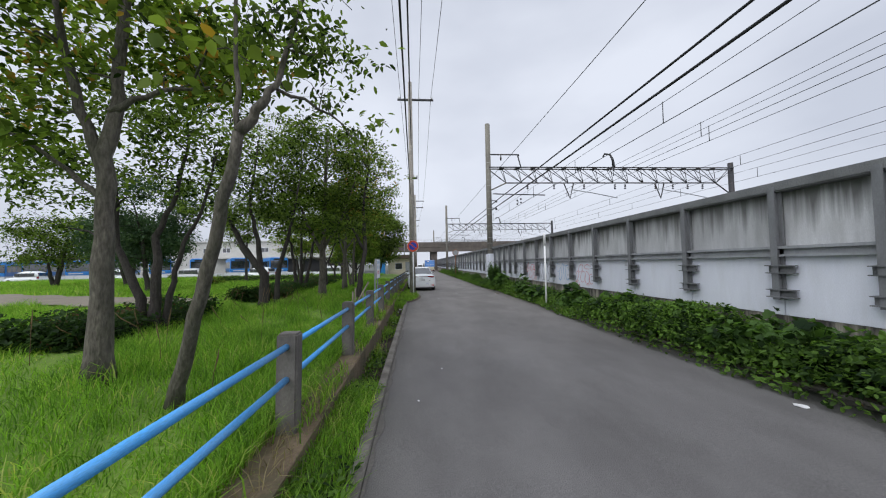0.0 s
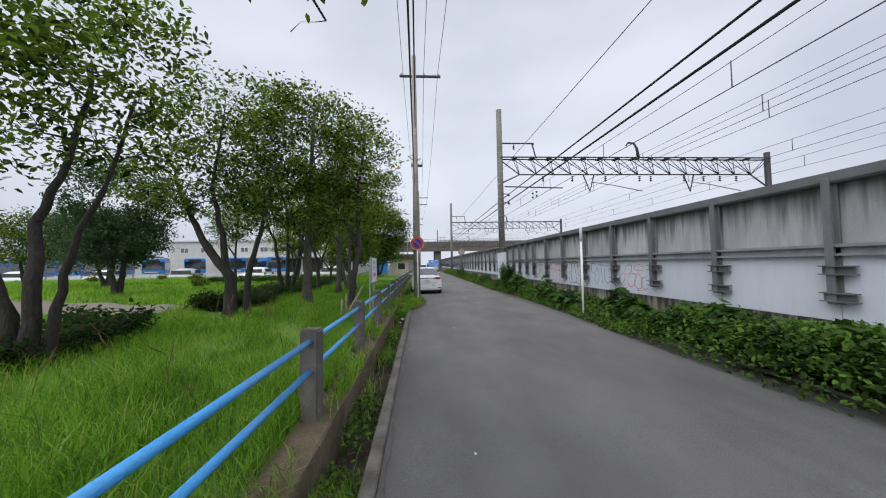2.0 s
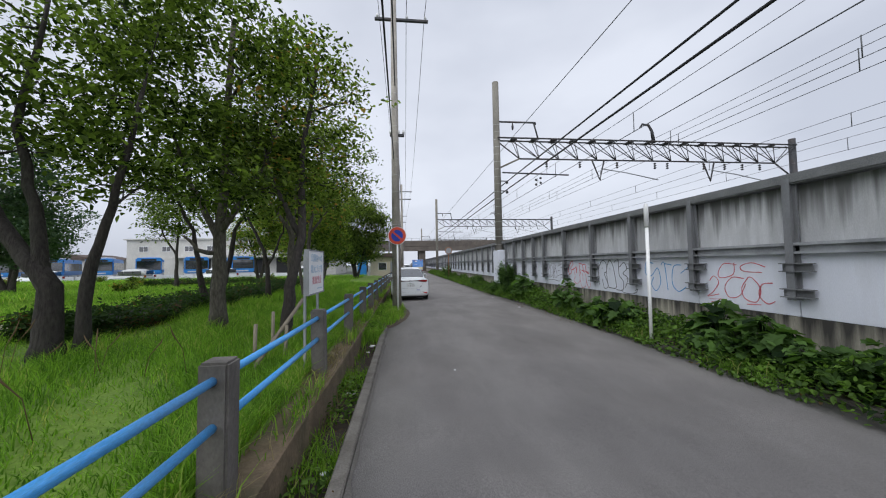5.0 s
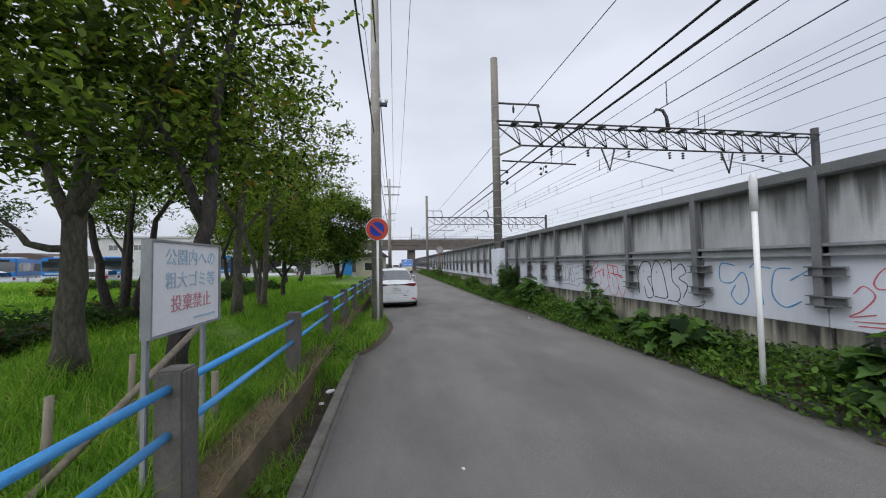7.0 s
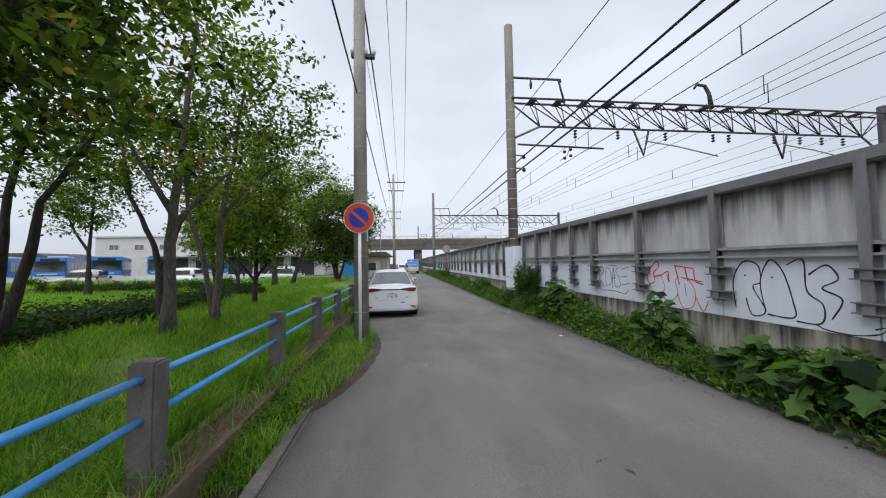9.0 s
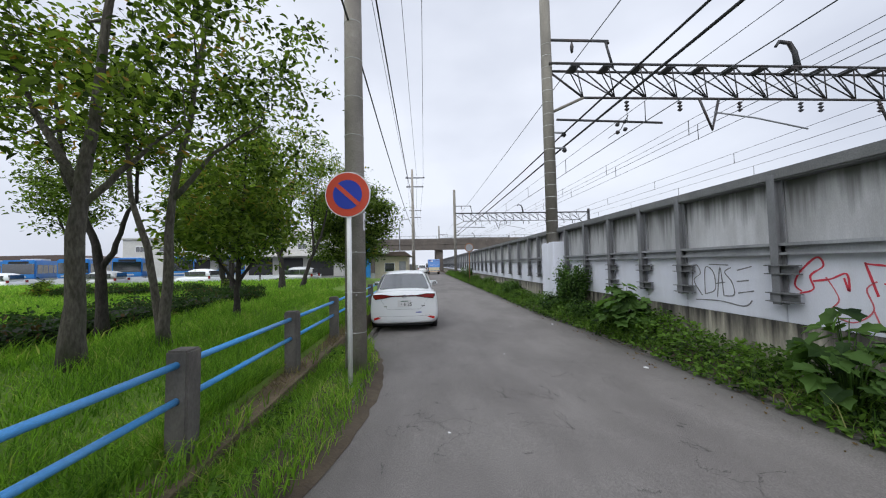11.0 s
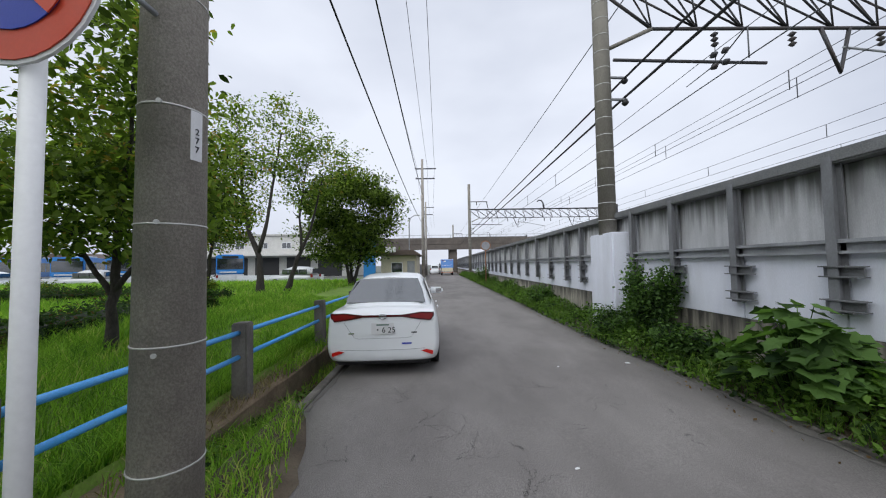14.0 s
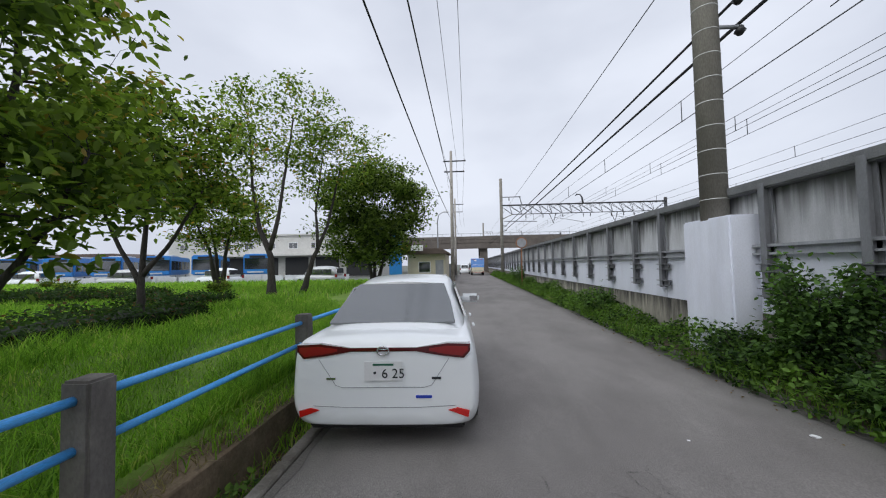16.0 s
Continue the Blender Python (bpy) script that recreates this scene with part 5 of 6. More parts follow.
for k, (bx, by) in enumerate(((-13.5, 24.5), (-17.0, 30.0), (-10.0, 33.0), (-21.0, 36.0), (-26.0, 39.0), (-30.0, 36.0))):
    bush(bx, by, 0.6, 0.8, 700, 0.11, M_LEAF, "low rounded shrub on the far lawn", 80 + k, 0.6, LAWN_Z + 0.18)
bm = bmesh.new()
cells = {}
for i in range(120):
    for j in range(60):
        x, y = -32 + 0.22 * i, 10 + 0.3 * j
        if on_path(np.array([x]), np.array([y]))[0]:
            vs = []
            for di, dj in ((0, 0), (1, 0), (1, 1), (0, 1)):
                key = (i + di, j + dj)
                if key not in cells:
                    px, py = -32 + 0.22 * key[0], 10 + 0.3 * key[1]
                    cells[key] = bm.verts.new((px, py, LAWN_Z + 0.20 + 0.05 + 0.01 * noise.noise(Vector((px, py, 0)))))
                vs.append(cells[key])
            bm.faces.new(vs)
for _ in range(6):
    bmesh.ops.smooth_vert(bm, verts=bm.verts[:], factor=0.5, use_axis_x=True, use_axis_y=True, use_axis_z=False)
solid("footpath", bm, M_DIRT, "bare pale dirt footpath across the lawn", "path", kind="structure")


# ---- vehicles ----
def text_mesh(body, size, material, extrude=0.0015):
    """Lettering in the built-in font, as a mesh in the xy plane, centred."""
    cu = bpy.data.curves.new("lettering", "FONT")
    cu.body, cu.size, cu.extrude = body, size, extrude
    cu.align_x, cu.align_y = "CENTER", "CENTER"
    cu.resolution_u = 3
    ob = new("lettering", cu)
    bpy.context.view_layer.update()
    me = bpy.data.meshes.new_from_object(ob.evaluated_get(bpy.context.evaluated_depsgraph_get()))
    bpy.data.objects.remove(ob)
    me.materials.clear()
    me.materials.append(material)
    return me


def loft(rings, smooth=True, caps=True):
    bm = bmesh.new()
    vs = [[bm.verts.new(p) for p in r] for r in rings]
    n = len(vs[0])
    for r0, r1 in zip(vs, vs[1:]):
        for k in range(n):
            bm.faces.new((r0[k], r0[(k + 1) % n], r1[(k + 1) % n], r1[k]))
    if caps:
        bm.faces.new(list(reversed(vs[0])))
        bm.faces.new(vs[-1])
    bmesh.ops.recalc_face_normals(bm, faces=bm.faces)
    return bm


def subdivided(ob, levels=2):
    md = ob.modifiers.new("smooth", "SUBSURF")
    md.levels = md.render_levels = levels
    for f in ob.data.polygons:
        f.use_smooth = True
    return ob


def ring_of(y, half):
    """A closed ring from half-section points (x, z) at y."""
    return [(x, y, z) for x, z in half] + [(-x, y, z) for x, z in reversed(half) if x > 0.001]


def wheel(parent, x, y, r, w, side):
    t = part("tyre", tube(B(), [(x - w / 2, y, r), (x - w / 2 + 0.02, y, r), (x + w / 2 - 0.02, y, r), (x + w / 2, y, r)], [r - 0.025, r, r, r - 0.025], 28), M_RUBBER, parent)
    o = x + side * (w / 2 + 0.002)
    part("rim", tube(B(), [(o - side * 0.05, y, r), (o, y, r)], [r * 0.66, r * 0.62], 20), M_RIM, t)
    return t


def sedan(at, turn=0.0):
    e = thing("car", "white four-door sedan with dark red tail lamps at the road edge", "car", at, turn)
    rows = []
    #        y     wb    wm    ws    zb    zm    zs    zt
    spec = ((0.0, 0.66, 0.78, 0.74, 0.24, 0.50, 0.86, 0.885), (0.04, 0.72, 0.815, 0.765, 0.215, 0.51, 0.915, 0.955), (0.10, 0.77, 0.835, 0.775, 0.20, 0.53, 0.95, 0.995), (0.16, 0.79, 0.845, 0.78, 0.195, 0.55, 0.955, 1.0),
            (0.5, 0.80, 0.85, 0.78, 0.19, 0.60, 0.965, 1.005), (1.3, 0.80, 0.855, 0.78, 0.19, 0.60, 0.96, 1.0), (2.4, 0.80, 0.855, 0.78, 0.19, 0.60, 0.95, 1.0),
            (3.3, 0.80, 0.85, 0.76, 0.19, 0.58, 0.92, 0.98), (4.1, 0.78, 0.83, 0.72, 0.19, 0.52, 0.80, 0.86), (4.5, 0.66, 0.74, 0.62, 0.22, 0.46, 0.66, 0.70), (4.58, 0.5, 0.6, 0.5, 0.26, 0.42, 0.56, 0.58))
    for y, wb, wm, ws, zb, zm, zs, zt in spec:
        rows.append(ring_of(y, [(0, zb), (wb * 0.9, zb), (wb, zb + 0.03), (wm - 0.01, zb + 0.12), (wm, zm), (wm - 0.01, zm + 0.12), (ws + 0.03, zs - 0.06), (ws - 0.03, zs), (ws * 0.5, zt - 0.008), (0, zt)]))
    bm = loft(rows)
    crease = bm.edges.layers.float.new("crease_edge")
    for ed in bm.edges:
        a, b = ed.verts
        if abs(a.co.y) < 0.001 and abs(b.co.y) < 0.001:
            ed[crease] = 0.75
        elif min(a.co.z, b.co.z) > 0.84 and abs(a.co.x) > 0.68 and abs(b.co.x) > 0.68 and abs(a.co.y - b.co.y) > 0.01 and max(abs(a.co.x), abs(b.co.x)) < 0.77:
            ed[crease] = 0.45
    subdivided(part("body", bm, M_CAR, e))
    rows = []
    for y, wb, wt, zb, zt in ((0.30, 0.66, 0.60, 0.90, 0.975), (0.42, 0.73, 0.62, 0.92, 1.02), (1.05, 0.76, 0.57, 0.94, 1.37), (1.45, 0.77, 0.555, 0.94, 1.455), (2.1, 0.77, 0.565, 0.94, 1.485), (2.6, 0.77, 0.565, 0.94, 1.44), (3.3, 0.74, 0.60, 0.92, 1.06), (3.5, 0.66, 0.58, 0.9, 0.97)):
        rows.append(ring_of(y, [(0, zb - 0.05), (wb, zb), (wb * 0.985, zb + 0.02), (wt + 0.03, zt - 0.07), (wt - 0.06, zt - 0.012), (wt * 0.5, zt + 0.004), (0, zt + 0.008)]))
    subdivided(part("roof", loft(rows), M_CAR, e))

    def pane(name, pts, nrm, label=""):
        bm = bmesh.new()
        n = Vector(nrm).normalized() * 0.012
        a = [bm.verts.new(Vector(p) + n) for p in pts]
        b = [bm.verts.new(Vector(p) - n) for p in pts]
        bm.faces.new(a)
        bm.faces.new(list(reversed(b)))
        for k in range(len(a)):
            bm.faces.new((a[k], b[k], b[(k + 1) % len(a)], a[(k + 1) % len(a)]))
        bmesh.ops.recalc_face_normals(bm, faces=bm.faces)
        return part(name, bm, M_CAR_GLASS, e, label)
    pane("rear_window", [(-0.63, 0.44, 1.035), (0.63, 0.44, 1.035), (0.585, 0.76, 1.205), (0.505, 1.11, 1.38), (0, 1.13, 1.405), (-0.505, 1.11, 1.38), (-0.585, 0.76, 1.205)], (0, -0.5, 0.86))
    pane("windscreen", [(-0.62, 3.28, 1.09), (0.62, 3.28, 1.09), (0.5, 2.62, 1.44), (-0.5, 2.62, 1.44)], (0, 0.5, 0.86))
    for s in (-1, 1):
        pane("side_window", [(s * 0.748, 1.0, 1.02), (s * 0.748, 1.85, 1.01), (s * 0.617, 1.85, 1.375), (s * 0.635, 1.3, 1.33)], (s, 0, 0.4))
        pane("side_window", [(s * 0.748, 1.93, 1.01), (s * 0.745, 3.05, 1.01), (s * 0.638, 2.5, 1.34), (s * 0.617, 1.93, 1.375)], (s, 0, 0.4))
        part("door_handle", B(min(s * 0.845, s * 0.875), 1.35, 0.83, max(s * 0.845, s * 0.875), 1.55, 0.855, 0.008), M_CAR, e)
        part("door_handle", B(min(s * 0.845, s * 0.875), 2.3, 0.82, max(s * 0.845, s * 0.875), 2.5, 0.845, 0.008), M_CAR, e)
        m = part("side_mirror", B(min(s * 0.72, s * 1.03), 2.72, 0.98, max(s * 0.72, s * 1.03), 2.86, 1.12, 0.04), M_CAR, e)
        part("mirror_glass", B(min(s * 0.87, s * 1.0), 2.714, 1.005, max(s * 0.87, s * 1.0), 2.719, 1.09), M_CHROME, m)
        for y in (0.88, 3.6):
            wheel(e, s * 0.745, y, 0.315, 0.2, s)
            part("wheel_arch", tube(B(), [(s * 0.70, y, 0.33), (s * 0.848, y, 0.33)], 0.36, 26), M_BLACK, e, "dark wheel opening")
        # tail lamp, pointed inwards, wrapping round the corner
        bm = prism(B(), [(s * 0.30, 0.862), (s * 0.52, 0.825), (s * 0.70, 0.805), (s * 0.755, 0.865), (s * 0.758, 0.925), (s * 0.56, 0.932), (s * 0.30, 0.898)], "y", -0.012, 0.14)
        lamp = part("tail_lamp", bm, M_LAMP_DARK, e, "dark red tail lamp")
        part("lens", prism(B(), [(s * 0.40, 0.868), (s * 0.54, 0.842), (s * 0.69, 0.825), (s * 0.735, 0.87), (s * 0.735, 0.905), (s * 0.56, 0.912), (s * 0.40, 0.89)], "y", -0.017, -0.0125), M_LAMP_RED, lamp)
        part("reflector", prism(B(), [(s * 0.56, 0.365), (s * 0.73, 0.305), (s * 0.74, 0.36), (s * 0.64, 0.385)], "y", -0.014, 0.08), M_REFLECTOR, e, "red bumper reflector")
        part("lid_gap", tube(B(), [(s * 0.57, -0.002, 0.80), (s * 0.42, -0.002, 0.575), (s * 0.36, -0.002, 0.555), (0, -0.002, 0.555)], 0.0028, 5), M_STEEL, e)
    part("lamp_bar", B(-0.31, -0.016, 0.864, 0.31, 0.05, 0.896, 0.008), M_LAMP_DARK, e, "dark red lamp bar")
    part("emblem", tube(B(), [(0.05 * math.cos(a), -0.02, 0.872 + 0.036 * math.sin(a)) for a in (2 * math.pi * k / 18 for k in range(19))], 0.008, 6), M_CHROME, e, "plain chrome oval")
    part("emblem", tube(B(), [(-0.035, -0.02, 0.885), (0.035, -0.02, 0.885)], 0.007, 6), M_CHROME, e)
    plate = part("number_plate", B(-0.165, -0.016, 0.615, 0.165, 0.02, 0.78, 0.004), M_SIGN_WHITE, e, "white number plate")
    for body, size, x, z in (("・6 25", 0.115, 0.03, 0.675),):
        t = part("lettering", text_mesh(body, size, M_INK), None, plate)
        t.matrix_basis = pose(x, -0.019, z, 90, 0, 0)
    part("bar", B(-0.09, -0.0185, 0.745, 0.09, -0.0165, 0.762), M_INK_GREEN, plate)
    part("badge", B(-0.5, -0.008, 0.625, -0.42, 0.01, 0.64), M_CHROME, e)
    part("badge", B(0.42, -0.008, 0.625, 0.5, 0.01, 0.643), M_INK, e)
    part("sticker", B(0.28, -0.008, 0.465, 0.42, 0.01, 0.487), M_SIGN_BLUE, e, "small blue sticker")
    part("bumper_crease", tube(B(), [(-0.62, 0.0, 0.40), (-0.3, -0.002, 0.385), (0.3, -0.002, 0.385), (0.62, 0.0, 0.40)], 0.003, 5), M_STEEL, e)
    part("underside", B(-0.7, 0.12, 0.15, 0.7, 4.4, 0.22, 0.02), M_BLACK, e, "black underbody")
    return e


sedan((0.31, 21.4, 0.0), 2.0)

M_TRUCK_BLUE = mat("truck_blue", (0.025, 0.14, 0.42), (0.03, 0.16, 0.45), 2.0, 0.35, 0, 0.03, 50.0, clear=0.3)
M_TRUCK_CREAM = mat("truck_cream", (0.66, 0.60, 0.44), (0.60, 0.55, 0.40), 2.0, 0.4, 0, 0.03, 50.0)
M_RUSTY = mat("faded_orange_paint", (0.30, 0.13, 0.06), (0.20, 0.10, 0.06), 3.0, 0.7, 0, 0.1, 40.0)
M_ORANGE = plain("orange", (0.65, 0.20, 0.03), 0.5)


def refuse_truck(at, turn=0.0):
    e = thing("refuse_truck", "blue and cream refuse collection truck driving along the lane", "truck", at, turn)
    part("body", prism(B(), [(0.55, 1.05), (0.35, 1.6), (0.75, 2.35), (1.2, 2.45), (4.1, 2.4), (4.1, 1.05)], "x", -0.95, 0.95), M_TRUCK_BLUE, e, "blue refuse body")
    part("skirt", B(-0.955, 0.45, 0.75, 0.955, 4.1, 1.048, 0.02), M_TRUCK_CREAM, e, "cream lower body")
    gate = part("tailgate", prism(B(), [(0.0, 0.62), (0.0, 1.15), (0.5, 2.33), (0.74, 2.36), (0.5, 1.3), (0.44, 0.62)], "x", -0.9, 0.9), M_TRUCK_BLUE, e, "blue tailgate")
    part("lower_panel", B(-0.88, -0.03, 0.66, 0.88, -0.004, 1.14, 0.01), M_TRUCK_CREAM, gate, "cream panel")
    for body, x in (("ごみの減量に", -0.42), ("ご協力ください", 0.42)):
        t = part("lettering", text_mesh(body, 0.11, M_SIGN_WHITE), None, gate)
        t.matrix_basis = pose(x, 0.135, 1.5, 67, 0, 0)
    part("number_plate", B(-0.5, 0.35, 2.05, -0.15, 0.38, 2.22), M_SIGN_WHITE, gate, "white number plate")
    part("bumper", B(-0.9, -0.05, 0.42, 0.9, 0.08, 0.6, 0.02), M_TRUCK_CREAM, e)
    part("stripe", B(-0.5, -0.056, 0.43, 0.5, -0.051, 0.46), M_SIGN_RED, e)
    for s in (-1, 1):
        part("tail_lamp", B(s * 0.75 - 0.12, -0.08, 0.44, s * 0.75 + 0.12, -0.051, 0.54, 0.008), M_LAMP_RED, e)
        part("top_lamp", B(s * 0.55 - 0.2, 0.40, 2.26, s * 0.55 + 0.2, 0.46, 2.31), M_LAMP_RED, e)
        part("lamp_cluster", B(s * 0.89 - 0.05, -0.04, 0.75, s * 0.89 + 0.05, -0.031, 1.1), M_BLACK, e)
        part("mud_guard", B(s * 0.95 - 0.02, 0.9, 0.62, s * 0.95 + 0.02, 2.1, 0.75, 0.015), M_TRUCK_CREAM, e)
        for y in (1.5, 4.75):
            wheel(e, s * 0.82, y, 0.38, 0.24, s)
    cab = part("cab", prism(B(), [(4.18, 0.55), (4.18, 2.15), (5.1, 2.15), (5.65, 1.45), (5.75, 0.55)], "x", -0.92, 0.92), M_TRUCK_CREAM, e, "cream cab")
    part("cab_stripe", B(-0.925, 4.2, 1.1, 0.925, 5.4, 1.4), M_TRUCK_BLUE, cab, "blue band")
    for s in (-1, 1):
        part("side_window", B(min(s * 0.9, s * 0.932), 4.35, 1.42, max(s * 0.9, s * 0.932), 5.1, 1.95), M_GLASS, cab)
        part("side_mirror", B(min(s * 1.0, s * 1.14), 5.5, 1.5, max(s * 1.0, s * 1.14), 5.56, 1.85, 0.02), M_BLACK, cab)
        part("mirror_arm", tube(B(), [(s * 0.9, 5.4, 1.7), (s * 1.05, 5.53, 1.75)], 0.015, 6), M_BLACK, cab)
    part("chassis", B(-0.45, 0.3, 0.45, 0.45, 5.5, 0.74), M_BLACK, e, "black chassis")
    part("toolbox", B(-0.94, 2.4, 0.5, -0.5, 3.9, 0.74, 0.01), M_TRUCK_CREAM, e)
    return e


refuse_truck((2.6, 68.0, 0.0), 0.0)

M_BUS_BLUE = mat("bus_blue", (0.035, 0.22, 0.62), (0.045, 0.26, 0.66), 1.0, 0.35, 0, 0.02, 40.0)
M_BUS_WHITE = mat("bus_white", (0.66, 0.68, 0.70), (0.58, 0.60, 0.62), 1.0, 0.45, 0, 0.02, 40.0)


def bus(at):
    e = thing("bus", "blue city bus with a white skirt parked in a depot row", "bus", at, 0.0, "row of parked buses")
    part("body", B(-1.22, 0, 1.0, 1.22, 10.2, 3.0, 0.12), M_BUS_BLUE, e, "blue upper body")
    part("skirt", B(-1.215, 0.01, 0.3, 1.215, 10.19, 0.996, 0.04), M_BUS_WHITE, e, "white skirt")
    part("windscreen", B(-1.12, -0.012, 1.5, 1.12, 0.03, 2.6, 0.008), M_GLASS, e)
    part("destination_sign", B(-0.7, -0.014, 2.62, 0.7, 0.02, 2.86), M_BLACK, e)
    part("bar", B(-0.9, -0.014, 1.15, 0.55, -0.002, 1.3), M_BUS_WHITE, e, "pale lettering band")
    for s in (-1, 1):
        part("headlamp", B(s * 0.85 - 0.2, -0.014, 0.7, s * 0.85 + 0.2, 0.0, 0.85, 0.005), M_SIGN_WHITE, e)
        for k in range(6):
            a = min(s * 1.2, s * 1.232)
            part("side_window", B(a, 0.4 + 1.6 * k, 1.55, a + 0.032, 1.85 + 1.6 * k, 2.5), M_GLASS, e)
        for y in (2.4, 7.6):
            wheel(e, s * 1.08, y, 0.48, 0.28, s)
    part("roof_unit", B(-0.8, 3, 3.0, 0.8, 6, 3.2, 0.05), M_BUS_WHITE, e)
    return e


first = bus((-36.0, 51.5, 0.0))
first.rotation_euler.z = radians(31)
for x in (-57.6, -52.2, -46.8, -41.4, -30.6, -25.2, -19.8):
    copy_thing(first, pose(x, 51.5, ground_z(50), 0, 0, 31))
M_SILVER = plain("silver_paint", (0.45, 0.46, 0.47), 0.35, 0.3, 0, 0.5)


def wagon(at, turn, paint, label):
    e = thing("car", label, "car", at, turn)
    rows = []
    for y, wb, zs, zt in ((0, 0.76, 0.7, 0.8), (0.12, 0.83, 0.85, 0.95), (2.6, 0.85, 0.9, 0.98), (3.8, 0.83, 0.8, 0.88), (4.3, 0.76, 0.62, 0.66)):
        rows.append(ring_of(y, [(0, 0.22), (wb * 0.95, 0.24), (wb, 0.4), (wb, zs), (wb - 0.08, zt), (0, zt + 0.02)]))
    subdivided(part("body", loft(rows), paint, e), 1)
    rows = []
    for y, wt, zt in ((0.08, 0.68, 1.05), (0.35, 0.64, 1.62), (1.6, 0.64, 1.7), (2.5, 0.63, 1.64), (3.3, 0.7, 0.98)):
        rows.append(ring_of(y, [(0, 0.85), (0.77, 0.88), (wt + 0.03, zt - 0.1), (wt - 0.06, zt), (0, zt + 0.02)]))
    subdivided(part("roof", loft(rows), paint, e), 1)
    part("rear_window", prism(B(), [(-0.55, 1.08), (0.55, 1.08), (0.5, 1.48), (-0.5, 1.48)], "y", 0.08, 0.28), M_GLASS, e)
    for s in (-1, 1):
        for a, b in ((0.5, 1.25), (1.32, 2.2), (2.27, 2.8)):
            part("side_window", B(min(s * 0.66, s * 0.76), a, 1.02, max(s * 0.66, s * 0.76), b, 1.42, 0.01), M_GLASS, e)
        part("tail_lamp", B(s * 0.72 - 0.08, -0.02, 0.75, s * 0.72 + 0.08, 0.12, 1.0, 0.01), M_LAMP_RED, e)
        for y in (0.8, 3.4):
            wheel(e, s * 0.75, y, 0.32, 0.2, s)
    return e


wagon((-19.0, 47.2, 0.0), 75, M_CAR, "white estate car parked before the buses")
wagon((-9.5, 46.8, 0.0), 80, M_SILVER, "silver estate car parked by the depot fence")
wagon((-36.5, 47.0, 0.0), 85, M_CAR, "white estate car parked before the buses")
wagon((-27.5, 47.2, 0.0), 88, M_SILVER, "pale estate car parked before the buses")
wagon((-46.5, 47.0, 0.0), 88, M_CAR, "white van parked at the park edge")
wagon((0.7, 74.0, 0.0), 0, M_CAR, "distant white car parked on the lane")
wagon((1.3, 82.0, 0.0), 0, M_SILVER, "distant silver car on the lane")

# ---- buildings, overpass ----
M_RENDER = mat("cream_render", (0.62, 0.61, 0.58), (0.54, 0.53, 0.50), 0.4, 0.9, 0, 0.1, 20.0, (0.4, 0.39, 0.37), 0.4)
M_HOUSE = mat("yellow_render", (0.62, 0.56, 0.42), (0.55, 0.50, 0.37), 0.8, 0.9, 0, 0.1, 20.0)
M_ROOF = mat("brown_roof", (0.12, 0.085, 0.07), (0.08, 0.06, 0.05), 2.0, 0.8, 0, 0.2, 20.0)
M_RUST = mat("rusty_concrete", (0.17, 0.145, 0.125), (0.11, 0.095, 0.085), 0.5, 0.9, 0, 0.1, 12.0, (0.10, 0.085, 0.075), 0.6)
depot = thing("depot_building", "long cream two-storey depot building behind the buses", "building", (-48.0, 72.0, 0))
part("wall", B(0, 0, 0, 35.5, 12, 6.7, 0.03), M_RENDER, depot)
part("roof", B(-0.3, -0.3, 6.704, 35.8, 12.3, 6.95), M_RENDER, depot)
part("canopy", B(8.0, -2.5, 3.4, 36.0, -0.004, 3.65), M_RENDER, depot)
part("tower", B(26.0, 2.0, 6.954, 35.0, 9.0, 8.3), M_RENDER, depot)
for k in range(9):
    w = part("window", B(2.0 + 3.7 * k, -0.05, 4.6, 3.5 + 3.7 * k, 0.04, 5.6), M_SIGN_WHITE, depot)
    for j in (0, 1):
        part("pane", B(2.08 + 3.7 * k + 0.7 * j, -0.056, 4.68, 2.72 + 3.7 * k + 0.7 * j, -0.051, 5.52), M_GLASS, w)
for k in range(5):
    part("garage_opening", B(10.0 + 5.0 * k, -0.05, 0.1, 13.8 + 5.0 * k, -0.004, 3.2), M_BLACK, depot, "dark open bay")
shed = thing("depot_shed", "low dark-roofed shed beside the depot", "building", (-75.0, 70.0, 0))
part("wall", B(0, 0, 0, 24, 8, 3.4), M_RENDER, shed)
part("roof", prism(B(), [(-0.5, 3.4), (24.5, 3.4), (20.0, 4.3), (3.0, 4.3)], "y", -0.5, 8.5), M_ROOF, shed)
house = thing("house", "small yellow rendered house with a brown roof at the lane", "house", (-3.8, 46.5, 0))
part("wall", B(0, 0, 0, 3.1, 6, 2.5, 0.02), M_HOUSE, house)
part("roof", prism(B(), [(-0.4, 2.51), (3.5, 2.51), (2.9, 2.95), (0.3, 2.95)], "y", -0.6, 6.6), M_ROOF, house)
w = part("window", B(0.9, -0.05, 1.0, 1.9, 0.03, 1.9), M_SIGN_WHITE, house)
part("pane", B(0.96, -0.056, 1.06, 1.84, -0.051, 1.84), M_GLASS, w)
part("door", B(2.3, -0.04, 0.05, 2.95, 0.03, 2.0), M_STEEL, house)
banner = thing("sign_tower", "tall blue advertising panel with an orange strip", "sign", (-4.6, 45.6, 0))
part("panel", B(-0.5, -0.12, 0.0, 0.5, 0.12, 4.3, 0.02), M_BUS_BLUE, banner)
part("strip", B(0.504, -0.1, 2.7, 1.2, 0.1, 3.3, 0.02), M_ORANGE, banner, "orange strip")
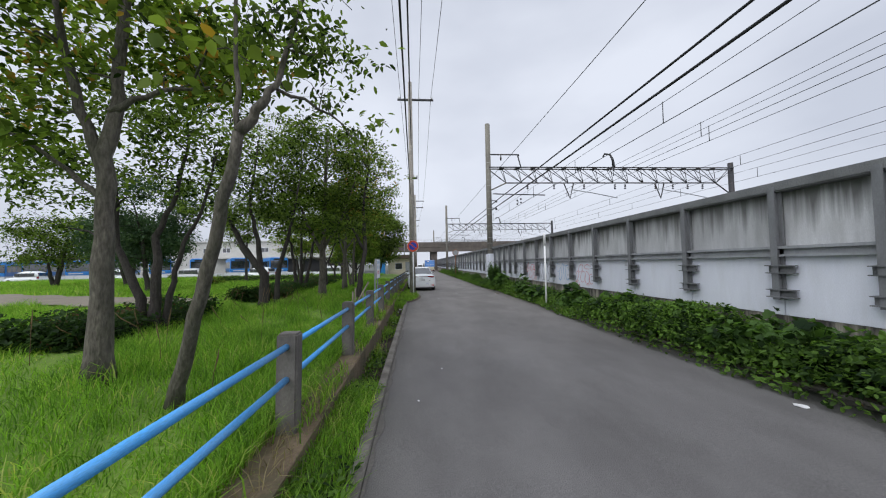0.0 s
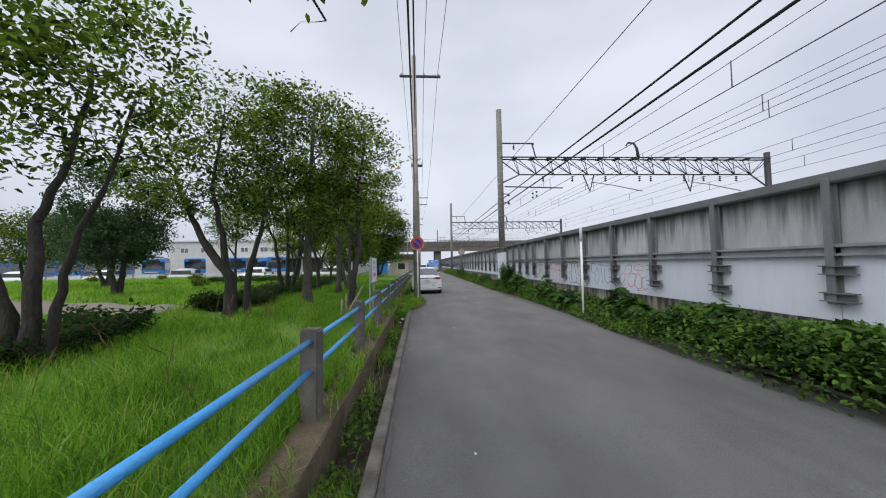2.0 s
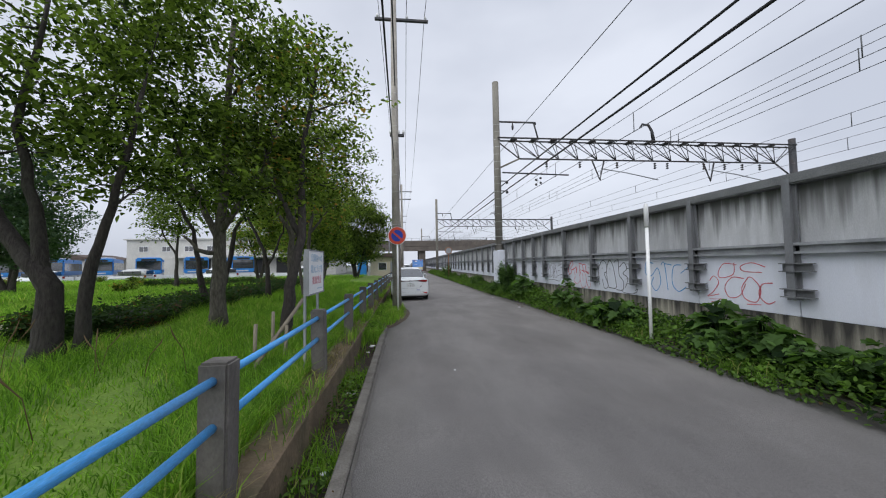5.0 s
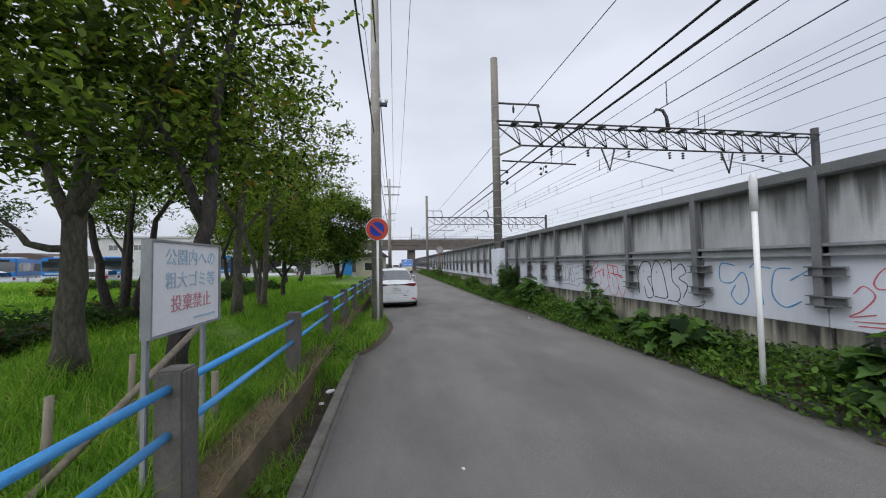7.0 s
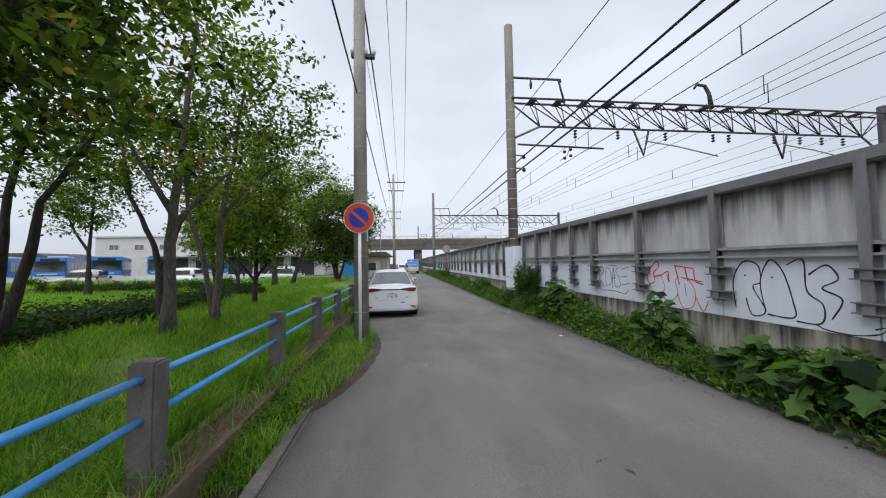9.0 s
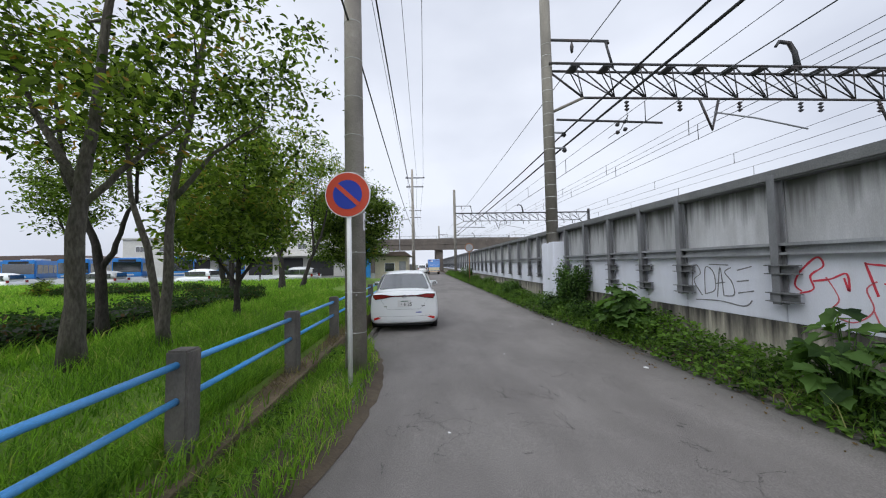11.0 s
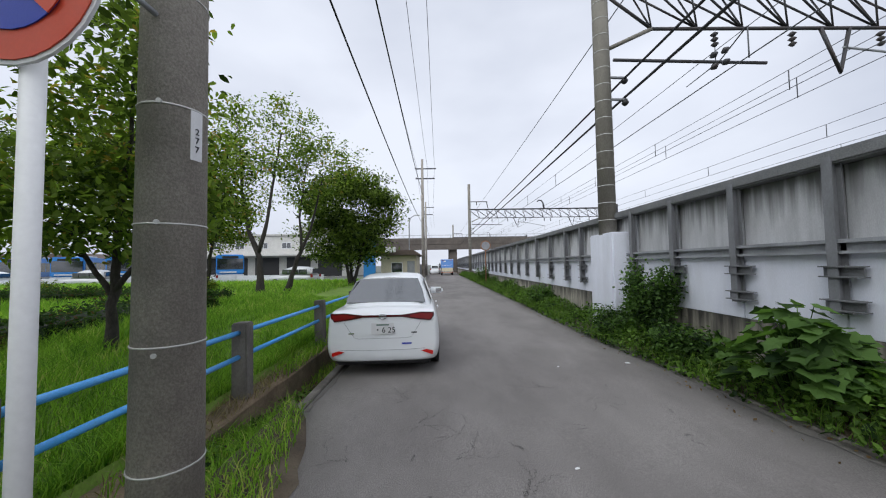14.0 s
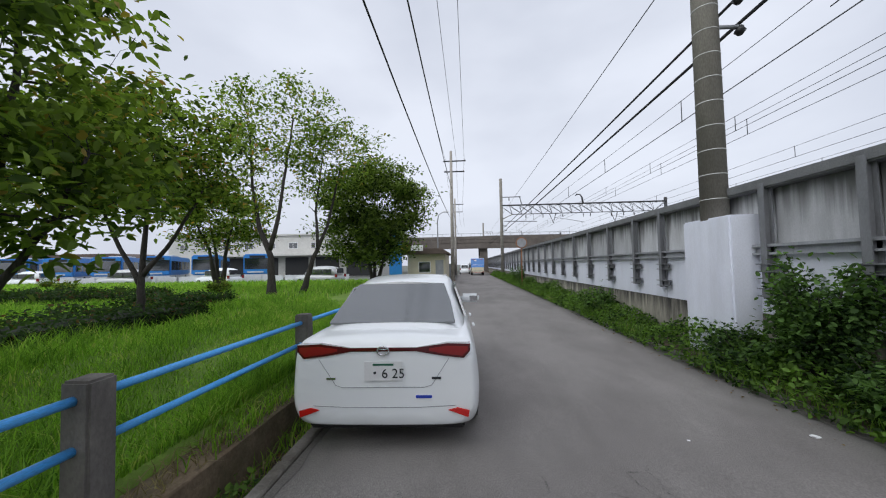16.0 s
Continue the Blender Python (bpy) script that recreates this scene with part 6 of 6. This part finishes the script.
part("board", B(1.21, -0.1, 2.75, 2.2, 0.1, 3.2, 0.02), M_SIGN_WHITE, banner, "white board")
fence2 = thing("panel_fence", "grey corrugated metal fence beside the lane", "fence", (-0.75, 53.0, 0))
for k in range(10):
    part("panel", B(-0.03, 1.82 * k, 0.0, 0.03, 1.82 * k + 1.78, 1.7, 0.01), M_COPING, fence2)
barrier = thing("depot_barrier", "low white barrier along the depot edge", "barrier", (0, 49.6, 0))
for k in range(24):
    part("panel", B(-60 + 2.1 * k, -0.05, 0.0, -58.1 + 2.1 * k, 0.05, 0.9, 0.02), M_BUS_WHITE, barrier)
over = thing("railway_overpass", "long weathered concrete railway bridge across the lane", "bridge", (0, 90, -0.4))
part("deck", B(-60, 0, 5.9, 70, 9, 7.1), M_RUST, over)
part("parapet", B(-60, -0.25, 7.1, 70, -0.004, 7.75), M_RUST, over)
for k in range(33):
    part("fascia_panel", B(-60 + 4 * k, -0.32, 6.4, -56.15 + 4 * k, -0.262, 7.05), M_RUST, over)
part("girder", B(-60, -0.5, 5.2, 70, -0.26, 6.3), M_RUST, over)
for x in (-26, -10, 4.6, 20, 36):
    part("pier", B(x - 0.8, 0.5, -0.1, x + 0.8, 8.5, 5.896), M_RUST, over)
for k in range(65):
    part("rail_post", B(-60 + 2 * k, -0.16, 7.754, -59.93 + 2 * k, -0.09, 8.3), M_STEEL, over)
part("handrail", B(-60, -0.16, 8.304, 70, -0.09, 8.37), M_STEEL, over)
mirror = thing("traffic_mirror", "round orange-backed traffic mirror on an orange post", "traffic mirror", (4.75, 42.0, 0))
part("post", tube(B(), [(0, 0, -0.05), (0, 0, 3.4)], 0.045, 10), M_RUSTY, mirror)
part("dish", disc(B(), (0, 3.0), 0.38, "y", -0.12, -0.05), M_RUSTY, mirror, "orange dish")
part("hood", disc(B(), (0, 3.0), 0.31, "y", -0.135, -0.122), M_STEEL, mirror)
lamp = thing("street_lamp", "tall slim grey street lamp with a curved arm", "street lamp", (-1.9, 54.0, 0))
part("pole", tube(B(), [(0, 0, 0), (0, 0, 6.2), (0.15, 0, 6.8), (0.6, 0, 7.1)], [0.08, 0.06, 0.05, 0.04], 10), M_STEEL, lamp)
part("head", B(0.55, -0.12, 7.04, 1.2, 0.12, 7.16, 0.03), M_SIGN_WHITE, lamp)

# ---- the notice board behind the fence ----
M_NOTICE_BLUE = plain("faded_blue_ink", (0.5, 0.63, 0.76), 0.7)
M_NOTICE_RED = plain("faded_red_ink", (0.68, 0.32, 0.36), 0.7)
M_BOARD = mat("board_face", (0.88, 0.89, 0.90), (0.84, 0.85, 0.86), 3.0, 0.5, 0, 0.03, 30.0, (0.70, 0.70, 0.70), 0.3, grain=0.03)
M_WOOD = mat("grey_wood", (0.30, 0.26, 0.20), (0.20, 0.17, 0.13), 6.0, 0.9, 0, 0.4, 40.0, None, 0, (1, 1, 0.2))
board = thing("notice_board", "white park notice board with faded Japanese lettering on two posts", "notice board", (-1.23, 11.0, 0.0), 89)
part("panel", B(-0.39, -0.02, 1.12, 0.39, 0.02, 1.70, 0.004), M_BOARD, board)
fr = bmesh.new()
for a in ((-0.405, -0.03, 1.105, -0.39, 0.03, 1.715), (0.39, -0.03, 1.105, 0.405, 0.03, 1.715), (-0.39, -0.03, 1.70, 0.39, 0.03, 1.715), (-0.39, -0.03, 1.105, 0.39, 0.03, 1.12)):
    box(fr, *a)
part("frame", fr, M_STEEL, board, "grey metal frame")
for body, z, m in (("公園内への", 1.60, M_NOTICE_BLUE), ("粗大ゴミ等", 1.445, M_NOTICE_BLUE), ("投棄禁止", 1.29, M_NOTICE_RED)):
    t = part("lettering", text_mesh(body, 0.12, m), None, board)
    t.matrix_basis = pose(0.03, -0.023, z, 90, 0, 0)
part("bar", B(0.05, -0.0235, 1.17, 0.33, -0.0205, 1.185), M_NOTICE_BLUE, board)
for x in (-0.34, 0.28):
    part("post", B(x - 0.016, 0.022, 0.05, x + 0.016, 0.054, 1.65, 0.004), M_STEEL, board)


def stake(x, y, h, lean, r=0.026):
    return solid("wooden_stake", tube(B(), [(x, y, 0.05), (x + lean[0], y + lean[1], h)], [r, r * 0.95], 9), M_WOOD, "weathered round wooden stake in the grass", "stake", "wooden stakes")


stake(-2.0, 10.9, 0.72, (0.02, 0.0))
stake(-2.05, 11.7, 0.78, (0.0, 0.03))
stake(-1.75, 11.35, 0.62, (0.02, 0.02))
stake(-1.33, 11.62, 0.62, (0.0, 0.0), 0.03)
stake(-2.0, 10.6, 0.95, (0.35, 1.35), 0.03)

# ---- graffiti on the white band ----
M_PINK = plain("red_spray", (0.62, 0.05, 0.08), 0.7)
M_SPRAY_ROSE = plain("rose_spray", (0.60, 0.14, 0.17), 0.7)
M_SPRAY_BLUE = plain("blue_spray", (0.10, 0.32, 0.62), 0.7)
M_SPRAY_GREY = plain("faded_black_spray", (0.20, 0.20, 0.215), 0.7)
M_SPRAY_BLACK = plain("black_spray", (0.03, 0.03, 0.035), 0.7)


def smooth_line(pts, n=6):
    out = []
    P = [Vector(p) for p in pts]
    for k in range(len(P) - 1):
        p0, p1, p2, p3 = P[max(k - 1, 0)], P[k], P[k + 1], P[min(k + 2, len(P) - 1)]
        for j in range(n):
            t = j / n
            out.append(0.5 * ((2 * p1) + (p2 - p0) * t + (2 * p0 - 5 * p1 + 4 * p2 - p3) * t * t + (3 * p1 - p0 - 3 * p2 + p3) * t ** 3))
    return out + [P[-1]]


def spray(strokes, y_left, z0, width, height, material, thick, label):
    """Painted strokes on the wall band: (u, v) from 0 to 1, u running towards the viewer's right."""
    e = thing("graffiti", label, "graffiti", (WALL_X + 0.02, y_left, z0))
    for s in strokes:
        bm = bmesh.new()
        pts = [Vector((0, -p.x * width, p.y * height)) for p in smooth_line([(u, v, 0) for u, v in s])]
        left, right = [], []
        for k, p in enumerate(pts):
            d = pts[min(k + 1, len(pts) - 1)] - pts[max(k - 1, 0)]
            nrm = Vector((0, -d.z, d.y)).normalized() * thick * (0.75 + 0.4 * noise.noise(p * 9))
            left.append((p + nrm, bm.verts.new((-0.0045, (p + nrm).y, (p + nrm).z)), bm.verts.new((-0.001, (p + nrm).y, (p + nrm).z))))
            right.append((p - nrm, bm.verts.new((-0.0045, (p - nrm).y, (p - nrm).z)), bm.verts.new((-0.001, (p - nrm).y, (p - nrm).z))))
        for a, b, c, d in zip(left, left[1:], right, right[1:]):
            bm.faces.new((a[1], b[1], d[1], c[1]))
            bm.faces.new((a[1], a[2], b[2], b[1]))
            bm.faces.new((c[1], d[1], d[2], c[2]))
        bmesh.ops.recalc_face_normals(bm, faces=bm.faces)
        part("stroke", bm, material, e)
    return e


spray([[(0.02, 0.1), (0.0, 0.6), (0.12, 0.95), (0.28, 0.9), (0.3, 0.6), (0.22, 0.5), (0.34, 0.1), (0.2, 0.0), (0.14, 0.3)], [(0.13, 0.7), (0.15, 0.72)],
       [(0.34, 0.1), (0.3, 0.6), (0.4, 0.98), (0.52, 0.8), (0.6, 0.3), (0.6, 0.05), (0.36, 0.05)], [(0.41, 0.68), (0.43, 0.7)],
       [(0.56, 0.9), (0.7, 0.98), (0.72, 0.5), (0.84, 0.3), (0.82, 0.02), (0.62, 0.0)], [(0.74, 0.75), (0.88, 0.9), (0.96, 0.7), (0.84, 0.55), (0.98, 0.4), (0.9, 0.1)]],
      15.17, 0.74, 1.3, 0.78, M_SPRAY_BLACK, 0.011, "black outlined bubble-letter graffiti on white wall")
spray([[(0.06, 0.45), (0.0, 0.55), (0.05, 0.75), (0.2, 0.98), (0.25, 0.85), (0.14, 0.7), (0.16, 0.5), (0.04, 0.42)], [(0.16, 0.62), (0.3, 0.66), (0.42, 0.74), (0.43, 0.5), (0.4, 0.68)],
       [(0.55, 0.9), (0.62, 0.45)], [(0.55, 0.88), (0.86, 0.82)], [(0.72, 0.84), (0.76, 0.55)], [(0.86, 0.8), (0.88, 0.56), (1.0, 0.5)], [(0.66, 0.62), (0.98, 0.55)]],
      16.98, 0.72, 1.3, 0.80, M_PINK, 0.014, "bright red scrawled lettering on white wall")
spray([[(0.1, 0.95), (0.2, 0.55), (0.12, 0.3), (0.3, 0.15), (0.46, 0.4), (0.42, 0.75), (0.5, 0.9)], [(0.46, 0.4), (0.55, 0.02), (0.74, 0.1), (0.78, 0.5), (0.66, 0.85)], [(0.78, 0.4), (0.9, 0.0), (1.0, 0.3)], [(0.6, 0.7), (0.62, 0.35)]],
      16.75, 0.68, 1.15, 0.62, M_SPRAY_ROSE, 0.009, "pale red looping outlines under red lettering")
spray([[(0.03, 0.15), (0.07, 0.95)], [(0.0, 0.85), (0.14, 0.98), (0.2, 0.75), (0.08, 0.55), (0.22, 0.15)], [(0.27, 0.2), (0.29, 0.9), (0.42, 0.8), (0.44, 0.35), (0.27, 0.2)],
       [(0.47, 0.15), (0.53, 0.92), (0.57, 0.2)], [(0.46, 0.5), (0.6, 0.55)], [(0.7, 0.92), (0.6, 0.8), (0.7, 0.55), (0.72, 0.25), (0.58, 0.2)],
       [(0.78, 0.85), (0.98, 0.95)], [(0.77, 0.58), (0.93, 0.62)], [(0.78, 0.3), (0.99, 0.38)], [(0.1, 0.02), (0.5, 0.06), (0.85, 0.0), (0.96, 0.16)], [(0.36, 1.0), (0.66, 0.98)]],
      18.72, 0.80, 1.2, 0.62, M_SPRAY_GREY, 0.011, "black angular tag with an underline on white wall")
spray([[(0.2, 0.9), (0.02, 0.95), (0.0, 0.55), (0.15, 0.5), (0.3, 0.75), (0.36, 0.3), (0.25, 0.0), (0.14, 0.2), (0.2, 0.45)], [(0.38, 0.85), (0.46, 0.9), (0.52, 0.05)], [(0.46, 0.9), (0.62, 0.85)],
       [(0.82, 0.85), (0.66, 0.8), (0.62, 0.3), (0.74, 0.05), (0.9, 0.2)], [(0.8, 0.6), (1.0, 0.85)]], 13.25, 0.82, 1.25, 0.66, M_SPRAY_BLUE, 0.011, "pale blue tag on white wall")
spray([[(0.04, 0.52), (0.12, 0.66), (0.2, 0.5), (0.1, 0.25), (0.0, 0.12), (0.2, 0.2)], [(0.03, 0.05), (0.28, 0.08)], [(0.06, -0.02), (0.26, 0.0)],
       [(0.5, 0.95), (0.3, 0.98), (0.2, 0.75), (0.24, 0.62), (0.44, 0.72), (0.46, 1.0)], [(0.85, 0.78), (0.6, 0.8), (0.56, 0.92), (0.72, 1.0), (0.9, 0.9)],
       [(0.6, 0.62), (0.42, 0.64), (0.3, 0.4), (0.36, 0.15), (0.52, 0.2), (0.62, 0.5)], [(0.66, 0.66), (0.56, 0.4), (0.6, 0.15), (0.76, 0.1), (0.82, 0.4), (0.72, 0.64), (0.66, 0.66)],
       [(0.98, 0.55), (0.84, 0.5), (0.8, 0.25), (0.9, 0.08), (1.0, 0.15)], [(0.62, 0.02), (0.82, 0.04)]],
      11.65, 0.74, 1.15, 0.68, M_SPRAY_ROSE, 0.009, "thin looping red graffiti low on the white wall")
spray([[(0.0, 0.3), (0.15, 0.0), (0.55, -0.1), (0.9, 0.25), (1.0, 0.8), (0.85, 0.55)]], 14.15, 0.69, 0.6, 0.14, M_SPRAY_BLACK, 0.009, "black curled tail of spray paint on white wall")

# ---- road cracks, litter ----
M_CRACK = plain("crack_grime", (0.075, 0.071, 0.068), 0.9)


def crack(pts, w):
    bm = bmesh.new()
    line = smooth_line([(x, y, 0) for x, y in pts], 7)
    line = [p + Vector((random.uniform(-0.015, 0.015), random.uniform(-0.015, 0.015), 0)) for p in line]
    for a, b in zip(line, line[1:]):
        d = (b - a).normalized()
        n = Vector((-d.y, d.x, 0)) * w * random.uniform(0.4, 1.1)
        z = 0.0035 + float(ground_z(a.y))
        bm.faces.new([bm.verts.new((p.x, p.y, z + 0.006 * noise.noise(Vector((p.x * 0.9, p.y * 0.9, 3.1))))) for p in (a + n, b + n, b - n, a - n)])
    return solid("road_crack", bm, M_CRACK, "fine dark crack in the asphalt", "crack")


for k in range(20):
    random.seed(700 + k)
    x, y = random.uniform(0.3, 4.0), random.uniform(15.2, 21.5)
    a = random.choice((0.1, 1.5, 2.9, 0.8, 2.2)) + random.uniform(-0.3, 0.3)
    for twig_no in range(3):
        pts, b = [(x, y)], a + random.uniform(-0.9, 0.9) * twig_no
        for j in range(random.randint(3, 7)):
            b += random.uniform(-0.8, 0.8)
            pts.append((pts[-1][0] + math.cos(b) * 0.09, pts[-1][1] + math.sin(b) * 0.09))
        crack(pts, 0.0019)
for k in range(46):
    random.seed(300 + k)
    x, y = random.uniform(0.2, 3.9), random.choice((random.uniform(15.6, 17.4), random.uniform(18.6, 20.2), random.uniform(12.5, 22)))
    a, L = random.uniform(0, 6.3), random.uniform(0.05, 0.18)
    pts = [(x, y)]
    for j in range(4):
        a += random.uniform(-0.7, 0.7)
        pts.append((pts[-1][0] + math.cos(a) * L / 4, pts[-1][1] + math.sin(a) * L / 4))
    crack(pts, 0.0019)
random.seed(9)


def scrap(x, y, z, r, material, label, seed):
    g = random.Random(seed)
    bm = bmesh.new()
    bmesh.ops.create_icosphere(bm, subdivisions=2, radius=r)
    for v in bm.verts:
        v.co = Vector((v.co.x * 1.4, v.co.y, v.co.z * 0.35)) * g.uniform(0.75, 1.15)
    ob = solid("litter", bm, material, label, "litter")
    ob.location = (x, y, z + r * 0.25 + float(ground_z(y)))
    ob.rotation_euler.z = g.uniform(0, 6)
    return ob


PAPER = "crumpled white paper scrap"
for k, (x, y, z, r) in enumerate(((3.95, 3.35, 0.0, 0.045), (-0.64, 13.2, -0.10, 0.05), (-0.70, 12.95, -0.16, 0.035), (-0.72, 10.9, -0.22, 0.06), (-0.66, 9.0, -0.2, 0.03), (4.1, 17.9, 0.0, 0.03), (0.35, 5.2, 0.0, 0.012), (0.75, 11.0, 0.0, 0.016), (1.0, 16.2, 0.0, 0.014), (4.15, 21.8, 0.0, 0.03), (3.0, 21.7, 0.0, 0.012), (0.0, 4.0, 0.0, 0.014), (2.2, 19.0, 0.0, 0.015))):
    scrap(x, y, z, r, M_SIGN_WHITE, PAPER + (" on the asphalt" if z == 0 else " in the gutter weeds"), k)
M_DEAD = leaf_mat("dead_leaf", (0.10, 0.06, 0.03), (0.22, 0.15, 0.07))
n = 900
p = np.stack([np.concatenate([rng.uniform(-0.98, -0.45, n // 2), rng.uniform(4.2, 4.62, n // 2)]), rng.uniform(0, 30, n), np.full(n, 0.045)], 1)
p[:, 2] += np.where(p[:, 0] < 0, -0.03 - 0.8 * ditch(p[:, 1]) * (p[:, 0] < -0.5), -0.03) + ground_z(p[:, 1])
solid("dead_leaves", cloud_mesh("dead_leaves", p, rng.uniform(0.02, 0.05, n), M_DEAD, rng, 0.6, 0.2), M_DEAD, "scattered dry brown leaves along the road edges", "leaves", kind="stuff")
R = 0.1495
ARC = [radians(-26 + 6 * k) for k in range(5)]
plate = part("pole_plate", prism(B(), [(R * math.cos(a), R * math.sin(a)) for a in ARC] + [((R - 0.006) * math.cos(a), (R - 0.006) * math.sin(a)) for a in reversed(ARC)], "z", 2.04, 2.29), M_SIGN_WHITE, pole_near, "white numbered plate")
t = part("lettering", text_mesh("2\n7\n7", 0.045, M_INK), None, plate)
t.matrix_basis = pose((R + 0.002) * math.cos(radians(-14)), (R + 0.002) * math.sin(radians(-14)), 2.14, 90, 0, 76)
for z in (1.1, 1.72, 2.3):
    part("bolt_hole", tube(B(), [(0.142 * math.cos(radians(-75)), 0.142 * math.sin(radians(-75)), z), (0.157 * math.cos(radians(-75)), 0.157 * math.sin(radians(-75)), z)], 0.012, 10), M_BAND, pole_near)
part("sign_bracket", tube(B(), [(0.02, -0.15, 2.72), (-0.02, -0.62, 2.74)], 0.014, 6), M_STEEL, pole_near)
